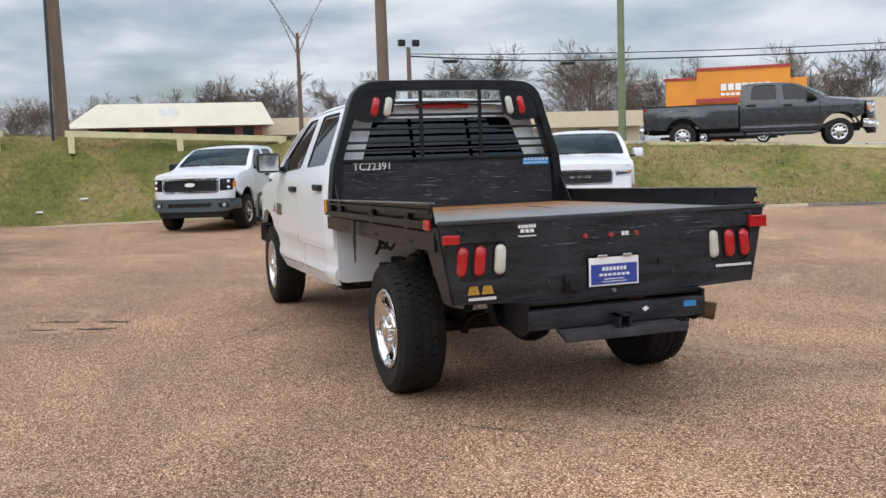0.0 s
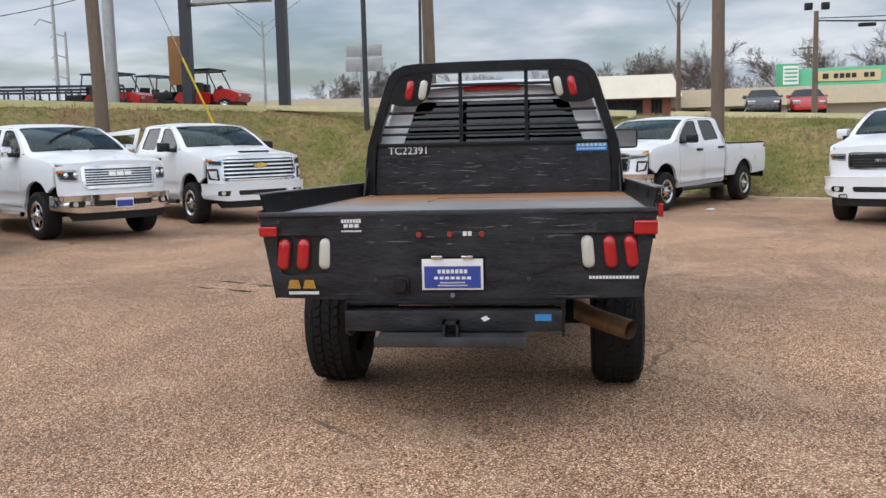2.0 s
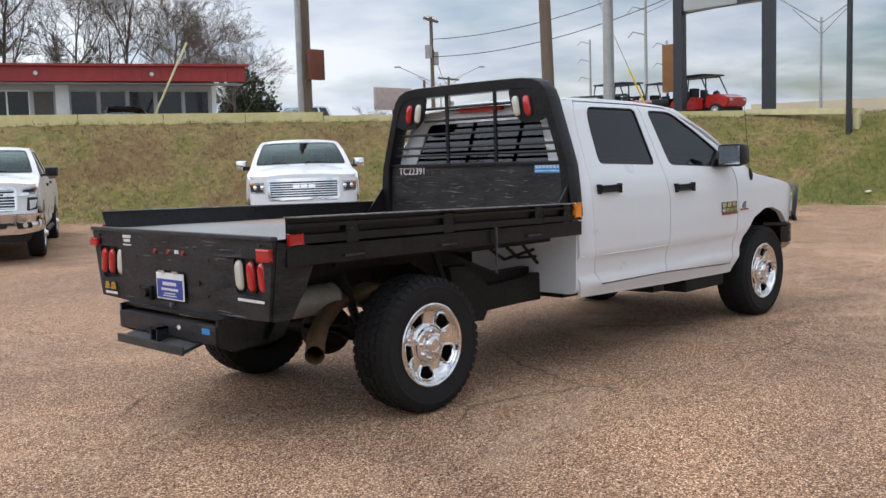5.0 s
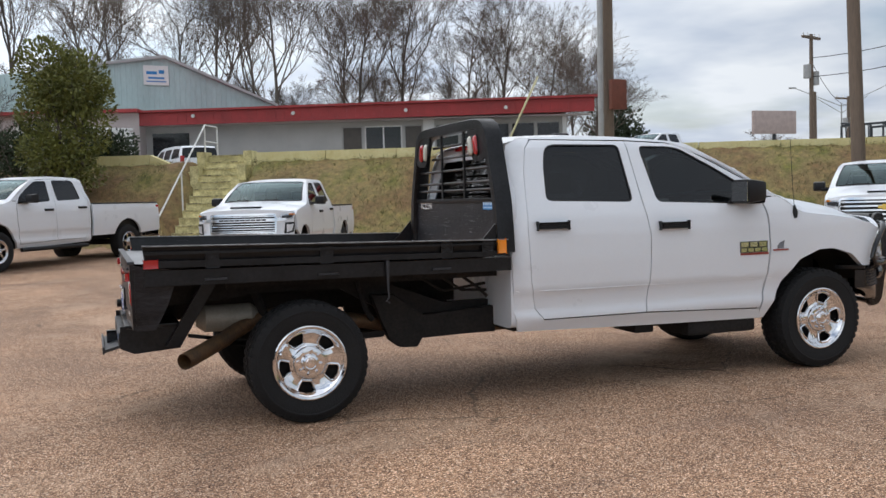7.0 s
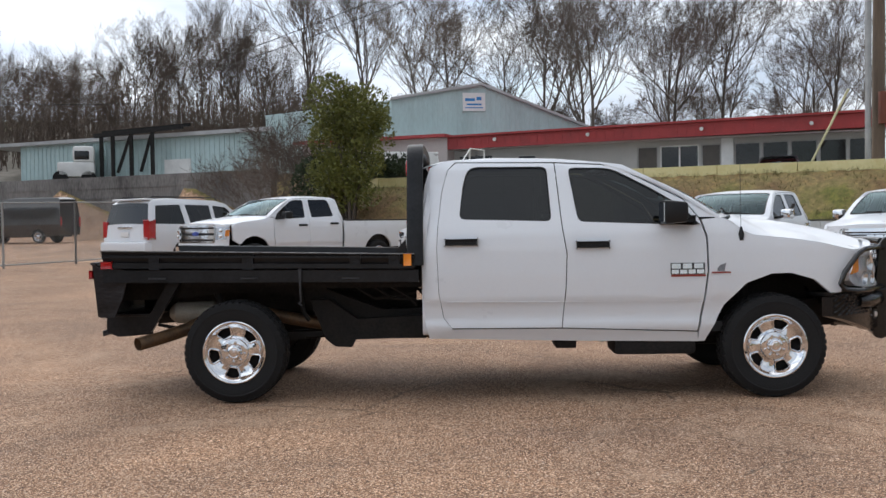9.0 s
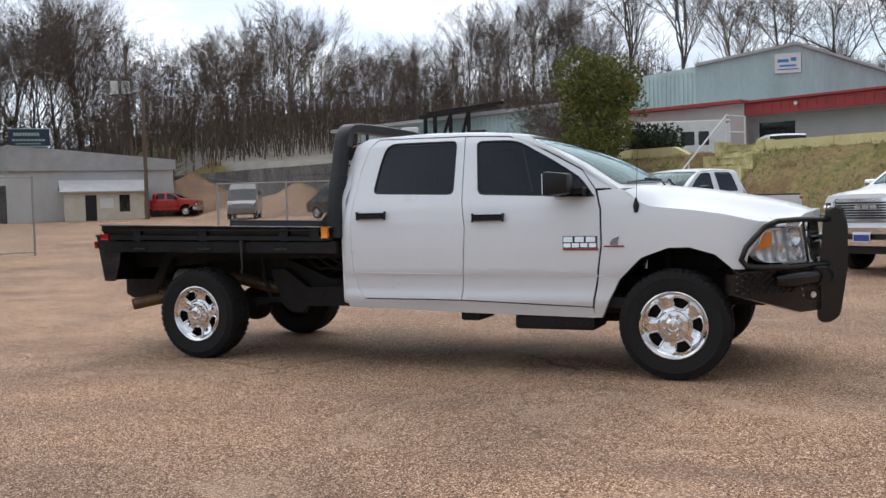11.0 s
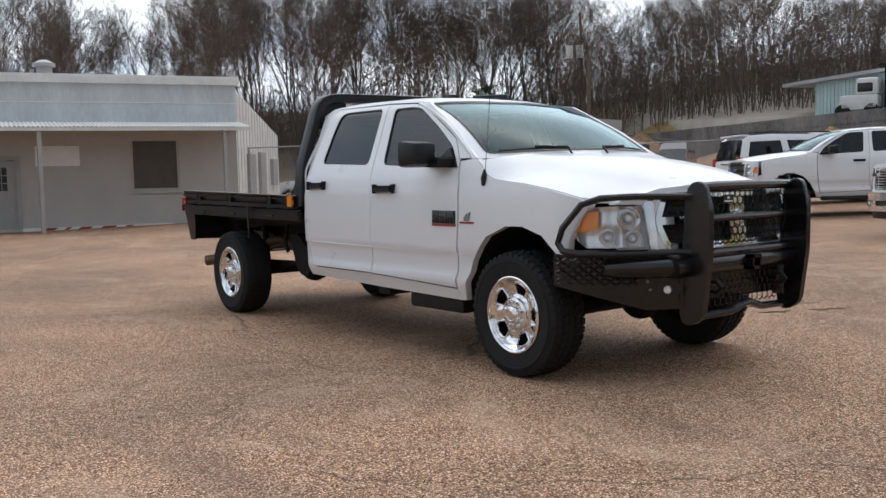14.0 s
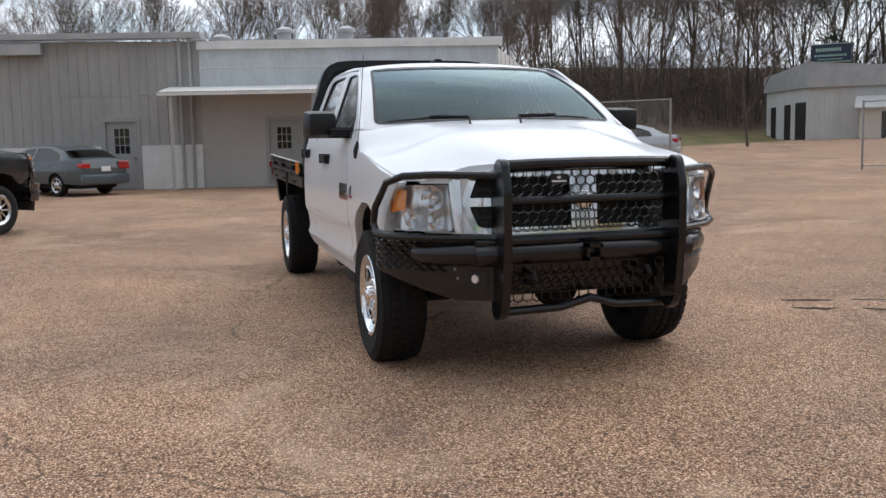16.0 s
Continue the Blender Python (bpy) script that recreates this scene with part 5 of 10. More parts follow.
for a, b, c, d in ((-0.075, 0.081, 0.832, 0.852), (-0.095, 0.10, 0.802, 0.816), (-0.06, 0.066, 0.782, 0.788), (-0.075, 0.08, 0.768, 0.774)):
    n = 7 if c > 0.80 else 12
    for k in range(n):
        w = (b - a) / n
        box(pl, -1.1545, -1.1530, a + k * w + w * 0.14, a + (k + 1) * w - w * 0.14, c, d)
rp("plate_print", pl, PAPERWHITE, plate)
pl = bm_new()
for y in (-0.075, 0.08):
    box(pl, -1.165, -1.145, y - 0.03, y + 0.03, 0.908, 0.922, 0.004)
rp("plate_lamp", pl, CHROME, bed)
tp = bm_new()
box(tp, -1.155, -1.13, 0.225, 0.305, 0.728, 0.815, 0.006)
cyl(tp, (-1.15, 0.265, 0.775), (-1.185, 0.265, 0.775), 0.03, 0.03, 16)
rp("trailer_socket", tp, PLASTIC, bed)
rp("bolt_hole", cyl(bm_new(), (-1.145, -0.30, 0.866), (-1.1405, -0.30, 0.866), 0.017, 0.017, 14), MESHBLACK, bed)
rp("lock_bolt", cyl(bm_new(), (-1.135, 0.004, 0.72), (-1.155, 0.004, 0.72), 0.014, 0.012, 10), STEELGREY, bed)

# side rails
for s in (-1, 1):
    sb = bm_new()
    rail = [(-1.10, 0.0), (1.50, 0.0)]
    def rz(x, h):
        return 0.985 + h - 0.010 * (x + 1.05)
    # lip board above the deck edge, with an outward flange
    for x0_, x1_ in ((-0.98, 1.46),):
        prism(sb, [(x0_ - 0.05, rz(x0_, 0.12)), (x1_, rz(x1_, 0.11)), (x1_, rz(x1_, 0.222)), (0.75, rz(0.75, 0.236)), (0.2, rz(0.2, 0.236)), (-0.3, rz(-0.3, 0.245)), (x0_, rz(x0_, 0.262)), (x0_ - 0.07, rz(x0_, 0.262))],
              lambda x, z: Vector((x, s * (0.988 + 0.20 * (z - 1.1)), z)), lambda x, z: Vector((x, s * (0.996 + 0.20 * (z - 1.1)), z)))
        fl_ = bm_new()
        prism(fl_, [(x0_ - 0.07, 0), (x1_, 0), (x1_, 0.035), (x0_ - 0.07, 0.05)], lambda x, y: Vector((x, s * (1.0 + y), rz(x, 0.262 - 0.035 * (x + 1.1) / 2.55))), lambda x, y: Vector((x, s * (1.0 + y), rz(x, 0.255 - 0.035 * (x + 1.1) / 2.55))))
    board = rp("side_board", sb, BLACKSTEEL, bed)
    rp("board_flange", fl_, WORNEDGE, board, "bare worn steel lip")
    sb = bm_new()
    prism(sb, [(-1.04, rz(-1.04, 0.0)), (1.49, rz(1.49, 0.0)), (1.49, rz(1.49, 0.095)), (-1.04, rz(-1.04, 0.10))], lambda x, z: Vector((x, s * 0.97, z)), lambda x, z: Vector((x, s * 1.008, z)))
    rp("side_channel", sb, BLACKSTEEL, bed)
    sb = bm_new()
    for h0, h1 in ((0.118, 0.162), (0.20, 0.222)):
        prism(sb, [(-1.04, rz(-1.04, h0)), (1.46, rz(1.46, h0 - 0.01)), (1.46, rz(1.46, h1 - 0.02)), (-1.04, rz(-1.04, h1))], lambda x, z: Vector((x, s * 1.020, z)), lambda x, z: Vector((x, s * 1.034, z)))
    rp("rub_rail", sb, BLACKSTEEL, bed)
    for x in (-0.62, 0.13, 0.99, 1.30):
        kb = bm_new()
        z0 = rz(x, 0.105)
        box(kb, x - 0.045, x + 0.045, s * 1.004, s * 1.030, z0, z0 + 0.115, 0.005)
        pk = rp("stake_pocket", kb, BLACKSTEEL, bed)
        kb = bm_new()
        for i in range(3):
            for j in range(4):
                c = Vector((x - 0.028 + i * 0.028, s * 1.0305, z0 + 0.018 + j * 0.027))
                d = Vector((0.009, 0, 0.009 if (i + j) % 2 else -0.009))
                tube(kb, [c - d, c, c + d], 0.004, 4, True, [0.001, 0.004, 0.001])
        rp("diamond_tread", kb, BLACKSTEEL, pk)
    for x in (-0.60, 0.14, 0.95):
        kb = bm_new()
        box(kb, x - 0.07, x + 0.07, s * 1.008, s * 1.022, rz(x, 0.028), rz(x, 0.040), 0.003)
        rp("tie_slot", kb, DARKSTEEL, bed)
    # rear corner fin and diagonal brace
    fb = bm_new()
    prism(fb, [(-1.10, 1.12), (-0.70, 1.06), (-0.62, 1.0), (-0.86, 0.98), (-0.90, 0.86), (-0.98, 0.70), (-1.10, 0.70)], lambda x, z: Vector((x, s * (0.932 + 0.165 * (z - 0.70)), z)), lambda x, z: Vector((x, s * (0.942 + 0.165 * (z - 0.70)), z)))
    rp("corner_fin", fb, SCUFFED, bed)
    fb = bm_new()
    prism(fb, [(-0.62, 1.0), (-0.52, 1.0), (-0.80, 0.54), (-0.90, 0.54)], lambda x, z: Vector((x, s * 0.56, z)), lambda x, z: Vector((x, s * 0.60, z)))
    rp("diagonal_brace", fb, BLACKSTEEL, bed)
    # hanging strap and mud bracket
    hb = bm_new()
    tube(hb, [(0.55, s * 1.036, 1.08), (0.55, s * 1.036, 0.90), (0.555, s * 1.036, 0.82)], 0.010, 6, True, [0.014, 0.008, 0.006])
    tube(hb, [(0.555, s * 1.036, 0.82), (0.535, s * 1.036, 0.80), (0.56, s * 1.036, 0.785)], 0.006, 6)
    rp("ratchet_strap", hb, DARKSTEEL, bed)

# headache rack
rack = empty("headache_rack")
rack.parent = bed
tagged(rack, "black steel headache rack with lamps and cross bars")


def rack_part(name, bm, material, label="", sharp=35):
    bmesh.ops.translate(bm, vec=(-WB, 0, 0), verts=bm.verts)
    return part(name, bm, material, rack, label, sharp)


OUT = [(1.000, 1.09), (0.985, 1.28), (0.962, 1.46), (0.905, 1.64), (0.845, 1.82), (0.815, 1.92), (0.785, 1.99), (0.735, 2.045), (0.66, 2.077), (0.55, 2.088), (0.25, 2.092), (0.0, 2.093)]
INN = [(0.905, 1.09), (0.90, 1.28), (0.885, 1.46), (0.835, 1.62), (0.775, 1.80), (0.745, 1.89), (0.72, 1.94), (0.685, 1.975), (0.63, 1.997), (0.55, 2.005), (0.25, 2.008), (0.0, 2.008)]
outer = OUT + [(-y, z) for y, z in OUT[-2::-1]]
inner_ = INN + [(-y, z) for y, z in INN[-2::-1]]
fb = bm_new()
rows4 = []
for (oy, oz), (iy, iz) in zip(outer, inner_):
    cy, cz = (oy + iy) / 2, (oz + iz) / 2
    ring = []
    for (ky, kz) in ((oy, oz), (iy, iz)):
        for x in (1.400, 1.415, 1.515, 1.530):
            f = 0.85 if x in (1.400, 1.530) else 1.0
            ring.append(Vector((x, cy + (ky - cy) * f, cz + (kz - cz) * f)))
    order = [0, 1, 2, 3, 7, 6, 5, 4]
    rows4.append([fb.verts.new(ring[i]) for i in order])
for a, b in zip(rows4, rows4[1:]):
    for j in range(8):
        fb.faces.new((a[j], a[(j + 1) % 8], b[(j + 1) % 8], b[j]))
for r_ in (rows4[0], rows4[-1]):
    fb.faces.new(r_)
rack_part("rack_frame", fb, BLACKSTEEL, sharp=50)
pb = bm_new()
prism(pb, [(0.91, 1.085), (0.885, 1.46), (-0.885, 1.46), (-0.91, 1.085)], lambda y, z: Vector((1.438, y, z)), lambda y, z: Vector((1.448, y, z)))
rack_panel = rack_part("rack_panel", pb, SCUFFED, "scratched black steel panel")
SCRATCH = mat("bare_scratched_steel", (0.10, 0.105, 0.115), 0.5, metal=0.4, var=0.5, scale=8, alt=(0.26, 0.26, 0.27))
rs = random.Random(21)


def scratches(holder, x_of, count, y_half, z0, z1):
    """Short level scuffs where the paint is worn through."""
    sc = bm_new()
    for _ in range(count):
        y, z, w = rs.uniform(-y_half, y_half), rs.uniform(z0, z1), rs.choice((0.012, 0.02, 0.03, 0.05, 0.09))
        t = rs.uniform(-0.08, 0.08) * w
        h_ = rs.uniform(0.001, 0.0032)
        prism(sc, [(y - w, z - t), (y, z - h_), (y + w, z + t), (y, z + h_)], lambda a, b: Vector((x_of(a, b) - WB, a, b)), lambda a, b: Vector((x_of(a, b) - 0.0012 - WB, a, b)))
    ob = part("paint_scratch", sc, SCRATCH, holder, smooth=False)
    tagged(ob, kind="stuff")


scratches(rack_panel, lambda y, z: 1.438, 75, 0.82, 1.13, 1.44)
pb = bm_new()
box(pb, 1.425, 1.465, -0.885, 0.885, 1.455, 1.485, 0.005)
rack_part("panel_rail", pb, BLACKSTEEL)
for z, h in ((1.918, 0.46), (1.822, 0.49), (1.715, 0.795), (1.612, 0.83), (1.552, 0.85)):
    pb = bm_new()
    tube(pb, [(1.45, -h, z), (1.45, h, z)], 0.011, 8)
    rack_part("rack_bar", pb, BLACKSTEEL)
for y in (-0.27, 0.23):
    pb = bm_new()
    box(pb, 1.432, 1.446, y - 0.014, y + 0.014, 1.47, 2.02)
    rack_part("rack_upright", pb, BLACKSTEEL)
for s in (-1, 1):
    lb = bm_new()
    lp = rounded([(s * 0.43, 2.01), (s * 0.47, 1.84), (s * 0.56, 1.765), (s * 0.70, 1.765), (s * 0.80, 1.80), (s * 0.76, 1.92), (s * 0.70, 1.985), (s * 0.62, 2.01)], 0.03, 3)
    prism(lb, lp, lambda y, z: Vector((1.405, y, z)), lambda y, z: Vector((1.425, y, z)))
    rack_part("lamp_plate", lb, BLACKSTEEL)
    for y, m_, nm in ((0.615, REDLENS, "rack_brake_lamp"), (0.512, CLEARLENS, "rack_work_lamp")):
        ob = oval_lamp(1.402, s * y, 1.885, 0.150, 0.058, s * 0.20, m_, rack, nm)
    gb_ = bm_new()
    prism(gb_, [(1.41, 1.09), (1.20, 1.09), (1.39, 1.30)], lambda x, z: Vector((x, s * 0.955, z)), lambda x, z: Vector((x, s * 0.965, z)))
    rack_part("rack_gusset", gb_, BLACKSTEEL)
sk = bm_new()
box(sk, 1.4335, 1.4365, -0.875, -0.640, 1.398, 1.475)
stick = rack_part("blue_sticker", sk, BLUESTICKER, "blue maker sticker with pale lettering bars")
sk = bm_new()
for k in range(7):
    box(sk, 1.4315, 1.433, -0.865 + k * 0.032, -0.842 + k * 0.032, 1.432, 1.466)
for k in range(10):
    box(sk, 1.4315, 1.433, -0.862 + k * 0.022, -0.846 + k * 0.022, 1.408, 1.420)
bmesh.ops.translate(sk, vec=(-WB, 0, 0), verts=sk.verts)
part("sticker_print", sk, mat("pale_blue_print", (0.45, 0.62, 0.80), 0.5), stick)
lettering("stock_mark", "TC22391", 0.083, PAPERWHITE, rack, pose(1.436 - WB, 0.645, 1.425, 90, 0, -90), "white stencilled stock lettering")

scratches(tail_board, lambda y, z: -1.1305 - 0.02 * (z - 0.7), 26, 0.58, 0.96, 1.12)
for y, z in ((0.42, 0.99), (-0.40, 1.0), (0.40, 0.80), (-0.38, 0.80), (0.90, 1.10), (-0.90, 1.10), (0.24, 1.06), (-0.26, 1.06)):
    rp("bolt", cyl(bm_new(), (-1.128, y, z), (-1.142, y, z), 0.011, 0.009, 8), DARKSTEEL, tail_board)

# rear bumper and hitch
rbp = empty("rear_bumper")
rbp.parent = hero
tagged(rbp, "scuffed black steel hitch bumper")
bb = bm_new()
box(bb, -1.20, -1.08, -0.545, 0.552, 0.545, 0.650, 0.008)
rp("hitch_beam", bb, SCUFFED, rbp)
bb = bm_new()
for s in (-1, 1):
    prism(bb, [(-1.19, 0.69), (-0.80, 0.69), (-0.80, 0.52), (-1.10, 0.50), (-1.19, 0.54)], lambda x, z: Vector((x, s * 0.54, z)), lambda x, z: Vector((x, s * 0.555, z)))
box(bb, -1.16, -0.80, -0.56, 0.56, 0.672, 0.694, 0.004)
rp("bumper_bracket", bb, BLACKSTEEL, rbp)
bb = bm_new()
prism(bb, [(-0.365, 0.0), (0.385, 0.0), (0.37, 0.14), (-0.35, 0.14)], lambda y, d: Vector((-1.30 + d, y, 0.492 + d * 0.25)), lambda y, d: Vector((-1.30 + d, y, 0.512 + d * 0.25)))
box(bb, -1.305, -1.29, -0.365, 0.385, 0.485, 0.535, 0.003)
rp("tow_plate", bb, DARKSTEEL, rbp)
bb = bm_new()
for a, b, c, d in ((-0.035, 0.045, 0.592, 0.605), (-0.035, 0.045, 0.515, 0.528), (-0.035, -0.022, 0.515, 0.605), (0.032, 0.045, 0.515, 0.605)):
    box(bb, -1.27, -1.10, a, b, c, d)
rp("hitch_receiver", bb, SCUFFED, rbp)
bb = bm_new()
box(bb, -1.2025, -1.2005, -0.49, -0.41, 0.60, 0.632)
rp("blue_mark", bb, BLUESTICKER, rbp)
bb = bm_new()
prism(bb, [(-0.14, 0.612), (-0.165, 0.626), (-0.185, 0.61), (-0.16, 0.595)], lambda y, z: Vector((-1.2005, y, z)), lambda y, z: Vector((-1.2025, y, z)))
rp("white_mark", bb, PAPERWHITE, rbp)

# chassis
cs = bm_new()
for s in (-1, 1):
    prism(cs, [(-1.10, 0.98), (-1.10, 0.80), (-0.55, 0.82), (-0.2, 0.86), (0.35, 0.85), (0.65, 0.68), (1.0, 0.52), (4.9, 0.52), (5.1, 0.60), (5.1, 0.74), (1.15, 0.70), (0.78, 0.84), (0.45, 0.98)],
          lambda x, z: Vector((x, s * 0.42, z)), lambda x, z: Vector((x, s * 0.50, z)))
for x in (-0.9, -0.3, 0.5, 1.2, 2.4, 3.4):
    box(cs, x - 0.05, x + 0.05, -0.44, 0.44, 0.60 if x > 0.9 else 0.86, 0.68 if x > 0.9 else 0.95)
rp("chassis_frame", cs, CHASSIS, hero)
for s in (-1, 1):
    lb = bm_new()
    prism(lb, [(0.55, 0.80), (0.72, 0.80), (0.95, 0.62), (1.53, 0.665), (1.53, 0.462), (0.93, 0.465), (0.90, 0.392), (0.76, 0.40), (0.68, 0.46), (0.62, 0.62)],
          lambda x, z: Vector((x, s * 0.52, z)), lambda x, z: Vector((x, s * 0.60, z)))
    bmesh.ops.bevel(lb, geom=lb.edges[:], offset=0.008, segments=1, affect="EDGES")
    rp("spring_hanger", lb, CHASSIS, hero)
    lb = bm_new()
    for k in range(4):
        tube(lb, [(-0.75 + 0.12 * k, s * 0.56, 0.60 - 0.022 * k), (-0.3, s * 0.56, 0.52 - 0.022 * k), (0.0, s * 0.56, 0.50 - 0.022 * k), (0.35, s * 0.56, 0.51 - 0.022 * k), (0.80 - 0.15 * k, s * 0.56, 0.52 - 0.022 * k)], 0.012, 4, square=True)
    rp("leaf_spring", lb, CHASSIS, hero)
    lb = bm_new()
    tube(lb, [(-0.10, s * 0.50, 0.36), (-0.28, s * 0.46, 0.90)], 0.03, 10, True, [0.026, 0.034])
    rp("shock_absorber", lb, CHASSIS, hero)
    rp("shock_absorber", tube(bm_new(), [(4.22, s * 0.52, 0.40), (4.18, s * 0.50, 0.98)], 0.045, 12), CHASSIS, hero)
    # inner flank under the bed
    lb = bm_new()
    prism(lb, [(-0.50, 0.985), (1.50, 0.985), (1.50, 0.90), (0.6, 0.90), (0.45, 0.92), (-0.50, 0.92)], lambda x, z: Vector((x, s * 0.70, z)), lambda x, z: Vector((x, s * 0.72, z)))
    rp("bed_sill", lb, CHASSIS, hero)
    lb = bm_new()
    tube(lb, [(0.45, s * 0.55, 0.95), (0.50, s * 0.62, 0.70), (0.55, s * 0.62, 0.62)], 0.02, 6)
    rp("brake_hose", lb, CHASSIS, hero)
    for k in range(3):
        lb = bm_new()
        tube(lb, [(0.95 + 0.15 * k, s * (0.60 + 0.03 * k), 0.90), (1.1 + 0.15 * k, s * 0.62, 0.80), (1.45, s * (0.60 + 0.02 * k), 0.84 - 0.05 * k)], 0.012, 6)
        rp("brake_hose", lb, CHASSIS, hero)
ab = bm_new()
cyl(ab, (0, -0.80, 0.41), (0, 0.80, 0.41), 0.055, 0.055, 14)
bmesh.ops.create_uvsphere(ab, u_segments=18, v_segments=12, radius=0.17, matrix=Matrix.Translation((-0.02, 0, 0.41)))
cyl(ab, (0.1, 0, 0.42), (2.3, 0.0, 0.58), 0.045, 0.045, 12)
rp("rear_axle", ab, CHASSIS, hero)
ab = bm_new()
cyl(ab, (WB, -0.78, 0.40), (WB, 0.78, 0.40), 0.05, 0.05, 14)
bmesh.ops.create_uvsphere(ab, u_segments=18, v_segments=12, radius=0.15, matrix=Matrix.Translation((WB, 0.25, 0.40)))
tube(ab, [(WB + 0.25, -0.7, 0.42), (WB + 0.28, 0.6, 0.44)], 0.025, 8)
box(ab, WB - 0.3, WB + 0.45, -0.42, 0.42, 0.55, 0.95, 0.05)
rp("front_axle", ab, CHASSIS, hero)
ub = bm_new()
box(ub, 1.6, 4.0, -0.75, 0.75, 0.47, 0.56, 0.02)
box(ub, 2.58, 2.75, -0.9, -0.55, 0.40, 0.48, 0.02)
box(ub, 3.05, 3.70, -0.92, -0.50, 0.345, 0.46, 0.03)
box(ub, 2.2, 3.3, 0.3, 0.75, 0.36, 0.5, 0.04)
box(ub, 3.1, 4.1, -0.3, 0.3, 0.34, 0.6, 0.05)
rp("underbody", ub, CHASSIS, hero)
xb = bm_new()
tube(xb, [(2.6, -0.30, 0.46), (1.0, -0.32, 0.50), (0.35, -0.36, 0.62), (0.0, -0.40, 0.70), (-0.30, -0.46, 0.66), (-0.50, -0.56, 0.56), (-0.66, -0.72, 0.51), (-0.81, -0.90, 0.475)], 0.055, 14, False)
tube(xb, [(-0.66, -0.72, 0.51), (-0.81, -0.90, 0.475)], 0.050, 14, False)
rp("exhaust_pipe", xb, EXHAUST, hero, "heat-stained exhaust tailpipe")
xb = bm_new()
tube(xb, [(-0.68, -0.42, 0.69), (-0.62, -0.42, 0.69), (-0.30, -0.42, 0.69), (-0.24, -0.42, 0.69)], 0.1, 16, True, [0.05, 0.095, 0.095, 0.05])
rp("silencer", xb, mat("aluminised_steel", (0.34, 0.32, 0.27), 0.6, metal=0.3, var=0.2), hero)

# ---- parked vehicles ----
def common(**kw):
    d = dict(paint=WHITE, x0=0.30, nx=1.02, n=3.4, lean=0.08,
             hood_line=[(-0.33, 1.42), (-0.20, 1.375), (0.15, 1.345), (0.40, 1.315), (0.60, 1.28)],
             lamp_edge=[(0.68, 1.22), (0.66, 0.90), (0.48, 0.80)],
             hood_edge_z=[(-0.40, 1.43), (-0.20, 1.378), (0.15, 1.348), (0.40, 1.318), (0.60, 1.283), (0.96, 1.255)],
             hood_mid_z=[(-0.40, 1.475), (-0.2, 1.465), (0.15, 1.44), (0.5, 1.395), (0.75, 1.36), (0.97, 1.30)],
             hood_half=[(-0.40, 0.945), (-0.20, 0.965), (0.15, 0.968), (0.40, 0.966), (0.60, 0.95), (0.75, 0.90), (0.97, 0.80)],
             hood_tip=[(0.70, 1.0), (0.86, 0.96), (0.94, 0.80), (0.965, 0.4), (0.97, 0.0)], power_dome=True)
    d.update(kw)
    return d


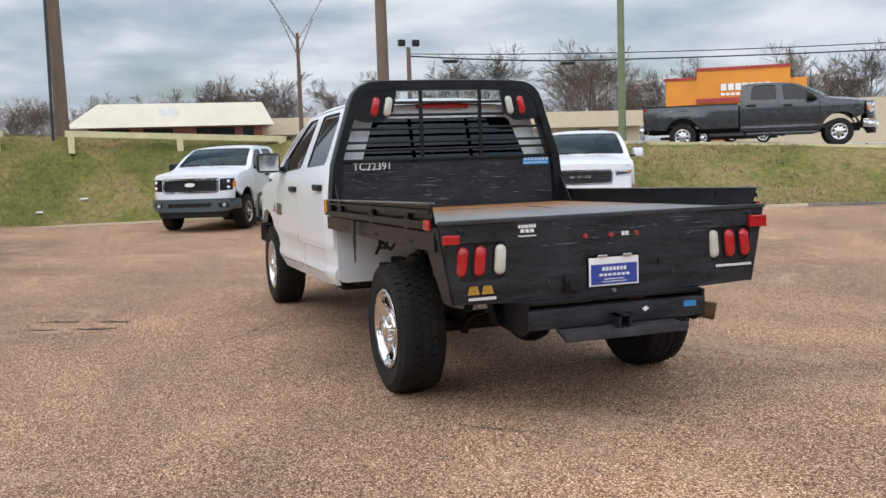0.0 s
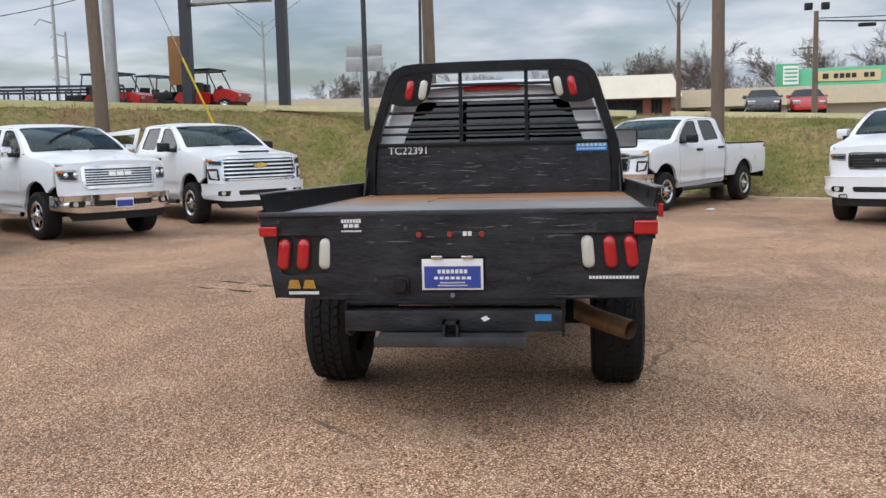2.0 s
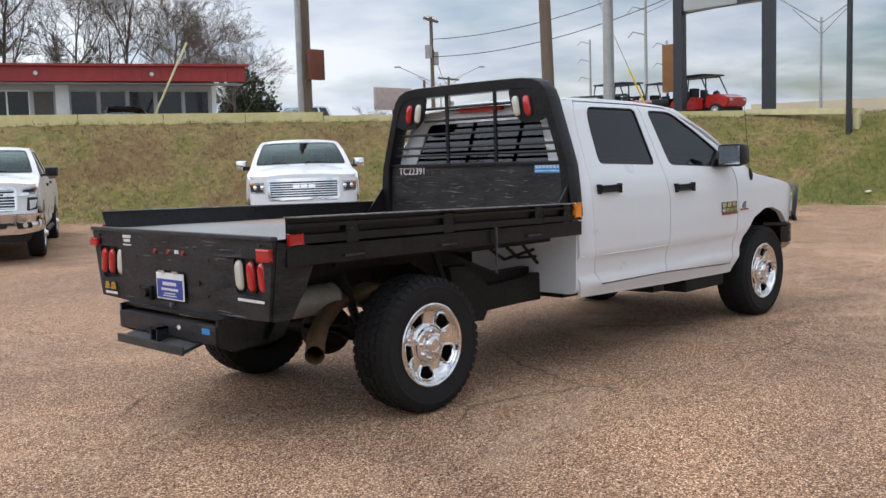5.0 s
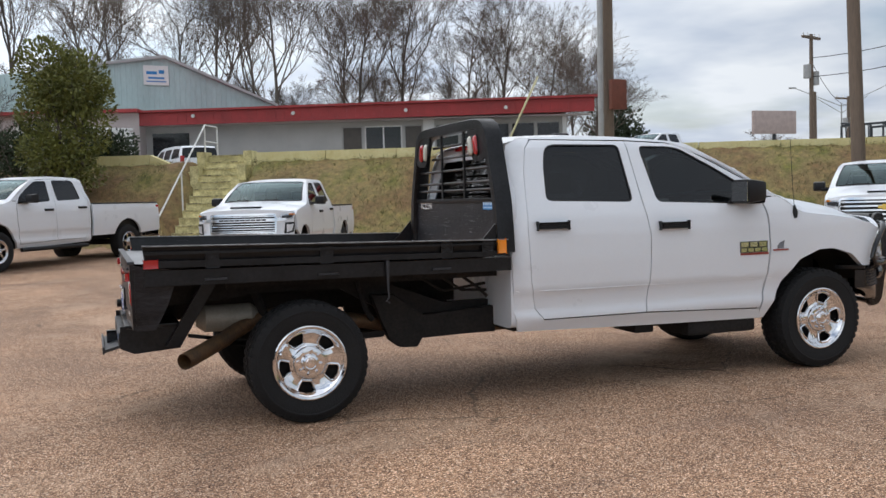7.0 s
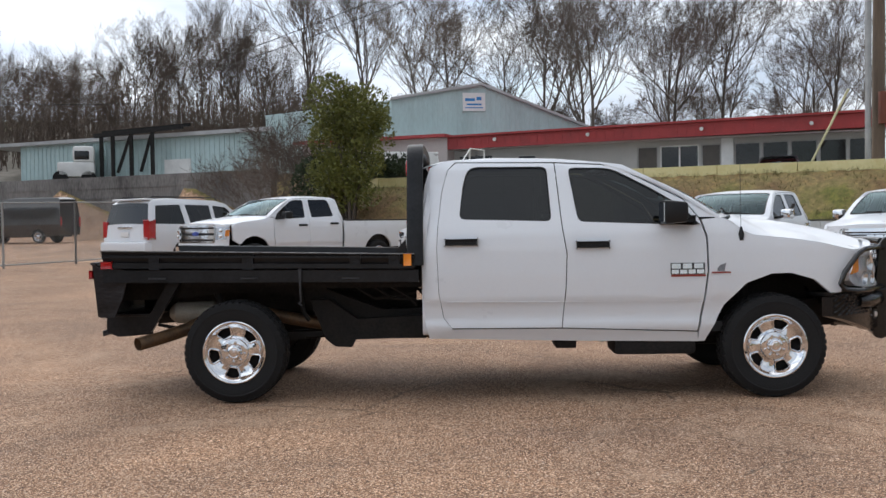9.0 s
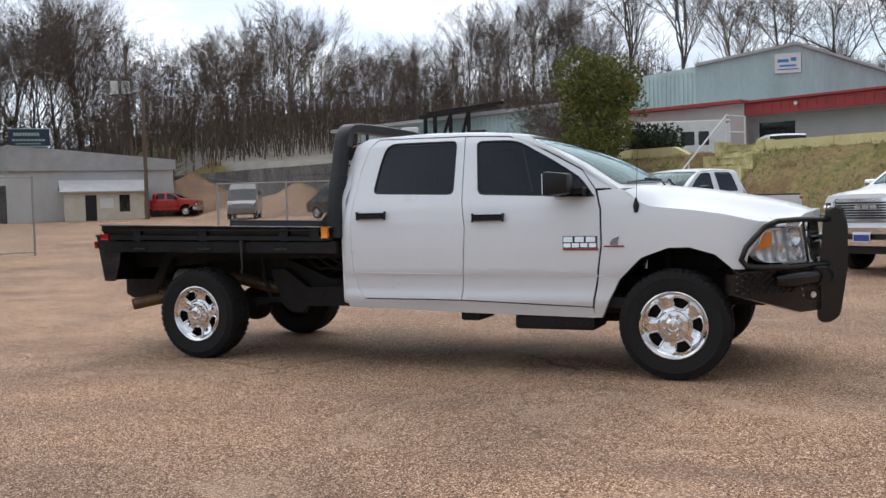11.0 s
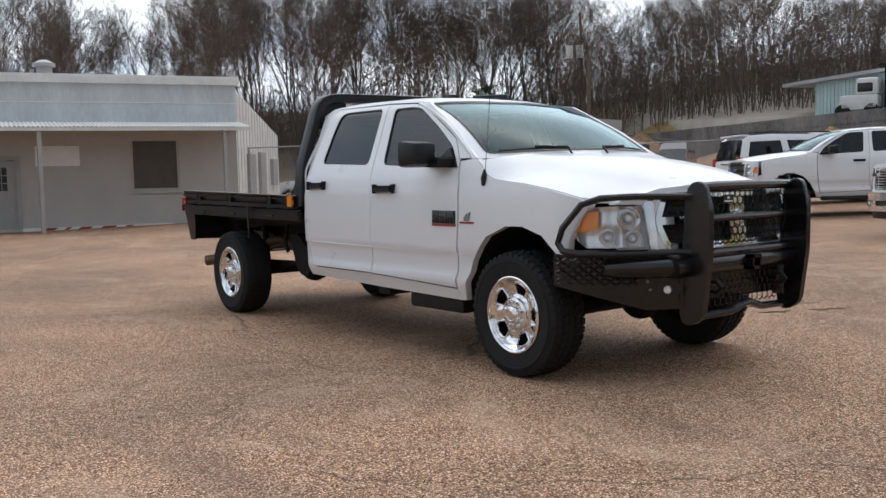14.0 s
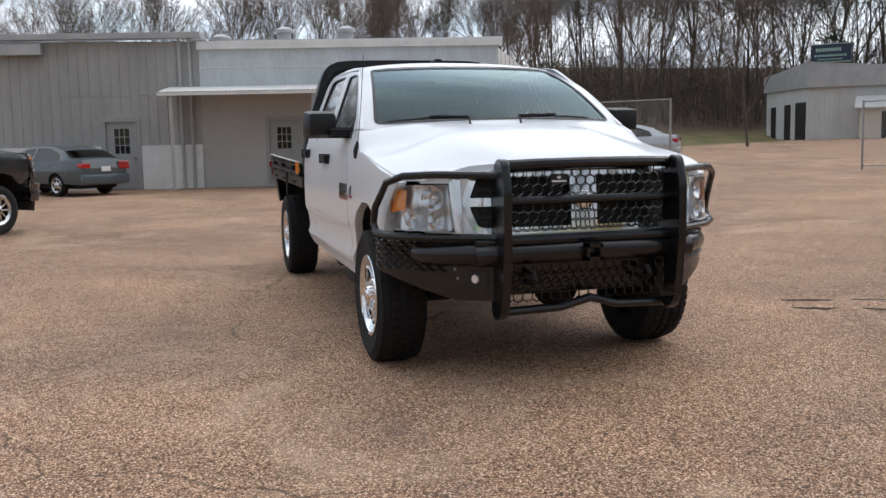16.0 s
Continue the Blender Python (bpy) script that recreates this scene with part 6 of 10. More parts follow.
def truck_nose(thing, S, K):
    """Grille, lamps and bumper. K: the sizes and finishes of this model's face."""
    fn = nose_fn(S)
    back = lambda s, z: Vector((-1, 0, 0))
    g, z0, z1 = K["grille"]
    hole = rounded([(-g, z0), (g, z0), (g + K.get("flare_out", 0.02), z1), (-g - K.get("flare_out", 0.02), z1)], 0.05, 3)
    fb = bm_new()
    edge = 1.02
    zt = K.get("top", 1.27)
    panel(fb, [(-edge, 0.72), (edge, 0.72), (edge, zt - 0.03), (0.6, zt + 0.02), (0, zt + 0.03), (-0.6, zt + 0.02), (-edge, zt - 0.03)], fn, [hole], (0.08, 0.09), 0.05, back)
    part("grille_surround", fb, S["paint"], thing)
    gb = bm_new()
    panel(gb, shrink(hole, -0.01), nose_fn(S, -0.05), (), (0.12, 0.12), 0.0)
    grille = part("grille", gb, MESHBLACK, thing)
    rb = bm_new()
    panel(rb, shrink(hole, -0.02), nose_fn(S, 0.010), [shrink(hole, K.get("ring", 0.03))], (0.08, 0.12), 0.04, back)
    part("grille_frame", rb, K.get("frame", CHROME), grille)
    for k in range(K["bars"]):
        z = z0 + (z1 - z0) * (k + 0.8) / (K["bars"] + 0.6)
        b = bm_new()
        h = K.get("bar_h", 0.018)
        panel(b, [(-g, z - h), (g, z - h), (g, z + h), (-g, z + h)], nose_fn(S, K.get("bar_out", -0.01)), (), (0.1, 0.1), 0.03, back)
        part("grille_bar", b, K.get("bar", CHROME), grille)
    if K.get("badge"):
        w, h, zc_, m_ = K["badge"]
        b = bm_new()
        if K.get("badge_shape") == "cross":
            for a, c in ((w, h * 0.55), (w * 0.5, h)):
                panel(b, [(-a, zc_ - c), (a, zc_ - c), (a * 1.0, zc_ + c), (-a, zc_ + c)], nose_fn(S, 0.016), (), (0.1, 0.1), 0.02, back)
        elif K.get("badge_shape") == "oval":
            panel(b, [(w * math.cos(2 * math.pi * k / 20), zc_ + h * math.sin(2 * math.pi * k / 20)) for k in range(20)], nose_fn(S, 0.016), (), (0.1, 0.1), 0.02, back)
        else:
            n = K.get("letters", 3)
            for k in range(n):
                a = -w + 2 * w * k / n
                panel(b, [(a + 0.008, zc_ - h), (a + 2 * w / n - 0.008, zc_ - h), (a + 2 * w / n - 0.008, zc_ + h), (a + 0.008, zc_ + h)], nose_fn(S, K.get("badge_out", 0.016)), (), (0.1, 0.1), 0.02, back)
        part("emblem", b, m_, grille)
    if K.get("band"):
        w, a, c = K["band"]
        part("grille_band", panel(bm_new(), rounded([(-w, a), (w, a), (w, c), (-w, c)], 0.015, 2), nose_fn(S, 0.026), (), (0.06, 0.06), 0.04, back), CHROME, grille)
    for side in (-1, 1):
        if K.get("lower_lamp"):
            part("lower_lamp", panel(bm_new(), rounded([(side * s, z) for s, z in K["lower_lamp"]], 0.015, 2), nose_fn(S, 0.008), (), (0.06, 0.06), 0.03, back), BOWL, thing)
        lamp = [(side * s, z) for s, z in K["lamp"]]
        hb = bm_new()
        panel(hb, rounded(lamp, 0.02, 2), nose_fn(S, 0.004), (), (0.06, 0.06), 0.02, back)
        hl = part("headlamp", hb, K.get("lamp_mat", ALLOY), thing)
        for inner_s, inner_z in K.get("bulbs", ()):
            p = nose_fn(S, 0.0)(side * inner_s, inner_z)
            b = bm_new()
            bmesh.ops.create_uvsphere(b, u_segments=12, v_segments=8, radius=0.045, matrix=Matrix.Translation(p))
            part("reflector", b, CHROME, hl)
        if K.get("inset"):
            part("lamp_inset", panel(bm_new(), shrink(rounded(lamp, 0.02, 2), 0.032), nose_fn(S, 0.009), (), (0.06, 0.06), 0.01, back), DARKSTEEL, hl)
        if K.get("vent"):
            vent = part("side_vent", panel(bm_new(), rounded([(side * s, z) for s, z in K["vent"]], 0.02, 2), nose_fn(S, 0.010), (), (0.06, 0.06), 0.03, back), MESHBLACK, thing)
            part("vent_lamp", panel(bm_new(), shrink(rounded([(side * s, z) for s, z in K["vent"]], 0.02, 2), 0.045), nose_fn(S, 0.016), (), (0.06, 0.06), 0.01, back), BOWL, vent)
        if K.get("hooks"):
            c = nose_fn(dict(S, lean=-0.05), K.get("bumper_out", 0.09))(side * 0.64, K["bumper_z"][0] + 0.03)
            part("tow_hook", tube(bm_new(), [c + Vector((0.01, a_, b_)) for a_, b_ in ((-0.07, 0), (-0.05, 0.028), (0.05, 0.028), (0.07, 0), (0.05, -0.028), (-0.05, -0.028), (-0.07, 0))], 0.012, 6), MESHBLACK, thing)
        ab = bm_new()
        a = K["amber"]
        panel(ab, [(side * s, z) for s, z in a], nose_fn(S, 0.010), (), (0.06, 0.06), 0.02, back)
        part("turn_signal", ab, AMBERLENS, hl)
        gl = bm_new()
        panel(gl, rounded(lamp, 0.02, 2), nose_fn(S, 0.016), (), (0.08, 0.08), 0.012, back)
        part("lens", gl, LAMPGLASS, hl)
    # bumper
    b0, b1 = K.get("bumper_z", (0.47, 0.76))
    edge = 1.12
    bfn = nose_fn(dict(S, lean=-0.05), K.get("bumper_out", 0.09))
    slot = rounded([(-0.46, b0 + 0.10), (0.46, b0 + 0.10), (0.48, b0 + 0.19), (-0.48, b0 + 0.19)], 0.02, 2)
    fogs = [rounded([(s * 0.62, b0 + 0.09), (s * 0.84, b0 + 0.10), (s * 0.84, b0 + 0.19), (s * 0.60, b0 + 0.19)], 0.02, 2) for s in (-1, 1)]
    bb = bm_new()
    panel(bb, rounded([(-edge, b0 + 0.05), (-0.7, b0), (0.7, b0), (edge, b0 + 0.05), (edge, b1 - 0.01), (0.6, b1), (-0.6, b1), (-edge, b1 - 0.01)], 0.03, 2), bfn, [slot, *fogs], (0.08, 0.06), 0.12, back)
    bump = part("front_bumper", bb, K.get("bumper", CHROME), thing)
    ib = bm_new()
    panel(ib, [(-1.0, b0 + 0.04), (1.0, b0 + 0.04), (1.0, b1 - 0.03), (-1.0, b1 - 0.03)], nose_fn(dict(S, lean=-0.05), K.get("bumper_out", 0.09) - 0.05), (), (0.1, 0.1), 0.0)
    part("bumper_intake", ib, MESHBLACK, bump)
    vb = bm_new()
    panel(vb, [(-0.86, b0 - 0.13), (0.86, b0 - 0.13), (0.98, b0 + 0.03), (-0.98, b0 + 0.03)], nose_fn(dict(S, lean=-0.05), 0.03), (), (0.1, 0.1), 0.03, back)
    part("air_dam", vb, PLASTIC, bump)
    for s in (-1, 1):
        fb = bm_new()
        p = bfn(s * 0.73, b0 + 0.145) - Vector((0.02, 0, 0))
        cyl(fb, p - Vector((0.03, 0, 0)), p, 0.04, 0.04, 14)
        part("fog_lamp", fb, CLEARLENS, bump)
    if K.get("plate"):
        pb = bm_new()
        p = bfn(0, b0 + 0.12)
        box(pb, p.x + 0.005, p.x + 0.012, -0.155, 0.155, b0 + 0.06, b0 + 0.22, 0.003)
        pl = part("licence_plate", pb, PAPERWHITE, bump)
        pb = bm_new()
        box(pb, p.x + 0.0135, p.x + 0.0145, -0.14, 0.14, b0 + 0.075, b0 + 0.18)
        part("plate_field", pb, PLATEBLUE, pl)


def truck_bed(thing, S, wb, tail=1.18, dually=False):
    paint = S["paint"]
    xr, xt = -2.83, -wb - tail
    zb, zt = 0.62, 1.345

    def width(x, z):
        w = lerp_table([(0.55, 0.96), (0.75, 0.99), (0.95, 1.0), (1.2, 0.99), (1.35, 0.965)], z)
        if dually:
            w += 0.17 * math.exp(-((x + wb) / 0.50) ** 4) * max(0.0, min(1.0, (1.18 - z) / 0.12))
        return w
    arch = [(-wb + 0.52 * math.cos(a), 0.46 + 0.52 * math.sin(a)) for a in np.linspace(0.35, math.pi - 0.35, 12)]
    for side in (-1, 1):
        sb = bm_new()
        outline = [(xr, zb), (xr, zt), (xt + 0.04, zt - 0.01), (xt, zt - 0.05), (xt, zb + 0.06), *[p for p in arch[::-1] if True]]
        outline = [(xr, zb), (xr, zt), (xt + 0.04, zt - 0.01), (xt, zt - 0.05), (xt, zb + 0.04), (arch[-1][0] - 0.02, zb), *arch[::-1], (arch[0][0] + 0.02, zb)]
        panel(sb, outline, lambda x, z: Vector((x, side * width(x, z), z)), (), (0.14, 0.08), 0.05, lambda x, z: Vector((0, -side, 0)))
        part("bed_side", sb, paint, thing)
        lb = bm_new()
        prev = None
        for x, z in arch:
            a, b = lb.verts.new((x, side * 0.96, z + 0.01)), lb.verts.new((x, side * 0.5, z + 0.01))
            if prev:
                lb.faces.new((prev[0], a, b, prev[1]))
            prev = (a, b)
        part("wheel_arch_liner", lb, CHASSIS, thing)
        rb = bm_new()
        box(rb, xt + 0.03, xr - 0.02, side * 0.90, side * 0.975, zt - 0.015, zt + 0.02, 0.01)
        part("bed_rail", rb, PLASTIC, thing)
        tb = bm_new()
        box(tb, xt - 0.03, xt + 0.10, side * 0.86, side * 0.985, 0.93, 1.29, 0.02)
        part("tail_lamp", tb, REDLENS, thing)
        kb = bm_new()
        tube(kb, [(-2.6, side * 0.98, 0.42), (-0.62, side * 0.98, 0.42)], 0.045, 10)
        part("side_step", kb, S.get("step", PLASTIC), thing)
    tb = bm_new()
    box(tb, xt - 0.02, xt + 0.05, -0.86, 0.86, 0.72, zt, 0.02)
    part("tailgate", tb, paint, thing)
    tb = bm_new()
    box(tb, xt, xr, -0.90, 0.90, 0.74, 0.80)
    box(tb, xr - 0.05, xr, -0.90, 0.90, 0.74, zt)
    for side in (-1, 1):
        box(tb, xt, xr, side * 0.86, side * 0.90, 0.74, zt - 0.02)
    part("bed_liner", tb, PLASTIC, thing)
    tb = bm_new()
    box(tb, xt - 0.14, xt, -0.96, 0.96, 0.50, 0.70, 0.03)
    part("rear_bumper", tb, S.get("rear_bumper", CHROME), thing)
    cb = bm_new()
    for side in (-1, 1):
        box(cb, xt + 0.1, 0.7, side * 0.40, side * 0.50, 0.50, 0.66)
    box(cb, -2.7, 0.6, -0.45, 0.45, 0.42, 0.62)
    cyl(cb, (-wb, -0.7, 0.42), (-wb, 0.7, 0.42), 0.07, 0.07, 10)
    cyl(cb, (0, -0.7, 0.42), (0, 0.7, 0.42), 0.06, 0.06, 10)
    part("chassis_frame", cb, CHASSIS, thing)
    if S.get("cap"):
        kb = bm_new()
        for side in (-1, 1):
            panel(kb, [(xr - 0.02, zt + 0.02), (xt + 0.05, zt + 0.02), (xt + 0.18, 1.84), (xr - 0.02, 1.90)], lambda x, z: Vector((x, side * (0.96 - 0.28 * max(0, z - 1.37)), z)),
                  [rounded([(xr - 0.2, 1.48), (xt + 0.3, 1.48), (xt + 0.38, 1.76), (xr - 0.2, 1.78)], 0.04, 3)], (0.3, 0.1), 0.02, lambda x, z: Vector((0, -side, 0)))
        panel(kb, [(xr - 0.02, -0.82), (xt + 0.16, -0.82), (xt + 0.16, 0.82), (xr - 0.02, 0.82)], lambda x, y: Vector((x, y, 1.93 - 0.06 * abs(y / 0.82) ** 2.5 - 0.06 * max(0, (xr - x) / 2.2))), (), (0.3, 0.2), 0.0)
        cap = part("bed_cap", kb, paint, thing, "white fibreglass bed cap")
        kb = bm_new()
        for side in (-1, 1):
            panel(kb, [(xr - 0.18, 1.47), (xt + 0.28, 1.47), (xt + 0.36, 1.77), (xr - 0.18, 1.79)], lambda x, z: Vector((x, side * (0.945 - 0.28 * max(0, z - 1.37)), z)), (), (0.3, 0.1), 0.0)
        part("cap_window", kb, DARKTINT, cap)


RAM_FACE = dict(grille=(0.60, 0.86, 1.21), flare_out=0.02, bars=8, bar_h=0.008, bar_out=-0.012, ring=0.035, badge=(0.20, 0.030, 1.09, CHROME), letters=3, top=1.25,
                inset=True, lamp=[(0.67, 0.97), (0.98, 0.99), (1.03, 1.16), (0.69, 1.17)], amber=[(0.90, 1.115), (1.02, 1.12), (1.02, 1.15), (0.90, 1.15)], bulbs=[(0.72, 1.08), (0.86, 1.08)], plate=True)
RAM_LIGHT = dict(RAM_FACE, hooks=True, lamp=[(0.64, 1.05), (0.98, 1.07), (1.03, 1.16), (0.64, 1.17)], bulbs=[], grille=(0.57, 0.93, 1.17), bars=4, bar=DARKSTEEL, frame=CHROME, bumper=WHITE, bumper_z=(0.45, 0.80), plate=False, ring=0.014, badge=(0.20, 0.028, 1.06, CHROME))
CHEV_HD = dict(grille=(0.74, 0.84, 1.25), bars=5, bar_h=0.014, ring=0.02, inset=True, vent=[(0.80, 0.84), (1.0, 0.86), (1.03, 1.06), (0.82, 1.06)], badge=(0.13, 0.05, 1.10, GOLD), badge_shape="cross", top=1.29,
               lamp=[(0.72, 1.10), (1.0, 1.12), (1.05, 1.24), (0.74, 1.22)], amber=[(0.92, 1.20), (1.06, 1.20), (1.06, 1.23), (0.92, 1.23)], bumper=WHITE, bulbs=[], bumper_z=(0.46, 0.80), flare_out=0.0)
CHEV_BLACK = dict(CHEV_HD, bars=7, bar=CHROME, bar_h=0.008, bar_out=-0.005, badge=(0.46, 0.016, 1.115, MESHBLACK), badge_out=0.034, band=(0.84, 1.085, 1.145), badge_shape="letters", letters=9, bumper=CHROME, ring=0.02,
                  grille=(0.64, 0.86, 1.22), lower_lamp=[(0.72, 0.90), (0.90, 0.88), (0.92, 1.06), (0.80, 1.07)])
CHEV_LIGHT = dict(CHEV_HD, grille=(0.66, 0.86, 1.20), bars=3, bar_h=0.022, badge=(0.10, 0.035, 1.08, MESHBLACK), bumper=CHROME, lamp=[(0.66, 1.09), (1.0, 1.10), (1.06, 1.20), (0.68, 1.18)], top=1.26)
FORD_SD = dict(grille=(0.70, 0.86, 1.24), bars=2, bar_h=0.045, ring=0.03, badge=(0.12, 0.05, 1.06, PLATEBLUE), badge_shape="oval", top=1.28,
               lamp=[(0.74, 0.92), (0.98, 0.93), (1.04, 1.22), (0.76, 1.22)], amber=[(0.95, 1.00), (1.03, 1.00), (1.05, 1.14), (0.97, 1.14)], bulbs=[(0.86, 1.00), (0.86, 1.13)])
FORD_LIGHT = dict(FORD_SD, grille=(0.62, 0.90, 1.20), bars=4, bar=PLASTIC, bar_h=0.010, bumper=SLATE, badge=(0.11, 0.045, 1.07, PAPERWHITE), lamp=[(0.66, 0.93), (0.96, 0.94), (1.02, 1.20), (0.68, 1.20)], lamp_mat=PLASTIC)


def pickup(name, label, x, y, heading, S, K, wb=3.8, R=0.41, rim=0.235, style="alloy", scale=1.0, dually=False, sticker=False):
    thing = tagged(empty(name, pose(x, y, ground_z(x, y), 0, 0, heading) @ Matrix.Diagonal((scale, scale, scale, 1))), label, "truck", group="parked pickups")
    truck_cab(thing, S)
    truck_nose(thing, S, K)
    truck_bed(thing, S, wb, dually=dually)
    for side in (-1, 1):
        wheel(thing, 0.0, side, R=R, rim=rim, w=0.27, style=style, blocks=0, turn=15 * side)
        wheel(thing, -wb, side, R=R, rim=rim, w=0.27, style=style, blocks=0, turn=40, track=0.98 if dually else 0.865)
    if sticker:
        b = bm_new()
        box(b, -0.86, -0.84, 0.42, 0.50, 1.74, 1.80, m=None)
        ob = part("window_sticker", b, YELLOWNOTE, thing)
    return thing


pickup("pickup_truck", "white half-ton pickup with black grille and bumper", 10.52, -5.99, 151, common(step=PLASTIC, mirror=WHITE), RAM_LIGHT, wb=3.67, style="chrome", scale=0.98)
pickup("pickup_truck", "white light-duty pickup with chrome bumper and bars", 14.05, -1.75, 146, common(n=4.0), CHEV_LIGHT, wb=3.75, style="twelve", scale=0.97)
pickup("pickup_truck", "white pickup with dark mesh grille and grey bumper", 16.57, 0.43, 153, common(flare=None), FORD_LIGHT, wb=3.69, style="twelve", scale=0.98)
pickup("pickup_truck", "white heavy-duty pickup with gold emblem on chrome grille", 11.9, 5.8, 226, common(n=4.2, scoop=True, cap=True), CHEV_HD, wb=4.0, style="twelve", scale=0.985)
pickup("pickup_truck", "white heavy-duty pickup with barred chrome grille", 8.9, 7.2, 233.5, common(handle=CHROME, mirror=CHROME, step=CHROME), RAM_FACE, wb=3.8, style="chrome", scale=0.955)
pickup("pickup_truck", "white heavy-duty pickup with chrome bumper and dealer plate", 6.3, 8.6, 234.5, common(handle=CHROME, mirror=CHROME), RAM_FACE, wb=3.8, style="chrome", scale=0.955)
pickup("pickup_truck", "white heavy-duty pickup with chrome-barred grille and bumper", 1.62, 10.85, 244, common(n=4.2, scoop=True), CHEV_BLACK, wb=4.0, style="chrome", scale=0.925)
pickup("pickup_truck", "white super-duty pickup with chrome barred grille", -3.9, 14.5, 230, common(n=4.2), FORD_SD, wb=4.05, R=0.42, rim=0.235, style="alloy", scale=1.01)
pickup("dually_pickup_truck", "charcoal dually pickup parked behind the yellow rail", 17.9, -18.8, 231.7, common(paint=DARKGREY, n=4.2, step=DARKGREY), dict(FORD_SD), wb=4.47, style="steel", rim=0.225, scale=1.02, dually=True)
pickup("pickup_truck", "black pickup parked at the edge of the lot", -7.0, -5.6, 143, common(paint=BLACKCAR, n=4.2), dict(CHEV_BLACK, bumper=BLACKCAR, frame=MESHBLACK), style="twelve")
pickup("pickup_truck", "red pickup parked in the fenced yard", -44.5, 55.5, 20, common(paint=REDCAR, n=4.0), CHEV_LIGHT, style="chrome")

# ---- buildings, walls and fences ----
CORR_GREY = mat("grey_painted_sheet_metal", (0.36, 0.355, 0.34), 0.6, var=0.14, scale=1.2, fine=14, bump=0.05, stretch=(1, 1, 0.25))
PALE_BLUE = mat("pale_blue_fascia_metal", (0.50, 0.54, 0.56), 0.55, var=0.12, scale=1.5, fine=12, stretch=(1, 1, 0.3))
STUCCO = mat("grey_rendered_wall", (0.44, 0.43, 0.41), 0.85, var=0.08, scale=1.0, fine=40, bump=0.1)
WHITEPAINT = mat("weathered_white_paint", (0.70, 0.70, 0.68), 0.6, var=0.12, scale=1.6, fine=20)
DOORGREY = mat("grey_door_paint", (0.33, 0.335, 0.33), 0.5, var=0.08)
DARKWINDOW = mat("dark_window_pane", (0.012, 0.014, 0.016), 0.06, var=0.1)
BROWNWINDOW = mat("dusty_brown_window", (0.075, 0.062, 0.05), 0.35, var=0.2)
AGED_CONCRETE = mat("stained_dark_concrete", (0.10, 0.096, 0.092), 0.9, var=0.45, scale=0.5, fine=9, bump=0.2, alt=(0.26, 0.25, 0.24), stretch=(1, 1, 0.35))
YELLOW = mat("faded_yellow_masonry_paint", (0.72, 0.62, 0.27), 0.75, var=0.18, scale=2.2, fine=20, bump=0.1, alt=(0.72, 0.66, 0.36))
YELLOWRAIL = mat("cream_rail_paint", (0.62, 0.57, 0.33), 0.6, var=0.15, scale=3)
REDFASCIA = mat("red_painted_fascia", (0.33, 0.035, 0.035), 0.55, var=0.2, scale=1.2, fine=16)
PINKWALL = mat("faded_pinkish_wall", (0.50, 0.44, 0.42), 0.75, var=0.1, scale=1.0, fine=15)
BEIGE = mat("beige_building_panels", (0.55, 0.46, 0.33), 0.75, var=0.08, scale=0.6)
CREAMROOF = mat("cream_mansard_roof", (0.62, 0.57, 0.46), 0.7, var=0.08, scale=0.8, fine=8)
BRICKWALL = mat("red_brown_brick_wall", (0.24, 0.085, 0.06), 0.85, var=0.25, scale=3)
GREENROOF = mat("green_metal_roof", (0.08, 0.36, 0.19), 0.5, var=0.12, scale=0.8)
ORANGE = mat("orange_rendered_wall", (0.66, 0.25, 0.03), 0.7, var=0.1, scale=0.6)
AQUA = mat("pale_aqua_sheet_metal", (0.44, 0.56, 0.56), 0.6, var=0.14, scale=0.8, fine=12, stretch=(1, 1, 0.25))
ROOFTIN = mat("galvanised_roof_sheet", (0.42, 0.42, 0.42), 0.5, metal=0.3, var=0.15, scale=1.2)
GALV = mat("galvanised_steel", (0.36, 0.36, 0.35), 0.5, metal=0.5, var=0.15, scale=4)
WOODPOLE = mat("weathered_pole_wood", (0.155, 0.115, 0.085), 0.9, var=0.25, scale=3, fine=30, bump=0.15, stretch=(1, 1, 0.15))
DARKPOLE = mat("dark_steel_pole", (0.025, 0.03, 0.035), 0.5, var=0.2)
CREAMWALL = mat("cream_board_wall", (0.62, 0.58, 0.49), 0.75, var=0.1, scale=2)
TAN_SIGN = mat("tan_sign_board", (0.55, 0.45, 0.26), 0.6, var=0.06)
NAVY_SIGN = mat("navy_sign_board", (0.02, 0.035, 0.07), 0.45, var=0.15)
WIRE = mat("black_cable", (0.02, 0.02, 0.02), 0.6)


def wall_frame(ax, ay, bx, by):
    """A frame on a wall line: along it, outwards to its right hand side, and its length."""
    d = Vector((bx - ax, by - ay))
    L = d.length
    d /= L
    n = Vector((d.y, -d.x))

    def at(u, v, z):
        return Vector((ax + d.x * u + n.x * v, ay + d.y * u + n.y * v, z))
    return at, L


def slab(bm, at, u0, u1, v0, v1, z0, z1):
    vs = [bm.verts.new(at(u, v, z)) for z in (z0, z1) for u, v in ((u0, v0), (u1, v0), (u1, v1), (u0, v1))]
    for q in ((0, 1, 2, 3), (4, 5, 6, 7), (0, 1, 5, 4), (1, 2, 6, 5), (2, 3, 7, 6), (3, 0, 4, 7)):
        bm.faces.new([vs[i] for i in q])
    return bm


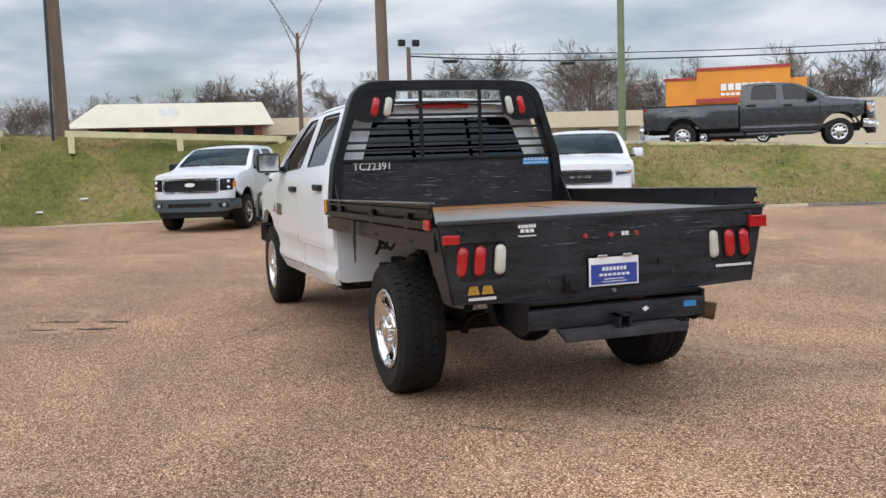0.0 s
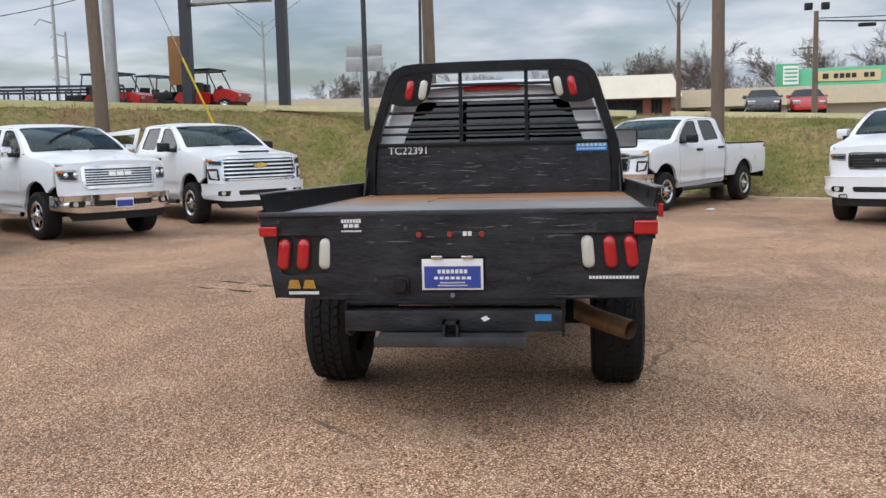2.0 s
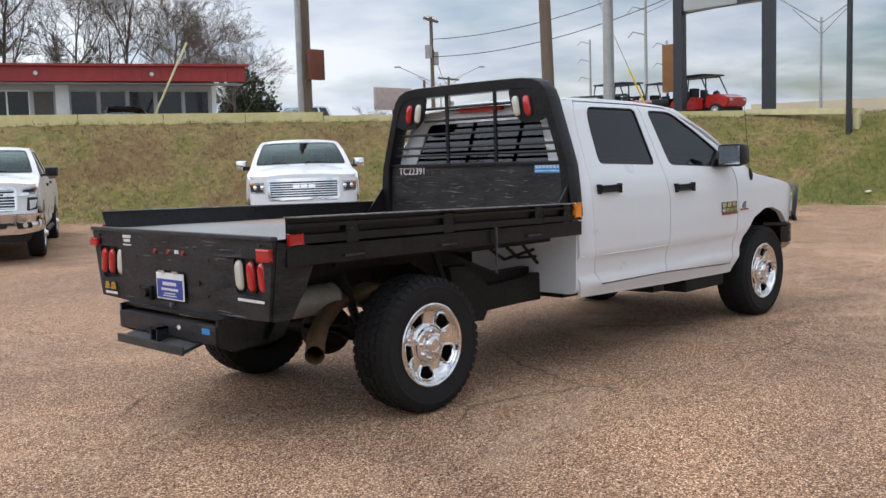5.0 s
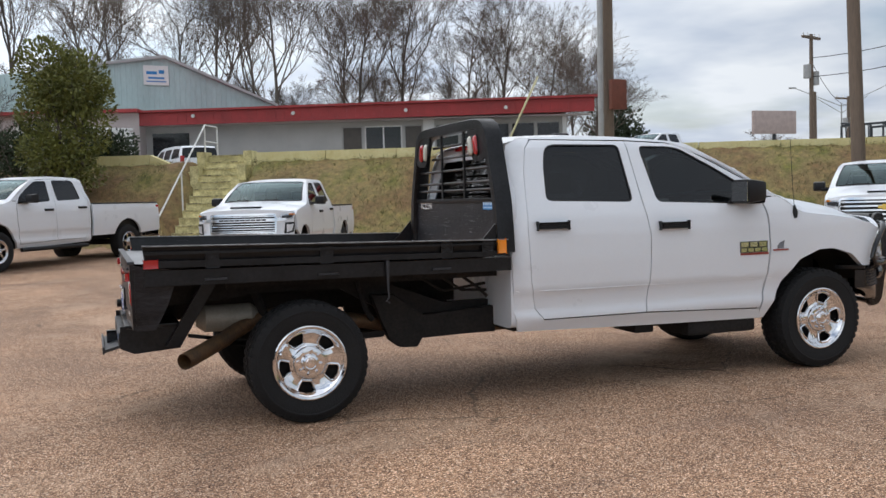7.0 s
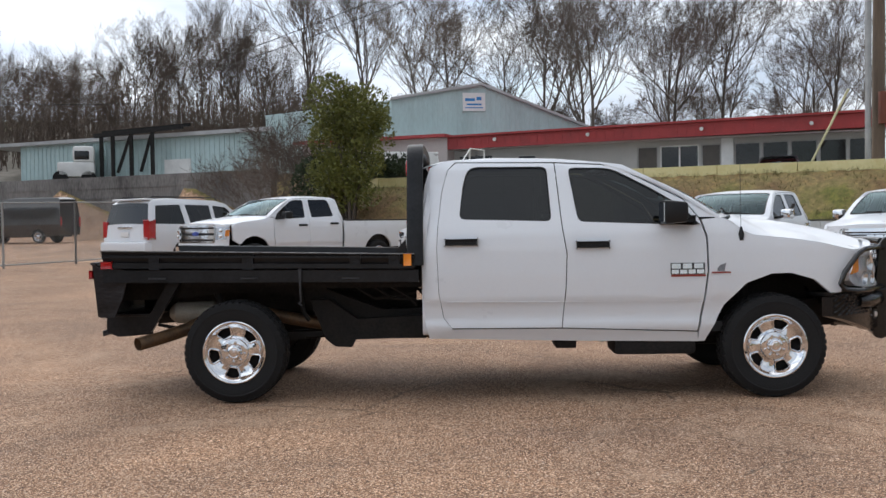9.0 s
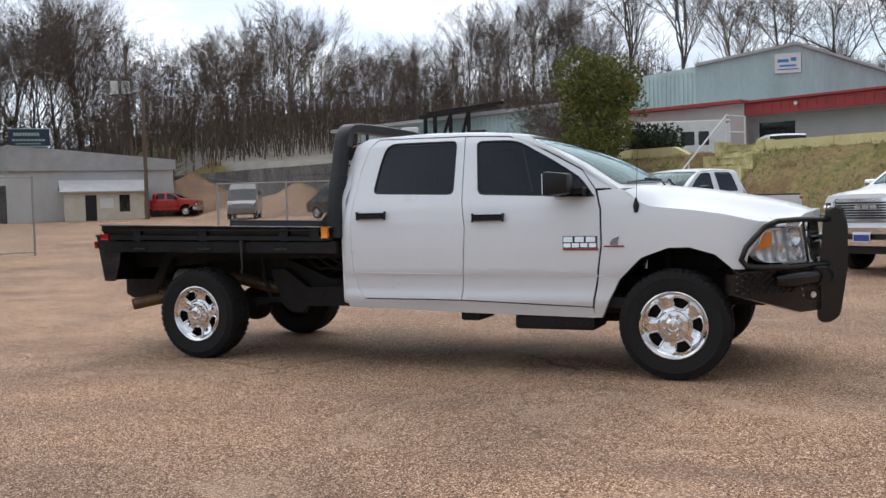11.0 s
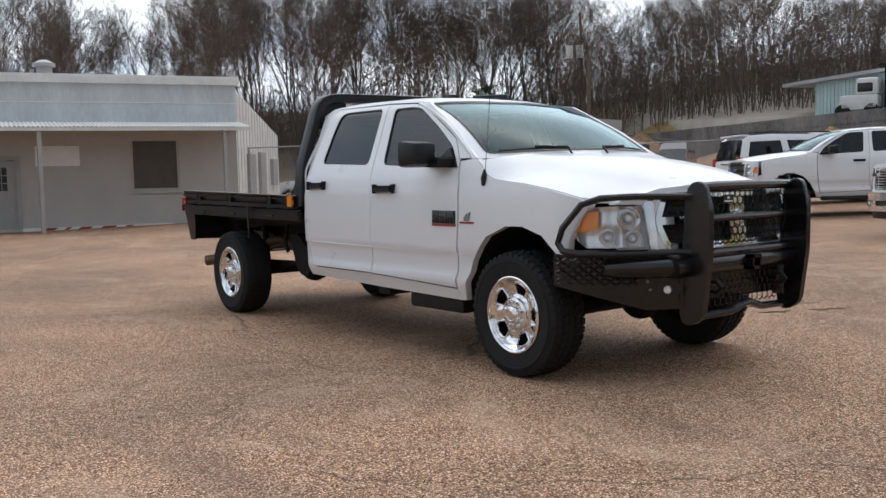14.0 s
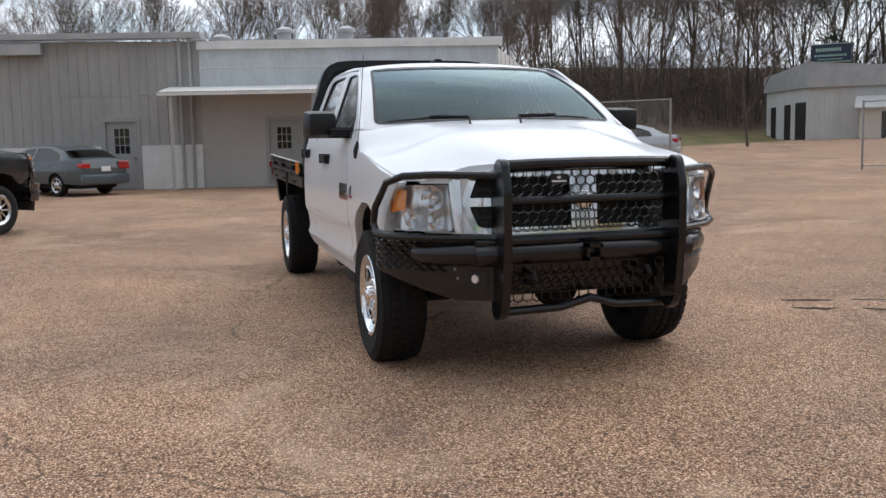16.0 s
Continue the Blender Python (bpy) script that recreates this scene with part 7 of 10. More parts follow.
def solid(bm, corners, z0, tops):
    """A block on a ground plan with a height at each corner."""
    a = [bm.verts.new((x, y, z0)) for x, y in corners]
    b = [bm.verts.new((x, y, z)) for (x, y), z in zip(corners, tops)]
    n = len(a)
    bm.faces.new(a[::-1])
    bm.faces.new(b)
    for i in range(n):
        bm.faces.new((a[i], a[(i + 1) % n], b[(i + 1) % n], b[i]))
    return bm


def wall_with_holes(name, at, L, z0, top, holes, material, parent, thick=0.2, u0=0.0):
    """A wall with real openings: (u0, u1, z0, z1) each. top: height, or heights at both ends."""
    t0, t1 = (top, top) if isinstance(top, (int, float)) else top
    bm = bm_new()
    outline = [(u0, z0), (L, z0), (L, t1), (u0, t0)]
    panel(bm, outline, lambda u, z: at(u, 0, z), [[(a, c), (b, c), (b, d), (a, d)] for a, b, c, d in holes], (50, 50), thick,
          lambda u, z: at(0, -1, 0) - at(0, 0, 0))
    return part(name, bm, material, parent, smooth=False)


def ribs(name, at, u0, u1, z0, z1, step, material, parent, v=0.0, depth=0.03, skip=()):
    """Standing ribs of profiled sheet."""
    bm = bm_new()
    u = u0
    while u < u1:
        if not any(a < u < b for a, b in skip):
            zz = z1(u) if callable(z1) else z1
            zb = z0(u) if callable(z0) else z0
            slab(bm, at, u, u + 0.05, v, v + depth, zb, zz)
        u += step
    return tagged(part(name, bm, material, parent, smooth=False), kind="stuff")


def door_unit(parent, at, u0, u1, z0, z1, glazed=True, material=DOORGREY, frame_mat=DOORGREY):
    bm = bm_new()
    for a, b, c, d in ((u0 - 0.12, u0, z0, z1 + 0.12), (u1, u1 + 0.12, z0, z1 + 0.12), (u0, u1, z1, z1 + 0.12)):
        slab(bm, at, a, b, -0.08, 0.04, c, d)
    fr = part("door_frame", bm, frame_mat, parent, smooth=False)
    bm = bm_new()
    w = u1 - u0
    panel(bm, [(u0, z0), (u1, z0), (u1, z1), (u0, z1)], lambda u, z: at(u, -0.05, z), [[(u0 + 0.26 * w, z0 + 1.15), (u1 - 0.26 * w, z0 + 1.15), (u1 - 0.26 * w, z1 - 0.22), (u0 + 0.26 * w, z1 - 0.22)]] if glazed else (), (9, 9), 0.04, lambda u, z: at(0, -1, 0) - at(0, 0, 0))
    leaf = part("door_leaf", bm, material, fr, smooth=False)
    if glazed:
        bm = bm_new()
        slab(bm, at, u0 + 0.24 * w, u1 - 0.24 * w, -0.075, -0.07, z0 + 1.13, z1 - 0.2)
        part("door_pane", bm, DARKWINDOW, fr, smooth=False)
        bm = bm_new()
        for k in (1, 2):
            u = u0 + w * (0.26 + 0.48 * k / 3)
            slab(bm, at, u - 0.012, u + 0.012, -0.06, -0.045, z0 + 1.15, z1 - 0.22)
            z = z0 + 1.15 + (z1 - z0 - 1.37) * k / 3
            slab(bm, at, u0 + 0.26 * w, u1 - 0.26 * w, -0.06, -0.045, z - 0.012, z + 0.012)
        part("glazing_bar", bm, material, fr, smooth=False)
    bm = bm_new()
    cyl(bm, at(u0 + 0.08 * w, -0.05, z0 + 1.0), at(u0 + 0.08 * w, 0.02, z0 + 1.0), 0.03, 0.025, 10)
    part("door_knob", bm, CHROME, fr)


def window_unit(parent, at, u0, u1, z0, z1, pane=DARKWINDOW, frame_mat=WHITEPAINT, bars=0, sill=True):
    bm = bm_new()
    f = 0.06
    for a, b, c, d in ((u0, u0 + f, z0, z1), (u1 - f, u1, z0, z1), (u0 + f, u1 - f, z0, z0 + f), (u0 + f, u1 - f, z1 - f, z1)):
        slab(bm, at, a, b, -0.14, -0.04, c, d)
    for k in range(bars):
        u = u0 + (u1 - u0) * (k + 1) / (bars + 1)
        slab(bm, at, u - 0.035, u + 0.035, -0.13, -0.05, z0 + f, z1 - f)
    fr = part("window_frame", bm, frame_mat, parent, smooth=False)
    bm = bm_new()
    slab(bm, at, u0 + 0.02, u1 - 0.02, -0.12, -0.10, z0 + 0.02, z1 - 0.02)
    part("pane", bm, pane, fr, smooth=False)
    if sill:
        bm = bm_new()
        slab(bm, at, u0 - 0.06, u1 + 0.06, -0.05, 0.06, z0 - 0.10, z0)
        part("window_sill", bm, frame_mat, fr, smooth=False)


# workshop office with its canopy
at, L = wall_frame(-21.95, -1.1, -19.75, 8.35)      # outwards is towards the lot


def rev(u, v, z):
    """Along the office from its joint with the workshop."""
    return at(u, v, z)


office = tagged(empty("workshop_office"), "pale grey single-storey office with a corrugated canopy", "building")
wall_with_holes("office_wall", rev, L, -0.1, 3.25, [(2.15, 3.10, 0.08, 2.15), (6.4, 7.85, 1.15, 2.75)], STUCCO, office)
door_unit(office, rev, 2.15, 3.10, 0.08, 2.15)
window_unit(office, rev, 6.4, 7.85, 1.15, 2.75, BROWNWINDOW, STUCCO)
bm = bm_new()
slab(bm, rev, 0, L, -0.1, 0.06, 3.2, 4.45)
part("fascia", bm, PALE_BLUE, office, smooth=False)
bm = bm_new()
slab(bm, rev, 0, L, 0.06, 0.075, 3.86, 3.885)
part("fascia_joint", bm, WHITEPAINT, office, smooth=False)
bm = bm_new()
slab(bm, rev, -0.05, L + 0.12, -0.2, 0.16, 4.45, 4.66)
slab(bm, rev, -0.05, L + 0.12, -0.2, 0.10, 4.66, 4.72)
part("gutter", bm, WHITEPAINT, office, smooth=False)
bm = bm_new()
n = 90
for k in range(n):
    u0, u1 = -1.0 + (L + 1.1) * k / n, -1.0 + (L + 1.1) * (k + 1) / n
    um = (u0 + u1) / 2
    vs = [bm.verts.new(rev(u, v, z)) for u, dz in ((u0, 0), (um, 0.035), (u1, 0)) for v, z in ((0.05, 3.26 + dz), (1.75, 3.02 + dz))]
    bm.faces.new((vs[0], vs[2], vs[3], vs[1]))
    bm.faces.new((vs[2], vs[4], vs[5], vs[3]))
part("canopy_sheet", bm, WHITEPAINT, office, smooth=False)
bm = bm_new()
slab(bm, rev, -1.0, L + 0.1, 1.66, 1.74, 2.92, 3.02)
part("canopy_beam", bm, WHITEPAINT, office, smooth=False)
for u in (-0.62, 3.75, 9.0):
    bm = bm_new()
    tube(bm, [rev(u, 1.62, -0.05), rev(u, 1.62, 2.95)], 0.055, 4, square=True)
    part("canopy_post", bm, CORR_GREY, office)
bm = bm_new()
slab(bm, rev, 3.65, 4.9, 0.0, 0.03, 1.95, 2.55)
part("sign_board", bm, PAPERWHITE, office, "blank white sign board", smooth=False)
bm = bm_new()
slab(bm, rev, 3.2, 7.6, 0.0, 0.03, 0.0, 0.10)
kerb = part("painted_wall_base", bm, WHITEPAINT, office, smooth=False)
bm = bm_new()
for k, (a, b) in enumerate(((3.75, 4.2), (4.35, 4.6), (4.75, 5.2), (5.4, 5.9), (6.1, 6.4))):
    prism(bm, [(a, 0.012), (b - 0.12, 0.012), (b, 0.09), (a + 0.1, 0.09)], lambda u, z: rev(u, 0.031, z), lambda u, z: rev(u, 0.036, z))
part("faded_red_paint", bm, BADGERED, office, smooth=False)
# end wall and roof of the office
bm = bm_new()
c = [rev(L, 0, 0), rev(L, -15, 0), rev(0, -15, 0), rev(0, 0, 0)]
solid(bm, [(p.x, p.y) for p in (rev(L, -0.21, 0), rev(L + 3.1, -6.83, 0), rev(0, -6.9, 0), rev(0, -0.21, 0))], -0.1, [4.4, 3.15, 4.3, 4.4])
part("office_body", bm, WHITEPAINT, office, smooth=False)
at_e, Le = wall_frame(*rev(L, -0.21, 0).xy, *rev(L + 3.1, -6.83, 0).xy)
ribs("end_wall_rib", at_e, 0.3, Le, -0.05, lambda u: 4.4 - 1.25 * u / Le, 0.45, WHITEPAINT, office, 0.0, 0.03)
for u, z0, z1 in ((1.6, 0.9, 2.3), (3.4, 0.1, 2.4), (5.6, 1.2, 2.2)):
    bm = bm_new()
    slab(bm, at_e, u, u + 0.9, 0.0, 0.12, z0, z1)
    part("wall_unit", bm, DOORGREY, office, smooth=False)
# higher roof behind
hall = tagged(empty("workshop_hall"), "grey corrugated workshop roof with ventilators behind the office", "building")
bm = bm_new()
p = [rev(-0.5, -7, 0), rev(6.6, -7, 0), rev(6.9, -22, 0), rev(-0.5, -22, 0)]
solid(bm, [(q.x, q.y) for q in p], 3.9, [5.55, 5.45, 6.0, 6.0])
part("hall_roof", bm, ROOFTIN, hall, smooth=False)
ribs("roof_rib", rev, -0.4, 6.5, 4.4, 5.5, 0.28, ROOFTIN, hall, -6.99, 0.05)
for u, v in ((-12.0, -9.0), (-8.5, -9.0), (-5.5, -9), (-1.9, -9.2), (-0.9, -9.2), (1.7, -9.5), (4.3, -9.5)):
    bm = bm_new()
    z = 5.3 if u < -0.5 else 5.6
    q = rev(u, v, z)
    cyl(bm, q, q + Vector((0, 0, 0.45)), 0.30, 0.30, 16)
    cyl(bm, q + Vector((0, 0, 0.42)), q + Vector((0, 0, 0.55)), 0.42, 0.42, 16)
    cyl(bm, q + Vector((0, 0, 0.55)), q + Vector((0, 0, 0.68)), 0.40, 0.15, 16)
    part("roof_ventilator", bm, ROOFTIN, hall)

# grey workshop shed
shed = tagged(empty("workshop_shed"), "grey ribbed metal workshop with a white lower band", "building")


def sh(u, v, z):
    return rev(-u, v, z)


wall_with_holes("shed_wall", sh, 24, -0.1, (4.72, 4.95), [(2.12, 3.12, 0.0, 2.2)], CORR_GREY, shed, u0=0.0)
door_unit(shed, sh, 2.12, 3.12, 0.02, 2.2)
bm = bm_new()
slab(bm, sh, 0.02, 1.98, 0.0, 0.05, -0.05, 1.42)
slab(bm, sh, 3.27, 8.5, 0.0, 0.05, -0.05, 1.42)
part("white_band", bm, WHITEPAINT, shed, smooth=False)
ribs("wall_rib", sh, 0.15, 16, 1.45, 4.75, 0.31, CORR_GREY, shed, 0.0, 0.025, skip=((1.9, 3.35),))
ribs("wall_rib", sh, 1.95, 3.35, 2.5, 4.75, 0.31, CORR_GREY, shed, 0.0, 0.025)
bm = bm_new()
slab(bm, sh, 0, 16, 0.0, 0.02, 3.03, 3.06)
part("sheet_joint", bm, CORR_GREY, shed, smooth=False)
bm = bm_new()
slab(bm, sh, -0.1, 24, -0.3, 0.30, 4.82, 5.0)
part("eave", bm, ROOFTIN, shed, smooth=False)
bm = bm_new()
slab(bm, sh, 4.9, 12, 0.0, 0.35, 4.35, 4.70)
part("door_track", bm, ROOFTIN, shed, smooth=False)
bm = bm_new()
slab(bm, sh, 6.6, 10.5, 0.0, 0.06, -0.02, 3.5)
part("roller_door", bm, WHITEPAINT, shed, smooth=False)
ribs("roller_rib", lambda u, v, z: sh(6.6 + (z + 0.02), v, u), 0.0, 3.45, -0.0, 3.85, 0.12, WHITEPAINT, shed, 0.06, 0.02)
for u in (0.30, 0.62):
    bm = bm_new()
    tube(bm, [sh(u, 0.10, 4.85), sh(u, 0.10, 0.1), sh(u, 0.2, 0.0)], 0.05, 8)
    part("downpipe", bm, CORR_GREY, shed)
bm = bm_new()
p = [sh(0, -0.2, 0), sh(24, -0.2, 0), sh(24, -16, 0), sh(0, -16, 0)]
solid(bm, [(q.x, q.y) for q in p], 0, [4.7, 4.7, 5.6, 5.6])
part("shed_body", bm, ROOFTIN, shed, smooth=False)


# chain-link fence
def chain_fence(points, h, name, label, step=2.6):
    th = tagged(empty(name), label, "fence")
    for (ax, ay), (bx, by) in zip(points, points[1:]):
        d = math.hypot(bx - ax, by - ay)
        n = max(1, round(d / step))
        for k in range(n + 1):
            x, y = ax + (bx - ax) * k / n, ay + (by - ay) * k / n
            z = ground_z(x, y)
            bm = bm_new()
            tube(bm, [(x, y, z - 0.1), (x, y, z + h)], 0.035, 8)
            part("fence_post", bm, GALV, th)
        bm = bm_new()
        za, zb = ground_z(ax, ay), ground_z(bx, by)
        for hh in (h - 0.03, 0.10):
            part("fence_rail", tube(bm_new(), [(ax, ay, za + hh), (bx, by, zb + hh)], 0.022, 6), GALV, th)
        net = bm_new()
        s = 0.11
        m = int(d / s)
        rows = int((h - 0.1) / s)
        for k in range(-rows, m):
            for sg in (1, -1):
                a0, a1 = k * s, (k + rows) * s
                z0, z1 = (0.08, 0.08 + rows * s) if sg > 0 else (0.08 + rows * s, 0.08)
                t0, t1 = max(0, -a0 / (a1 - a0)), min(1, (d - a0) / (a1 - a0))
                if t1 <= t0:
                    continue
                pts = []
                for t in (t0, t1):
                    a = (a0 + (a1 - a0) * t) / d
                    pts.append((ax + (bx - ax) * a, ay + (by - ay) * a, za + (zb - za) * a + z0 + (z1 - z0) * t))
                tube(net, pts, 0.0028, 3, False)
        tagged(part("fence_wire", net, GALV, th), kind="stuff")
    return th


chain_fence([(-19.6, 8.7), (-18.1, 10.9), (-16.7, 12.95)], 2.35, "chain_link_fence", "galvanised chain-link fence beside the office")
chain_fence([(-13.3, 17.3), (-10.6, 21.3), (-9.4, 25.0)], 2.0, "chain_link_fence", "galvanised chain-link fence with overgrown foot")

# yard building, hut and sign
PALECLAD = mat("pale_weathered_cladding", (0.58, 0.58, 0.57), 0.55, var=0.12, scale=0.6, fine=14, stretch=(1, 1, 0.3))
yard = tagged(empty("yard_building"), "grey metal-clad yard building with dark doorways", "building")
bm = bm_new()
C0, C1, C2 = (-63.9, 49.2), (-55.2, 47.0), (-46.7, 56.3)
C3 = (C0[0] + C2[0] - C1[0], C0[1] + C2[1] - C1[1])
solid(bm, [C0, C1, C2, C3], 0.5, [6.2, 6.9, 5.7, 5.2])
part("cladding", bm, PALECLAD, yard, smooth=False)
bm = bm_new()
solid(bm, [(C0[0] - 0.2, C0[1] - 0.2), (C1[0] + 0.25, C1[1] - 0.25), (C2[0] + 0.3, C2[1]), C3], 5.0, [6.35, 7.05, 5.85, 5.35])
part("roof", bm, ROOFTIN, yard, smooth=False)
at_l, Ll = wall_frame(*C0, *C1)
for u, w, h in ((1.2, 1.0, 3.7), (4.2, 1.2, 3.8), (6.5, 2.0, 3.9)):
    bm = bm_new()
    slab(bm, at_l, u, u + w, 0.0, 0.06, 0.6, h)
    part("doorway", bm, MESHBLACK, yard, smooth=False)
at_r, Lr = wall_frame(*C1, *C2)
ribs("cladding_rib", at_r, 0.1, Lr, 0.6, lambda u: 6.85 - 1.3 * u / Lr, 0.35, PALECLAD, yard, 0, 0.04)
sg = tagged(empty("roof_sign"), "navy business sign on the yard building's roof", "sign")
at_s, Ls = wall_frame(-54.9, 46.9, -52.7, 48.9)
bm = bm_new()
slab(bm, at_s, 0, Ls, -0.12, 0.0, 6.9, 8.35)
part("sign_panel", bm, NAVY_SIGN, sg, smooth=False)
bm = bm_new()
for a, b, c, d in ((0.0, Ls, 6.9, 6.97), (0, Ls, 8.28, 8.35), (0.35, Ls - 0.7, 7.75, 8.0), (0.25, Ls - 0.3, 7.35, 7.5), (0.5, Ls - 0.6, 7.1, 7.18)):
    n = 1 if b - a > Ls - 0.1 else 9
    for k in range(n):
        w = (b - a) / n
        slab(bm, at_s, a + k * w + (0.05 * w if n > 1 else 0), a + (k + 1) * w - (0.15 * w if n > 1 else 0), 0.0, 0.02, c, d)
part("sign_print", bm, mat("pale_green_print", (0.30, 0.45, 0.40), 0.6), sg, smooth=False)
hut = tagged(empty("site_hut"), "cream site hut with a grey metal roof", "hut")
at_h, Lh = wall_frame(-50.5, 48.0, -46.5, 52.4)
wall_with_holes("hut_wall", at_h, Lh, 0.7, 3.2, [(1.5, 2.35, 0.85, 2.95), (4.05, 4.85, 1.6, 2.95)], CREAMWALL, hut, 0.15)
bm = bm_new()
slab(bm, at_h, 0, Lh, -3.0, -0.16, 0.7, 3.2)
part("hut_body", bm, CREAMWALL, hut, smooth=False)
bm = bm_new()
slab(bm, at_h, 1.5, 2.35, -0.14, -0.10, 0.85, 2.95)
part("doorway", bm, MESHBLACK, hut, smooth=False)
window_unit(hut, at_h, 4.05, 4.85, 1.6, 2.95, DARKWINDOW, PLASTIC, 1, False)
bm = bm_new()
prism(bm, [(-3.3, 3.15), (-1.5, 4.05), (0.35, 3.15), (0.35, 3.25), (-1.5, 4.18), (-3.3, 3.25)], lambda v, z: at_h(-0.35, v, z), lambda v, z: at_h(Lh + 0.35, v, z))
part("hut_roof", bm, ROOFTIN, hut, smooth=False)
bm = bm_new()
slab(bm, at_h, 2.6, 3.6, 0.0, 0.03, 1.9, 2.7)
part("notice", bm, PAPERWHITE, hut, smooth=False)
skip = tagged(part("rubbish_skip", solid(bm_new(), [(-84, 37.5), (-82, 35.2), (-80.5, 36.4), (-82.5, 38.7)], 0.5, [3.0, 3.0, 2.4, 2.4]), GREENROOF, smooth=False), "dark green skip at the edge of the woods", "skip")

# retaining wall
at_w, Lw = wall_frame(-60, 65.4, -36, 55.4)
bm = bm_new()
slab(bm, at_w, 0, Lw, -0.8, 0.0, 0.2, 4.75)
tagged(part("retaining_wall", bm, AGED_CONCRETE, smooth=False), "tall stained dark concrete retaining wall", "wall", kind="structure")
at_w2, Lw2 = wall_frame(-36, 55.4, -9.0, 43.9)
bm = bm_new()
slab(bm, at_w2, 0, Lw2, -0.8, 0.0, 0.2, 4.72)
for k in range(6):
    slab(bm, at_w2, 0, Lw2, 0.0, 0.03, 0.9 + 0.62 * k, 0.93 + 0.62 * k)
tagged(part("retaining_wall", bm, AGED_CONCRETE, smooth=False), "tall stained dark concrete retaining wall", "wall", kind="structure")
chain_fence([(-58, 64.2 + 0.3), (-40, 57.0)], 2.2, "chain_link_fence", "tall chain-link fence along the retaining wall top", 6)

# long aqua shed, with an open steel frame before it
aq = tagged(empty("aqua_metal_shed"), "long pale aqua metal shed on the upper yard", "building")
at_a, La = wall_frame(-30.9, 60.4, -10.8, 52.4)
bm = bm_new()
solid(bm, [(-30.9, 60.4), (-10.8, 52.4), (-7.0, 62.0), (-27.1, 70)], 4.6, [7.75, 7.75, 8.8, 8.8])
part("shed_wall", bm, AQUA, aq, smooth=False)
ribs("cladding_rib", at_a, 0.1, La, 4.7, 7.6, 0.4, AQUA, aq, 0, 0.05)
bm = bm_new()
solid(bm, [(-34.2, 61.2), (-10.5, 51.8), (-6.6, 62.3), (-30.3, 71.5)], 7.7, [7.95, 7.95, 9.0, 9.0])
part("shed_roof", bm, ROOFTIN, aq, smooth=False)
bm = bm_new()
slab(bm, at_a, 13.2, 15.4, 0.0, 0.07, 4.7, 6.2)
part("shed_door", bm, WHITEPAINT, aq, smooth=False)
fr = tagged(empty("steel_gantry"), "rusty dark steel frame before the aqua shed", "frame")
for u in (8.6, 9.6, 11.2, 13.0):
    bm = bm_new()
    tube(bm, [at_a(u, 1.0, 4.6), at_a(u, 1.0, 8.0)], 0.11, 4, square=True)
    part("frame_post", bm, CHASSIS, fr)
for u0, u1 in ((10.0, 11.1), (12.0, 12.9)):
    bm = bm_new()
    tube(bm, [at_a(u0, 1.0, 5.4), at_a(u1, 1.0, 7.8)], 0.09, 4, square=True)
    part("frame_brace", bm, CHASSIS, fr)
bm = bm_new()
tube(bm, [at_a(8.0, 1.0, 8.0), at_a(15.5, 1.0, 8.25)], 0.14, 4, square=True)
tube(bm, [at_a(8.0, 0.2, 8.3), at_a(15.5, 0.2, 8.45)], 0.10, 4, square=True)
part("frame_beam", bm, CHASSIS, fr)
tr = tagged(empty("lorry_cab"), "white lorry cab on the upper yard", "truck")
bm = bm_new()
box(bm, -1.2, 1.2, -1.1, 1.1, 0.6, 1.6, 0.15)
box(bm, -1.2, 0.2, -1.05, 1.05, 1.6, 2.7, 0.2)
part("cab", bm, WHITEPAINT, tr)
bm = bm_new()
box(bm, -0.9, 0.1, -1.07, 1.07, 1.75, 2.4, 0.1)
part("cab_window", bm, DARKWINDOW, tr)
bm = bm_new()
for x in (-0.8, 1.0):
    cyl(bm, (x, -1.1, 0.5), (x, 1.1, 0.5), 0.5, 0.5, 18)
part("wheel", bm, RUBBER, tr)
tr.matrix_basis = pose(*at_a(6.9, 1.6, 4.55), 0, 0, 200)

# pale metal building with a gable
mb_ = tagged(empty("gabled_metal_building"), "pale ribbed metal building with a low gable and white sign", "building")
bm = bm_new()
G0, G1, G2 = (-11.0, 52.3), (-2.55, 48.3), (9.5, 50.4)
solid(bm, [G0, G1, (2.9, 49.25), G2, (7.5, 66), (-13, 66)], 3.8, [8.7, 9.0, 9.95, 7.3, 7.3, 8.7])
part("cladding", bm, AQUA, mb_, smooth=False)
at_g, Lg = wall_frame(*G1, *G2)
gz = lambda u: lerp_table([(0, 9.0), (5.5, 9.9), (Lg, 7.3)], u)
ribs("cladding_rib", at_g, 0.1, Lg, 4.0, gz, 0.3, AQUA, mb_, 0, 0.05)
at_g0, Lg0 = wall_frame(*G0, *G1)
ribs("cladding_rib", at_g0, 0.1, Lg0, 4.0, 8.7, 0.3, AQUA, mb_, 0, 0.05)
bm = bm_new()
prism(bm, [(0, 9.0), (5.5, 9.9), (Lg, 7.3), (Lg, 7.45), (5.5, 10.06), (0, 9.16)], lambda u, z: at_g(u, 0.25, z), lambda u, z: at_g(u, -0.4, z))
part("verge", bm, ROOFTIN, mb_, smooth=False)
bm = bm_new()
slab(bm, at_g, 4.35, 5.75, 0.05, 0.10, 8.35, 9.45)
sgn = part("wall_sign", bm, PAPERWHITE, mb_, "white wall sign with blue script", smooth=False)
bm = bm_new()
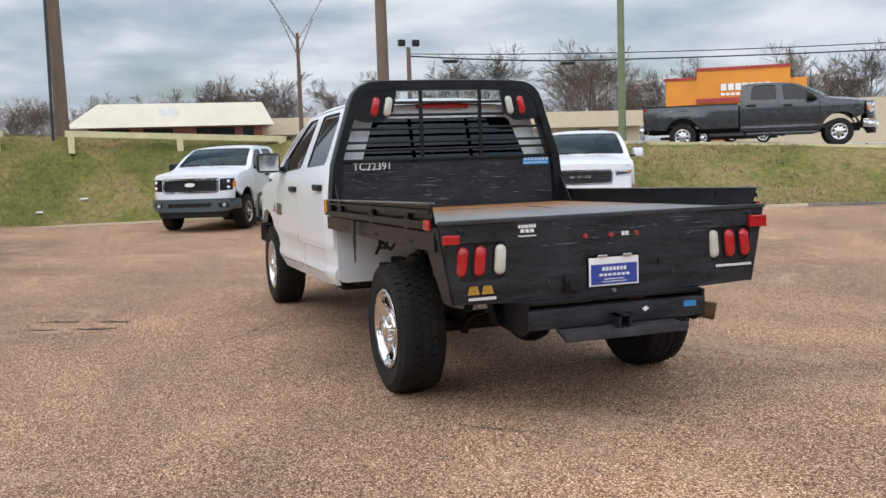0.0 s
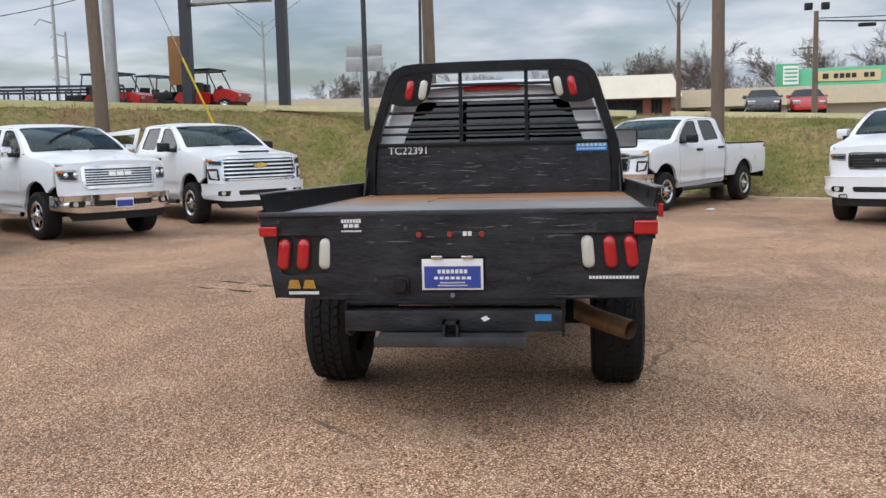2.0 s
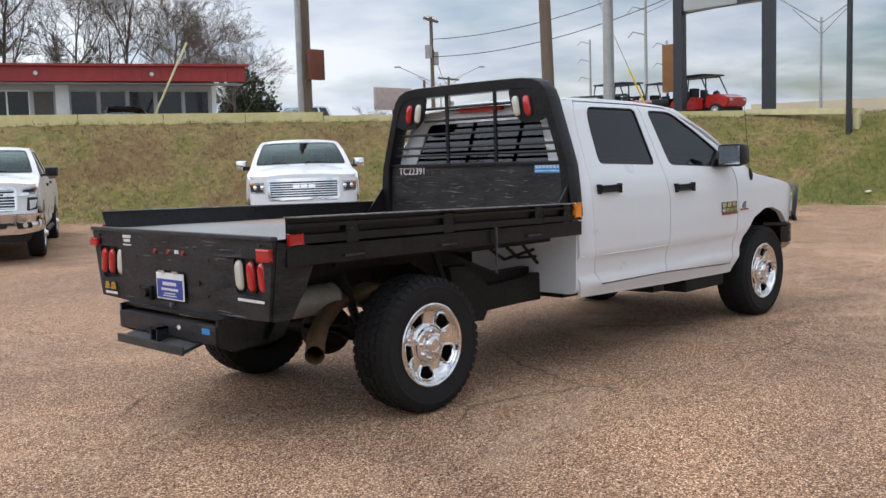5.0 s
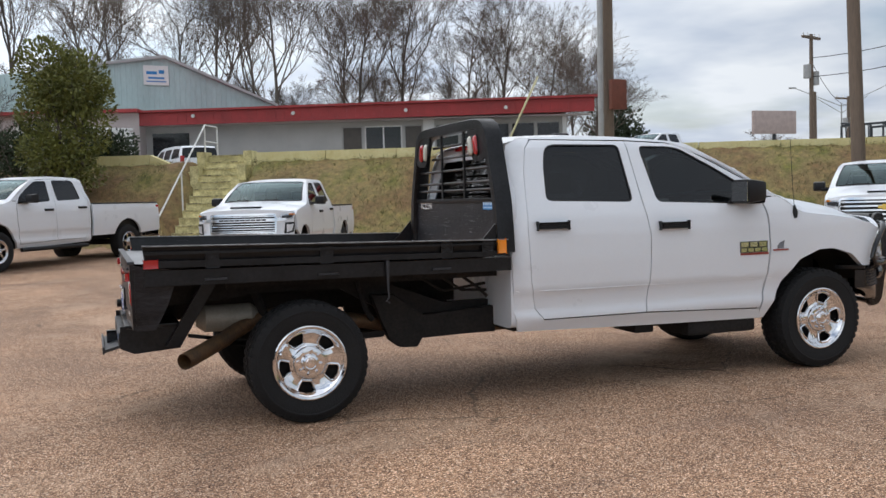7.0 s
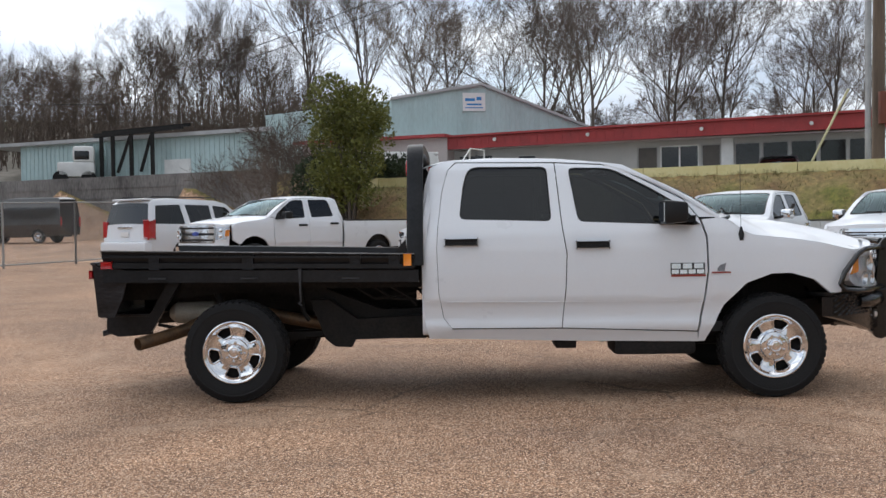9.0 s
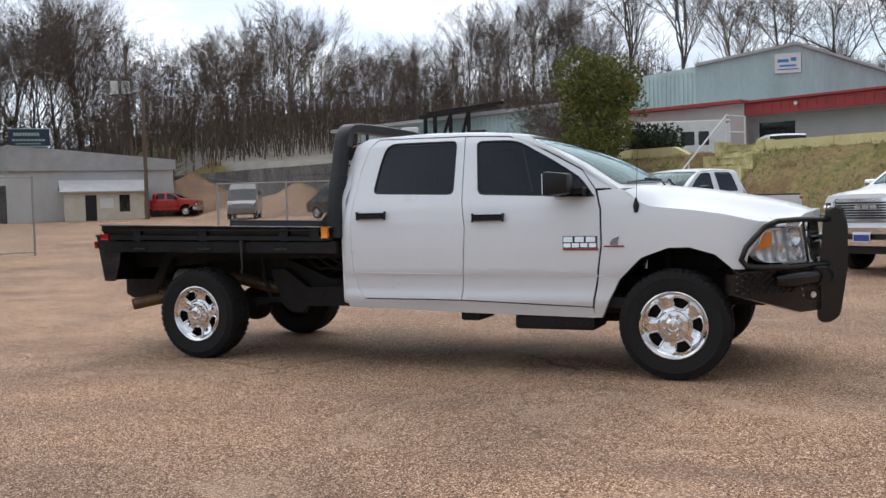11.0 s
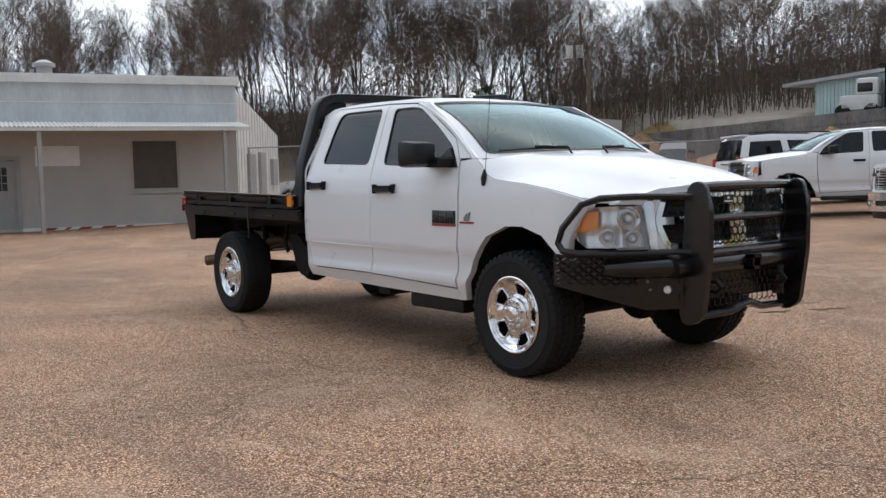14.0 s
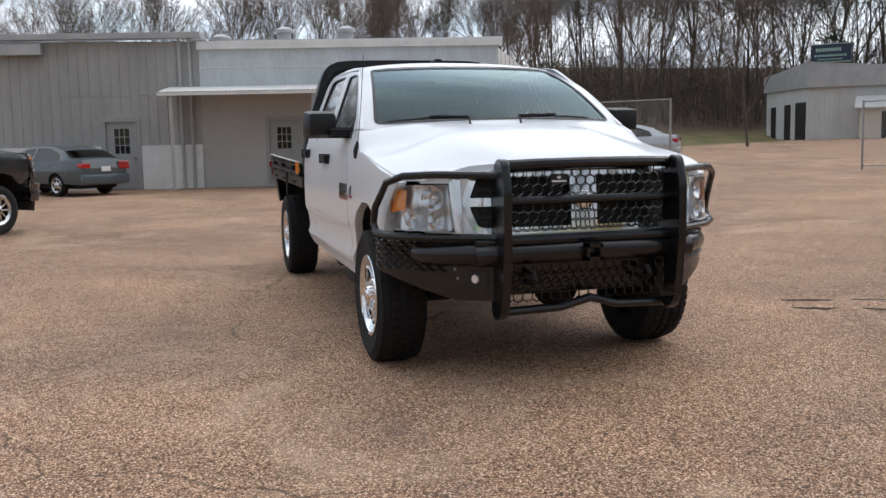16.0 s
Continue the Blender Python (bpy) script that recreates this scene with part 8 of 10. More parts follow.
for a, b, c, d in ((4.5, 5.1, 8.95, 9.12), (5.2, 5.5, 9.0, 9.2), (4.6, 5.5, 8.7, 8.80), (4.5, 5.6, 8.52, 8.58)):
    slab(bm, at_g, a, b, 0.10, 0.115, c, d)
part("sign_print", bm, BLUESTICKER, sgn, smooth=False)

# red-fronted showroom
rbld = tagged(empty("red_fronted_showroom"), "long low showroom with red fascia and glazed front", "building")
at_f, Lf = wall_frame(2.3, 40.2, 20.3, 33.55)
wins = [(8.36, 9.35), (9.45, 11.25), (11.35, 12.25)] + [(12.85 + 1.22 * k, 12.85 + 1.22 * k + 1.16) for k in range(5)]
wall_with_holes("front_wall", at_f, Lf, 2.3, 5.33, [(a, b, 3.55 if 9.4 < a < 11 else 3.75, 5.05) for a, b in wins], STUCCO, rbld, 0.2, -1.08)
for a, b in wins:
    if 9.4 < a < 11:
        window_unit(rbld, at_f, a, b, 3.55, 5.05, DARKWINDOW, WHITEPAINT, 1, False)
    else:
        window_unit(rbld, at_f, a, b, 3.75, 5.05, BROWNWINDOW if a < 12 else DARKWINDOW, CORR_GREY, 0, False)
for a, b in ((12.28, 12.82), (18.98, 19.18)):
    bm = bm_new()
    slab(bm, at_f, a, b, 0.0, 0.12, 2.3, 5.27)
    part("white_pier", bm, WHITEPAINT, rbld, smooth=False)
bm = bm_new()
prism(bm, [(-1.08, 5.28), (Lf + 1.2, 5.40), (Lf + 1.2, 6.05), (-1.08, 5.87)], lambda u, z: at_f(u, 0.95, z), lambda u, z: at_f(u, 0.75, z))
part("red_fascia", bm, REDFASCIA, rbld, smooth=False)
ribs("fascia_rib", at_f, -1.0, Lf + 1.1, 5.42, 5.86, 0.42, REDFASCIA, rbld, 0.95, 0.03)
bm = bm_new()
slab(bm, at_f, -1.08, Lf + 1.1, 0.02, 0.75, 5.27, 5.32)
part("soffit", bm, PINKWALL, rbld, smooth=False)
bm = bm_new()
prism(bm, [(-1.08, 5.88), (Lf + 1.35, 6.06), (Lf + 1.35, 6.16), (-1.08, 5.98)], lambda u, z: at_f(u, 1.12, z), lambda u, z: at_f(u, -9, z + 0.15))
part("roof", bm, REDFASCIA, rbld, smooth=False)
bm = bm_new()
slab(bm, at_f, -8.5, Lf, -9, -0.22, 2.3, 5.9)
part("building_body", bm, STUCCO, rbld, smooth=False)
bm = bm_new()
slab(bm, at_f, -9.5, -1.08, -0.2, 1.0, 2.3, 5.9)
part("pink_wing", bm, PINKWALL, rbld, smooth=False)
bm = bm_new()
slab(bm, at_f, -0.75, 1.0, 0.01, 0.05, 2.6, 4.95)
part("entrance_glass", bm, DARKWINDOW, rbld, smooth=False)
bm = bm_new()
slab(bm, at_f, -9.8, -1.0, -0.3, 1.5, 5.9, 6.05)
part("wing_roof", bm, REDFASCIA, rbld, smooth=False)
for u in (1.5, 6.2, 11.5, 16.2):
    bm = bm_new()
    cyl(bm, at_f(u, 0.95, 5.72), at_f(u, 1.15, 5.66), 0.06, 0.09, 10)
    part("floodlight", bm, WHITEPAINT, rbld)
bm = bm_new()
tube(bm, [at_f(Lf - 3.2, 1.6, 3.5), at_f(Lf - 1.5, 1.6, 7.0)], 0.05, 8)
tagged(part("leaning_pipe", bm, YELLOWRAIL), "pale pipe leaning against the showroom", "pipe")

# yellow parapet, kerb and rail along the top of the bank
pts_top = [(-3.0, 26.0), (-1, 23.6), (1.9, 22.0)]
for a, b, h in ((pts_top[0], pts_top[1], 0.36), (pts_top[1], pts_top[2], 0.34), ((3.4, 21.2), (12.6, 15.9), 0.30), ((12.6, 15.9), (23.3, 8.9), 0.20)):
    aw, lw = wall_frame(*a, *b)
    bm = bm_new()
    n = max(2, int(lw / 2))
    for k in range(n):
        u0, u1 = lw * k / n, lw * (k + 1) / n - 0.02
        z = min(ground_z(*aw(u0, 0, 0).xy), ground_z(*aw(u1, 0, 0).xy))
        vs = []
        for u in (u0, u1):
            zz = ground_z(*aw(u, 0.25, 0).xy)
            for v, dz in ((0.14, -0.5), (0.14, h), (-0.14, h), (-0.14, -0.5)):
                vs.append(bm.verts.new(aw(u, v, zz + dz)))
        for q in ((0, 1, 5, 4), (1, 2, 6, 5), (2, 3, 7, 6), (0, 1, 2, 3), (4, 5, 6, 7)):
            bm.faces.new([vs[i] for i in q])
    tagged(part("parapet_wall", bm, YELLOW, smooth=False), "low faded yellow parapet along the bank top", "wall", kind="structure")


def guard_rail(a, b, za, zb, ext=0.0):
    th = tagged(empty("guard_rail"), "cream painted timber guard rail on short posts", "rail")
    d = math.hypot(b[0] - a[0], b[1] - a[1])
    n = max(1, round(d / 3.2))
    for k in range(n + 1):
        t = (k + 0.05) / (n + 0.1)
        x, y = a[0] + (b[0] - a[0]) * t, a[1] + (b[1] - a[1]) * t
        z = za + (zb - za) * t
        bm = bm_new()
        tube(bm, [(x, y, z - 0.55), (x, y, z - 0.06)], 0.085, 4, square=True)
        part("rail_post", bm, YELLOWRAIL, th)
    bm = bm_new()
    tube(bm, [(*a, za), (*b, zb)], 0.085, 4, square=True)
    part("rail_beam", bm, YELLOWRAIL, th)


guard_rail((23.6, 8.9), (23.0, 5.2), 2.70, 2.52)
guard_rail((23.0, 3.6), (22.9, -2.6), 2.48, 2.18)
guard_rail((22.6, -3.6), (19.2, -12.2), 2.13, 1.68)
guard_rail((18.9, -12.7), (14.6, -18.2), 1.66, 1.30)

# yellow stairs
stairs = tagged(empty("concrete_stairs"), "faded yellow concrete stairs with stained treads, darkened for step shading", "stairs")
S0, S1 = Vector((1.1, 19.2)), Vector((2.75, 22.35))
sd = (S1 - S0)
sl = sd.length
sd /= sl
sn = Vector((sd.y, -sd.x))
zs0, zs1 = ground_z(0.85, 18.7), 2.98
nst = 13


def sa(u, v, z):
    p = S0 + sd * u + sn * v
    return Vector((p.x, p.y, z))


STAIRPAINT = mat("stained_yellow_step_paint", (0.56, 0.48, 0.22), 0.8, var=0.4, scale=4, fine=22, alt=(0.88, 0.80, 0.42), bump=0.1, island=0.14)
# treads carry dark stains, plus step shading put into their colour
TREADDARK = mat("stained_and_shaded_tread", (0.22, 0.19, 0.11), 0.9, var=0.5, scale=5, fine=20, alt=(0.72, 0.64, 0.33))
for k in range(nst):
    bm = bm_new()
    u0 = sl * k / nst
    slab(bm, sa, u0, u0 + sl / nst + 0.02, -0.6, 0.6, zs0 - 0.3 + (zs1 - zs0) * max(0, k - 2) / nst, zs0 + (zs1 - zs0) * (k + 1) / nst)
    part("step", bm, STAIRPAINT, stairs, smooth=False)
    zt_ = zs0 + (zs1 - zs0) * (k + 1) / nst
    part("tread", slab(bm_new(), sa, u0 - 0.025, u0 + sl / nst - 0.03, -0.58, 0.58, zt_ - 0.035, zt_ + 0.004), TREADDARK, stairs, smooth=False)
for v0, v1 in ((0.6, 0.85), (-0.85, -0.6)):
    for k in range(6):
        bm = bm_new()
        u0, u1 = sl * k / 6, sl * (k + 1) / 6
        if v0 > 0 or k > 3:
            slab(bm, sa, u0, u1 - 0.01, v0, v1, zs0 - 0.5 + (zs1 - zs0) * k / 6, zs0 + (zs1 - zs0) * (k + 1) / 6 + 0.10)
            part("cheek_block", bm, STAIRPAINT, stairs, smooth=False)
hr = tagged(empty("stair_handrail"), "white pipe handrail beside the stairs", "rail")
bm = bm_new()
r0, r1 = sa(-0.2, -0.75, zs0 + 0.85), sa(sl - 0.1, -0.75, zs1 + 0.95)
tube(bm, [sa(-0.2, -0.75, zs0 - 0.1), r0, r1, sa(sl + 0.9, -0.75, zs1 + 0.95), sa(sl + 0.9, -0.75, zs1 - 0.1)], 0.026, 8)
part("top_rail", bm, WHITEPAINT, hr)
for u in (1.5, 3.4):
    bm = bm_new()
    k = (u + 0.2) / (sl + 0.1)
    tube(bm, [sa(u, -0.75, zs0 + (zs1 - zs0) * u / sl - 0.2), sa(u, -0.75, r0.z + (r1.z - r0.z) * k)], 0.024, 8)
    part("rail_post", bm, WHITEPAINT, hr)
bm = bm_new()
tube(bm, [sa(sl - 0.1, -0.75, zs1 + 0.45), sa(sl + 0.9, -0.75, zs1 + 0.45)], 0.022, 8)
part("mid_rail", bm, WHITEPAINT, hr)

# mansard building
man = tagged(empty("mansard_building"), "low brick building under a cream mansard roof", "building")
at_m, Lm = wall_frame(56.6, 3.4, 55.9, -7.1)
MW = [(0.6, 2.4), (3.2, 5.0), (6.4, 8.8), (9.3, 10.0)]
wall_with_holes("brick_wall", at_m, Lm, 2.4, 4.0, [(a, b, 2.9, 3.85) for a, b in MW], BRICKWALL, man, 0.2)
for a, b in MW:
    window_unit(man, at_m, a, b, 2.9, 3.85, DARKWINDOW, PLASTIC, 2, False)
bm = bm_new()
slab(bm, at_m, 0, Lm, -9, -0.22, 2.4, 4.0)
part("building_body", bm, BRICKWALL, man, smooth=False)
bm = bm_new()
a_ = [at_m(u, v, 3.92) for u, v in ((-1.4, 0.9), (Lm + 0.7, 0.9), (Lm + 0.7, -10), (-1.4, -10))]
b_ = [at_m(u, v, 5.42) for u, v in ((0.6, -0.5), (Lm + 0.1, -0.5), (Lm + 0.1, -8.5), (0.6, -8.5))]
va, vb = [bm.verts.new(p) for p in a_], [bm.verts.new(p) for p in b_]
for i in range(4):
    bm.faces.new((va[i], va[(i + 1) % 4], vb[(i + 1) % 4], vb[i]))
bm.faces.new(vb)
bm.faces.new(va)
part("mansard_roof", bm, CREAMROOF, man, smooth=False)
bm = bm_new()
slab(bm, at_m, 4.2, 5.3, 0.15, 0.25, 4.55, 5.05)
part("roof_sign", bm, PAPERWHITE, man, "small white roof sign", smooth=False)
# strip of shops behind
strip = tagged(empty("strip_mall"), "long beige strip of shops", "building")
bm = bm_new()
solid(bm, [(60.5, -7), (57.5, -36), (70, -37), (73, -8)], 1.8, [4.35, 4.35, 4.5, 4.5])
part("beige_wall", bm, BEIGE, strip, smooth=False)
at_st, Lst = wall_frame(60.4, -7.2, 57.4, -36)
bm = bm_new()
slab(bm, at_st, 0.0, Lst, 0.0, 0.9, 3.35, 4.5)
part("shop_fascia", bm, mat("tan_shop_fascia", (0.60, 0.50, 0.35), 0.7, var=0.08), strip, smooth=False)
for u in (1.0, 4.2, 24.0):
    bm = bm_new()
    slab(bm, at_st, u, u + 1.6, 0.0, 0.05, 2.2, 3.2)
    part("shop_window", bm, DARKWINDOW, strip, smooth=False)
bm = bm_new()
solid(bm, [(50, -40), (43, -52), (60, -60), (66, -46)], 1.5, [4.6, 4.6, 4.6, 4.6])
part("beige_wall", bm, BEIGE, strip, smooth=False)
bm = bm_new()
solid(bm, [(62, 28), (66, 10), (76, 12), (72, 30)], 3.0, [4.9, 4.9, 4.9, 4.9])
part("beige_wall", bm, BEIGE, strip, smooth=False)

# green-roofed store
store = tagged(empty("green_roofed_store"), "white store with a green metal mansard roof", "building")
at_c, Lc = wall_frame(57.8, -15.9, 55.9, -22.9)
wall_with_holes("store_wall", at_c, Lc, 2.0, 4.2, [(1.0, 1.9, 2.3, 3.6), (2.0, 2.8, 2.3, 3.6), (3.2, 5.0, 2.75, 3.65)], WHITEPAINT, store, 0.2)
for a, b, c, pn in ((1.0, 1.9, 2.3, DARKWINDOW), (2.0, 2.8, 2.3, BLUESTICKER), (3.2, 5.0, 2.75, DARKWINDOW)):
    window_unit(store, at_c, a, b, c, 3.62, pn, PLASTIC, 2 if a > 3 else 0, False)
bm = bm_new()
solid(bm, [tuple(at_c(u, v, 0).xy) for u, v in ((0, -0.22), (Lc, -0.22), (Lc + 3.5, -5.0), (Lc + 3.0, -9), (0, -9))], 2.0, [4.2] * 5)
part("store_body", bm, WHITEPAINT, store, smooth=False)
at_c2, Lc2 = wall_frame(*at_c(Lc, 0, 0).xy, *at_c(Lc + 3.5, -5.0, 0).xy)
for u in (0.5, 2.0, 4.3):
    window_unit(store, lambda a, b, z: at_c2(a, b + 0.15, z), u, u + 0.9, 2.8, 3.7, DARKWINDOW, WHITEPAINT, 0, False)
bm = bm_new()
low = [at_c(u, v, 4.05) for u, v in ((-0.7, 0.7), (Lc + 0.3, 0.7), (Lc + 4.4, -4.9), (Lc + 3.6, -9.6), (-0.7, -9.6))]
top = [at_c(u, v, 5.45) for u, v in ((-0.1, -0.3), (Lc - 0.2, -0.3), (Lc + 3.1, -5.0), (Lc + 2.6, -8.7), (-0.1, -8.7))]
va, vb = [bm.verts.new(p) for p in low], [bm.verts.new(p) for p in top]
for i in range(5):
    bm.faces.new((va[i], va[(i + 1) % 5], vb[(i + 1) % 5], vb[i]))
bm.faces.new(va)
bm.faces.new(vb)
part("green_roof", bm, GREENROOF, store, smooth=False)
bm = bm_new()
prism(bm, [(1.2, 4.45), (5.6, 4.35), (5.6, 5.15), (1.2, 5.15)], lambda u, z: at_c(u, 0.55, z), lambda u, z: at_c(u, 0.35, z))
board = part("sign_board", bm, TAN_SIGN, store, "tan sign board with dark letter bars", smooth=False)
bm = bm_new()
for k in range(7):
    if k != 4:
        u = 2.5 + 0.40 * k
        slab(bm, at_c, u, u + 0.30, 0.56, 0.58, 4.62, 4.95)
slab(bm, at_c, 1.75, 2.15, 0.56, 0.58, 4.6, 4.98)
part("letter_bar", bm, MESHBLACK, board, smooth=False)
bm = bm_new()
slab(bm, at_c2, 2.2, 3.6, 0.5, 0.6, 4.45, 5.1)
part("side_sign", bm, PAPERWHITE, store, smooth=False)
rl = tagged(empty("ramp_railing"), "black steel ramp railing before the store", "rail")
bm = bm_new()
for k in range(26):
    u = 3.2 + k * 0.42
    tube(bm, [at_c(u, 1.6, 2.0), at_c(u, 1.6, 2.85)], 0.02, 4)
tube(bm, [at_c(3.2, 1.6, 2.85), at_c(13.8, 1.6, 2.85)], 0.03, 4)
part("railing", bm, DARKPOLE, rl)
py = tagged(empty("pylon_sign"), "green and white pylon sign", "sign")
bm = bm_new()
tube(bm, [(57.4, -15.0, 2.0), (57.4, -15.0, 4.2)], 0.08, 8)
part("sign_post", bm, GREENROOF, py)
bm = bm_new()
box(bm, 57.2, 57.5, -15.9, -14.3, 4.1, 5.8, 0.03)
part("sign_box", bm, GREENROOF, py)
bm = bm_new()
box(bm, 57.17, 57.19, -15.85, -14.75, 4.3, 5.65)
part("sign_face", bm, PAPERWHITE, py, smooth=False)
bm = bm_new()
for k in range(4):
    box(bm, 57.15, 57.165, -15.75, -14.85, 4.5 + 0.28 * k, 4.62 + 0.28 * k)
part("sign_print", bm, GREENROOF, py, smooth=False)

for far_thing in (store, rl, py):
    far_thing.matrix_basis = Matrix.Translation((10.0, -1.6, 0.75))

# orange restaurant
rest = tagged(empty("orange_restaurant"), "orange restaurant with red trim and stepped parapet", "building")
at_o, Lo = wall_frame(55.9, -40.0, 52.0, -45.4)
bm = bm_new()
slab(bm, at_o, 0, Lo, -7, 0, 1.8, 7.35)
slab(bm, at_o, -2.3, 0, -7, -0.1, 1.8, 6.7)
slab(bm, at_o, Lo, Lo + 1.2, -7, -0.3, 1.8, 6.5)
part("orange_wall", bm, ORANGE, rest, smooth=False)
bm = bm_new()
slab(bm, at_o, -0.05, Lo + 0.05, -7, 0.1, 7.3, 7.5)
slab(bm, at_o, -2.4, 0, -7, 0.0, 6.68, 6.85)
slab(bm, at_o, -0.05, Lo + 0.05, 0.0, 0.25, 4.9, 5.2)
part("red_trim", bm, REDFASCIA, rest, smooth=False)
bm = bm_new()
for k in range(7):
    slab(bm, at_o, 1.75 + 0.52 * k, 2.15 + 0.52 * k, 0.02, 0.10, 5.75, 6.25)
for k in range(9):
    slab(bm, at_o, 1.75 + 0.36 * k, 2.03 + 0.36 * k, 0.02, 0.08, 5.38, 5.58)
part("letter_bar", bm, PAPERWHITE, rest, smooth=False)

# ---- cars, van, bus, buggies and trailers ----
def car_body(thing, paint, profile, windows, arches, hw, zbot, glass_spans, tint=DARKTINT, plan=None, doors=()):
    """A car from its side outline. profile: (x, z) from the front foot over the roof to the rear foot; glass_spans: pieces of it that are glass;
    hw: half width by height; plan: factor of the half width by place along the car."""
    plan = plan or [(-9, 1), (9, 1)]

    def width(x, z):
        return lerp_table(hw, z) * lerp_table(plan, x)
    for side in (-1, 1):
        sb = bm_new()
        foot = []
        for cx, r in arches:
            foot += [(cx + r * math.cos(a), 0.33 + r * math.sin(a)) for a in np.linspace(math.pi - 0.1, 0.1, 10)]
        outline = profile + foot
        holes = [rounded(w, 0.03, 2) for w in windows]
        panel(sb, outline, lambda x, z: Vector((x, side * width(x, z), z)), holes, (0.2, 0.08), 0.03, lambda x, z: Vector((0, -side, 0)))
        part("body_side", sb, paint, thing)
        for w in holes:
            gb = bm_new()
            panel(gb, w, lambda x, z: Vector((x, side * (width(x, z) - 0.012), z)), (), (0.3, 0.1), 0.0)
            part("side_window", gb, tint, thing)
        for d in doors:
            db = bm_new()
            tube(db, [Vector((x, side * (width(x, z) + 0.001), z)) for x, z in d], 0.004, 4)
            part("door_gap", db, MESHBLACK, thing)
        for cx, r in arches:
            lb = bm_new()
            prev = None
            for a in np.linspace(0.0, math.pi, 9):
                q = (cx + r * math.cos(a), 0.33 + r * math.sin(a))
                v0, v1 = lb.verts.new((q[0], side * (width(*q) - 0.03), q[1])), lb.verts.new((q[0], side * 0.4, q[1]))
                if prev:
                    lb.faces.new((prev[0], v0, v1, prev[1]))
                prev = (v0, v1)
            part("wheel_arch_liner", lb, CHASSIS, thing)
    for k, (p, q) in enumerate(zip(profile, profile[1:])):
        pass
    for name, pick, material in (("body_top", False, paint), ("windscreen", True, tint)):
        bm = bm_new()
        for k, (p, q) in enumerate(zip(profile, profile[1:])):
            if (k in glass_spans) != pick:
                continue
            rows = []
            for (x, z) in (p, q):
                w = width(x, z)
                rows.append([bm.verts.new((x, w * u, z + 0.03 * (1 - u * u) * (1 if z > 0.9 else 0))) for u in np.linspace(-1, 1, 9)])
            for j in range(8):
                bm.faces.new((rows[0][j], rows[0][j + 1], rows[1][j + 1], rows[1][j]))
        part(name, bm, material, thing)
    ub = bm_new()
    xs = [p[0] for p in profile]
    box(ub, min(xs) + 0.3, max(xs) - 0.3, -0.6, 0.6, zbot + 0.02, zbot + 0.25)
    box(ub, min(xs) + 0.9, max(xs) - 1.6, -0.6, 0.6, zbot + 0.25, 0.95, 0.05)
    part("underbody", ub, CHASSIS, thing)


def lamp_box(thing, name, x0, x1, y0, y1, z0, z1, material, bevel=0.02):
    bm = bm_new()
    box(bm, x0, x1, y0, y1, z0, z1, bevel)
    return part(name, bm, material, thing)


SEDAN = [(0.92, 0.30), (0.95, 0.55), (0.86, 0.72), (0.30, 0.92), (-0.45, 1.0), (-1.25, 1.40), (-1.75, 1.455), (-2.45, 1.44), (-3.05, 1.30), (-3.45, 1.08), (-3.85, 1.04), (-3.92, 0.80), (-3.90, 0.32)]
SED_WIN = [[(-0.78, 1.01), (-1.30, 1.33), (-1.70, 1.38), (-1.70, 1.0)], [(-1.80, 1.0), (-1.80, 1.385), (-2.42, 1.37), (-2.90, 1.22), (-3.02, 1.03)]]
SED_HW = [(0.25, 0.86), (0.5, 0.91), (0.75, 0.92), (1.0, 0.87), (1.40, 0.62), (1.5, 0.55)]
SED_PLAN = [(-3.95, 0.80), (-3.7, 0.92), (-3.2, 1.0), (0.2, 1.0), (0.6, 0.94), (0.95, 0.75)]


def sedan(name, label, x, y, heading, paint, scale=1.0):
    th = tagged(empty(name, pose(x, y, ground_z(x, y), 0, 0, heading) @ Matrix.Diagonal((scale, scale, scale, 1))), label, "car")
    car_body(th, paint, SEDAN, SED_WIN, [(-2.85, 0.36), (0.0, 0.36)], SED_HW, 0.20, (4, 8), DARKTINT, SED_PLAN,
             ([(-1.75, 0.45), (-1.75, 1.42)], [(-0.72, 0.45), (-0.66, 0.98)], [(-2.62, 0.62), (-2.80, 0.95)]))
    for s in (-1, 1):
        wheel(th, 0.0, s, R=0.325, rim=0.215, w=0.21, track=0.78, style="alloy", blocks=0)
        wheel(th, -2.85, s, R=0.325, rim=0.215, w=0.21, track=0.78, style="alloy", blocks=0)
        lamp_box(th, "tail_lamp", -3.93, -3.55, s * 0.50, s * 0.80, 0.80, 0.95, REDLENS, 0.04)
        lamp_box(th, "headlamp", 0.60, 0.93, s * 0.48, s * 0.78, 0.62, 0.74, ALLOY, 0.04)
        lamp_box(th, "door_mirror", -0.85, -0.70, s * 0.88, s * 1.02, 0.98, 1.10, paint, 0.03)
    lamp_box(th, "rear_bumper", -4.0, -3.80, -0.80, 0.80, 0.34, 0.62, paint, 0.06)
    lamp_box(th, "front_bumper", 0.70, 1.0, -0.74, 0.74, 0.28, 0.52, paint, 0.06)
    lamp_box(th, "licence_plate", -3.955, -3.935, -0.16, 0.16, 0.70, 0.84, PAPERWHITE, 0.004)
    return th


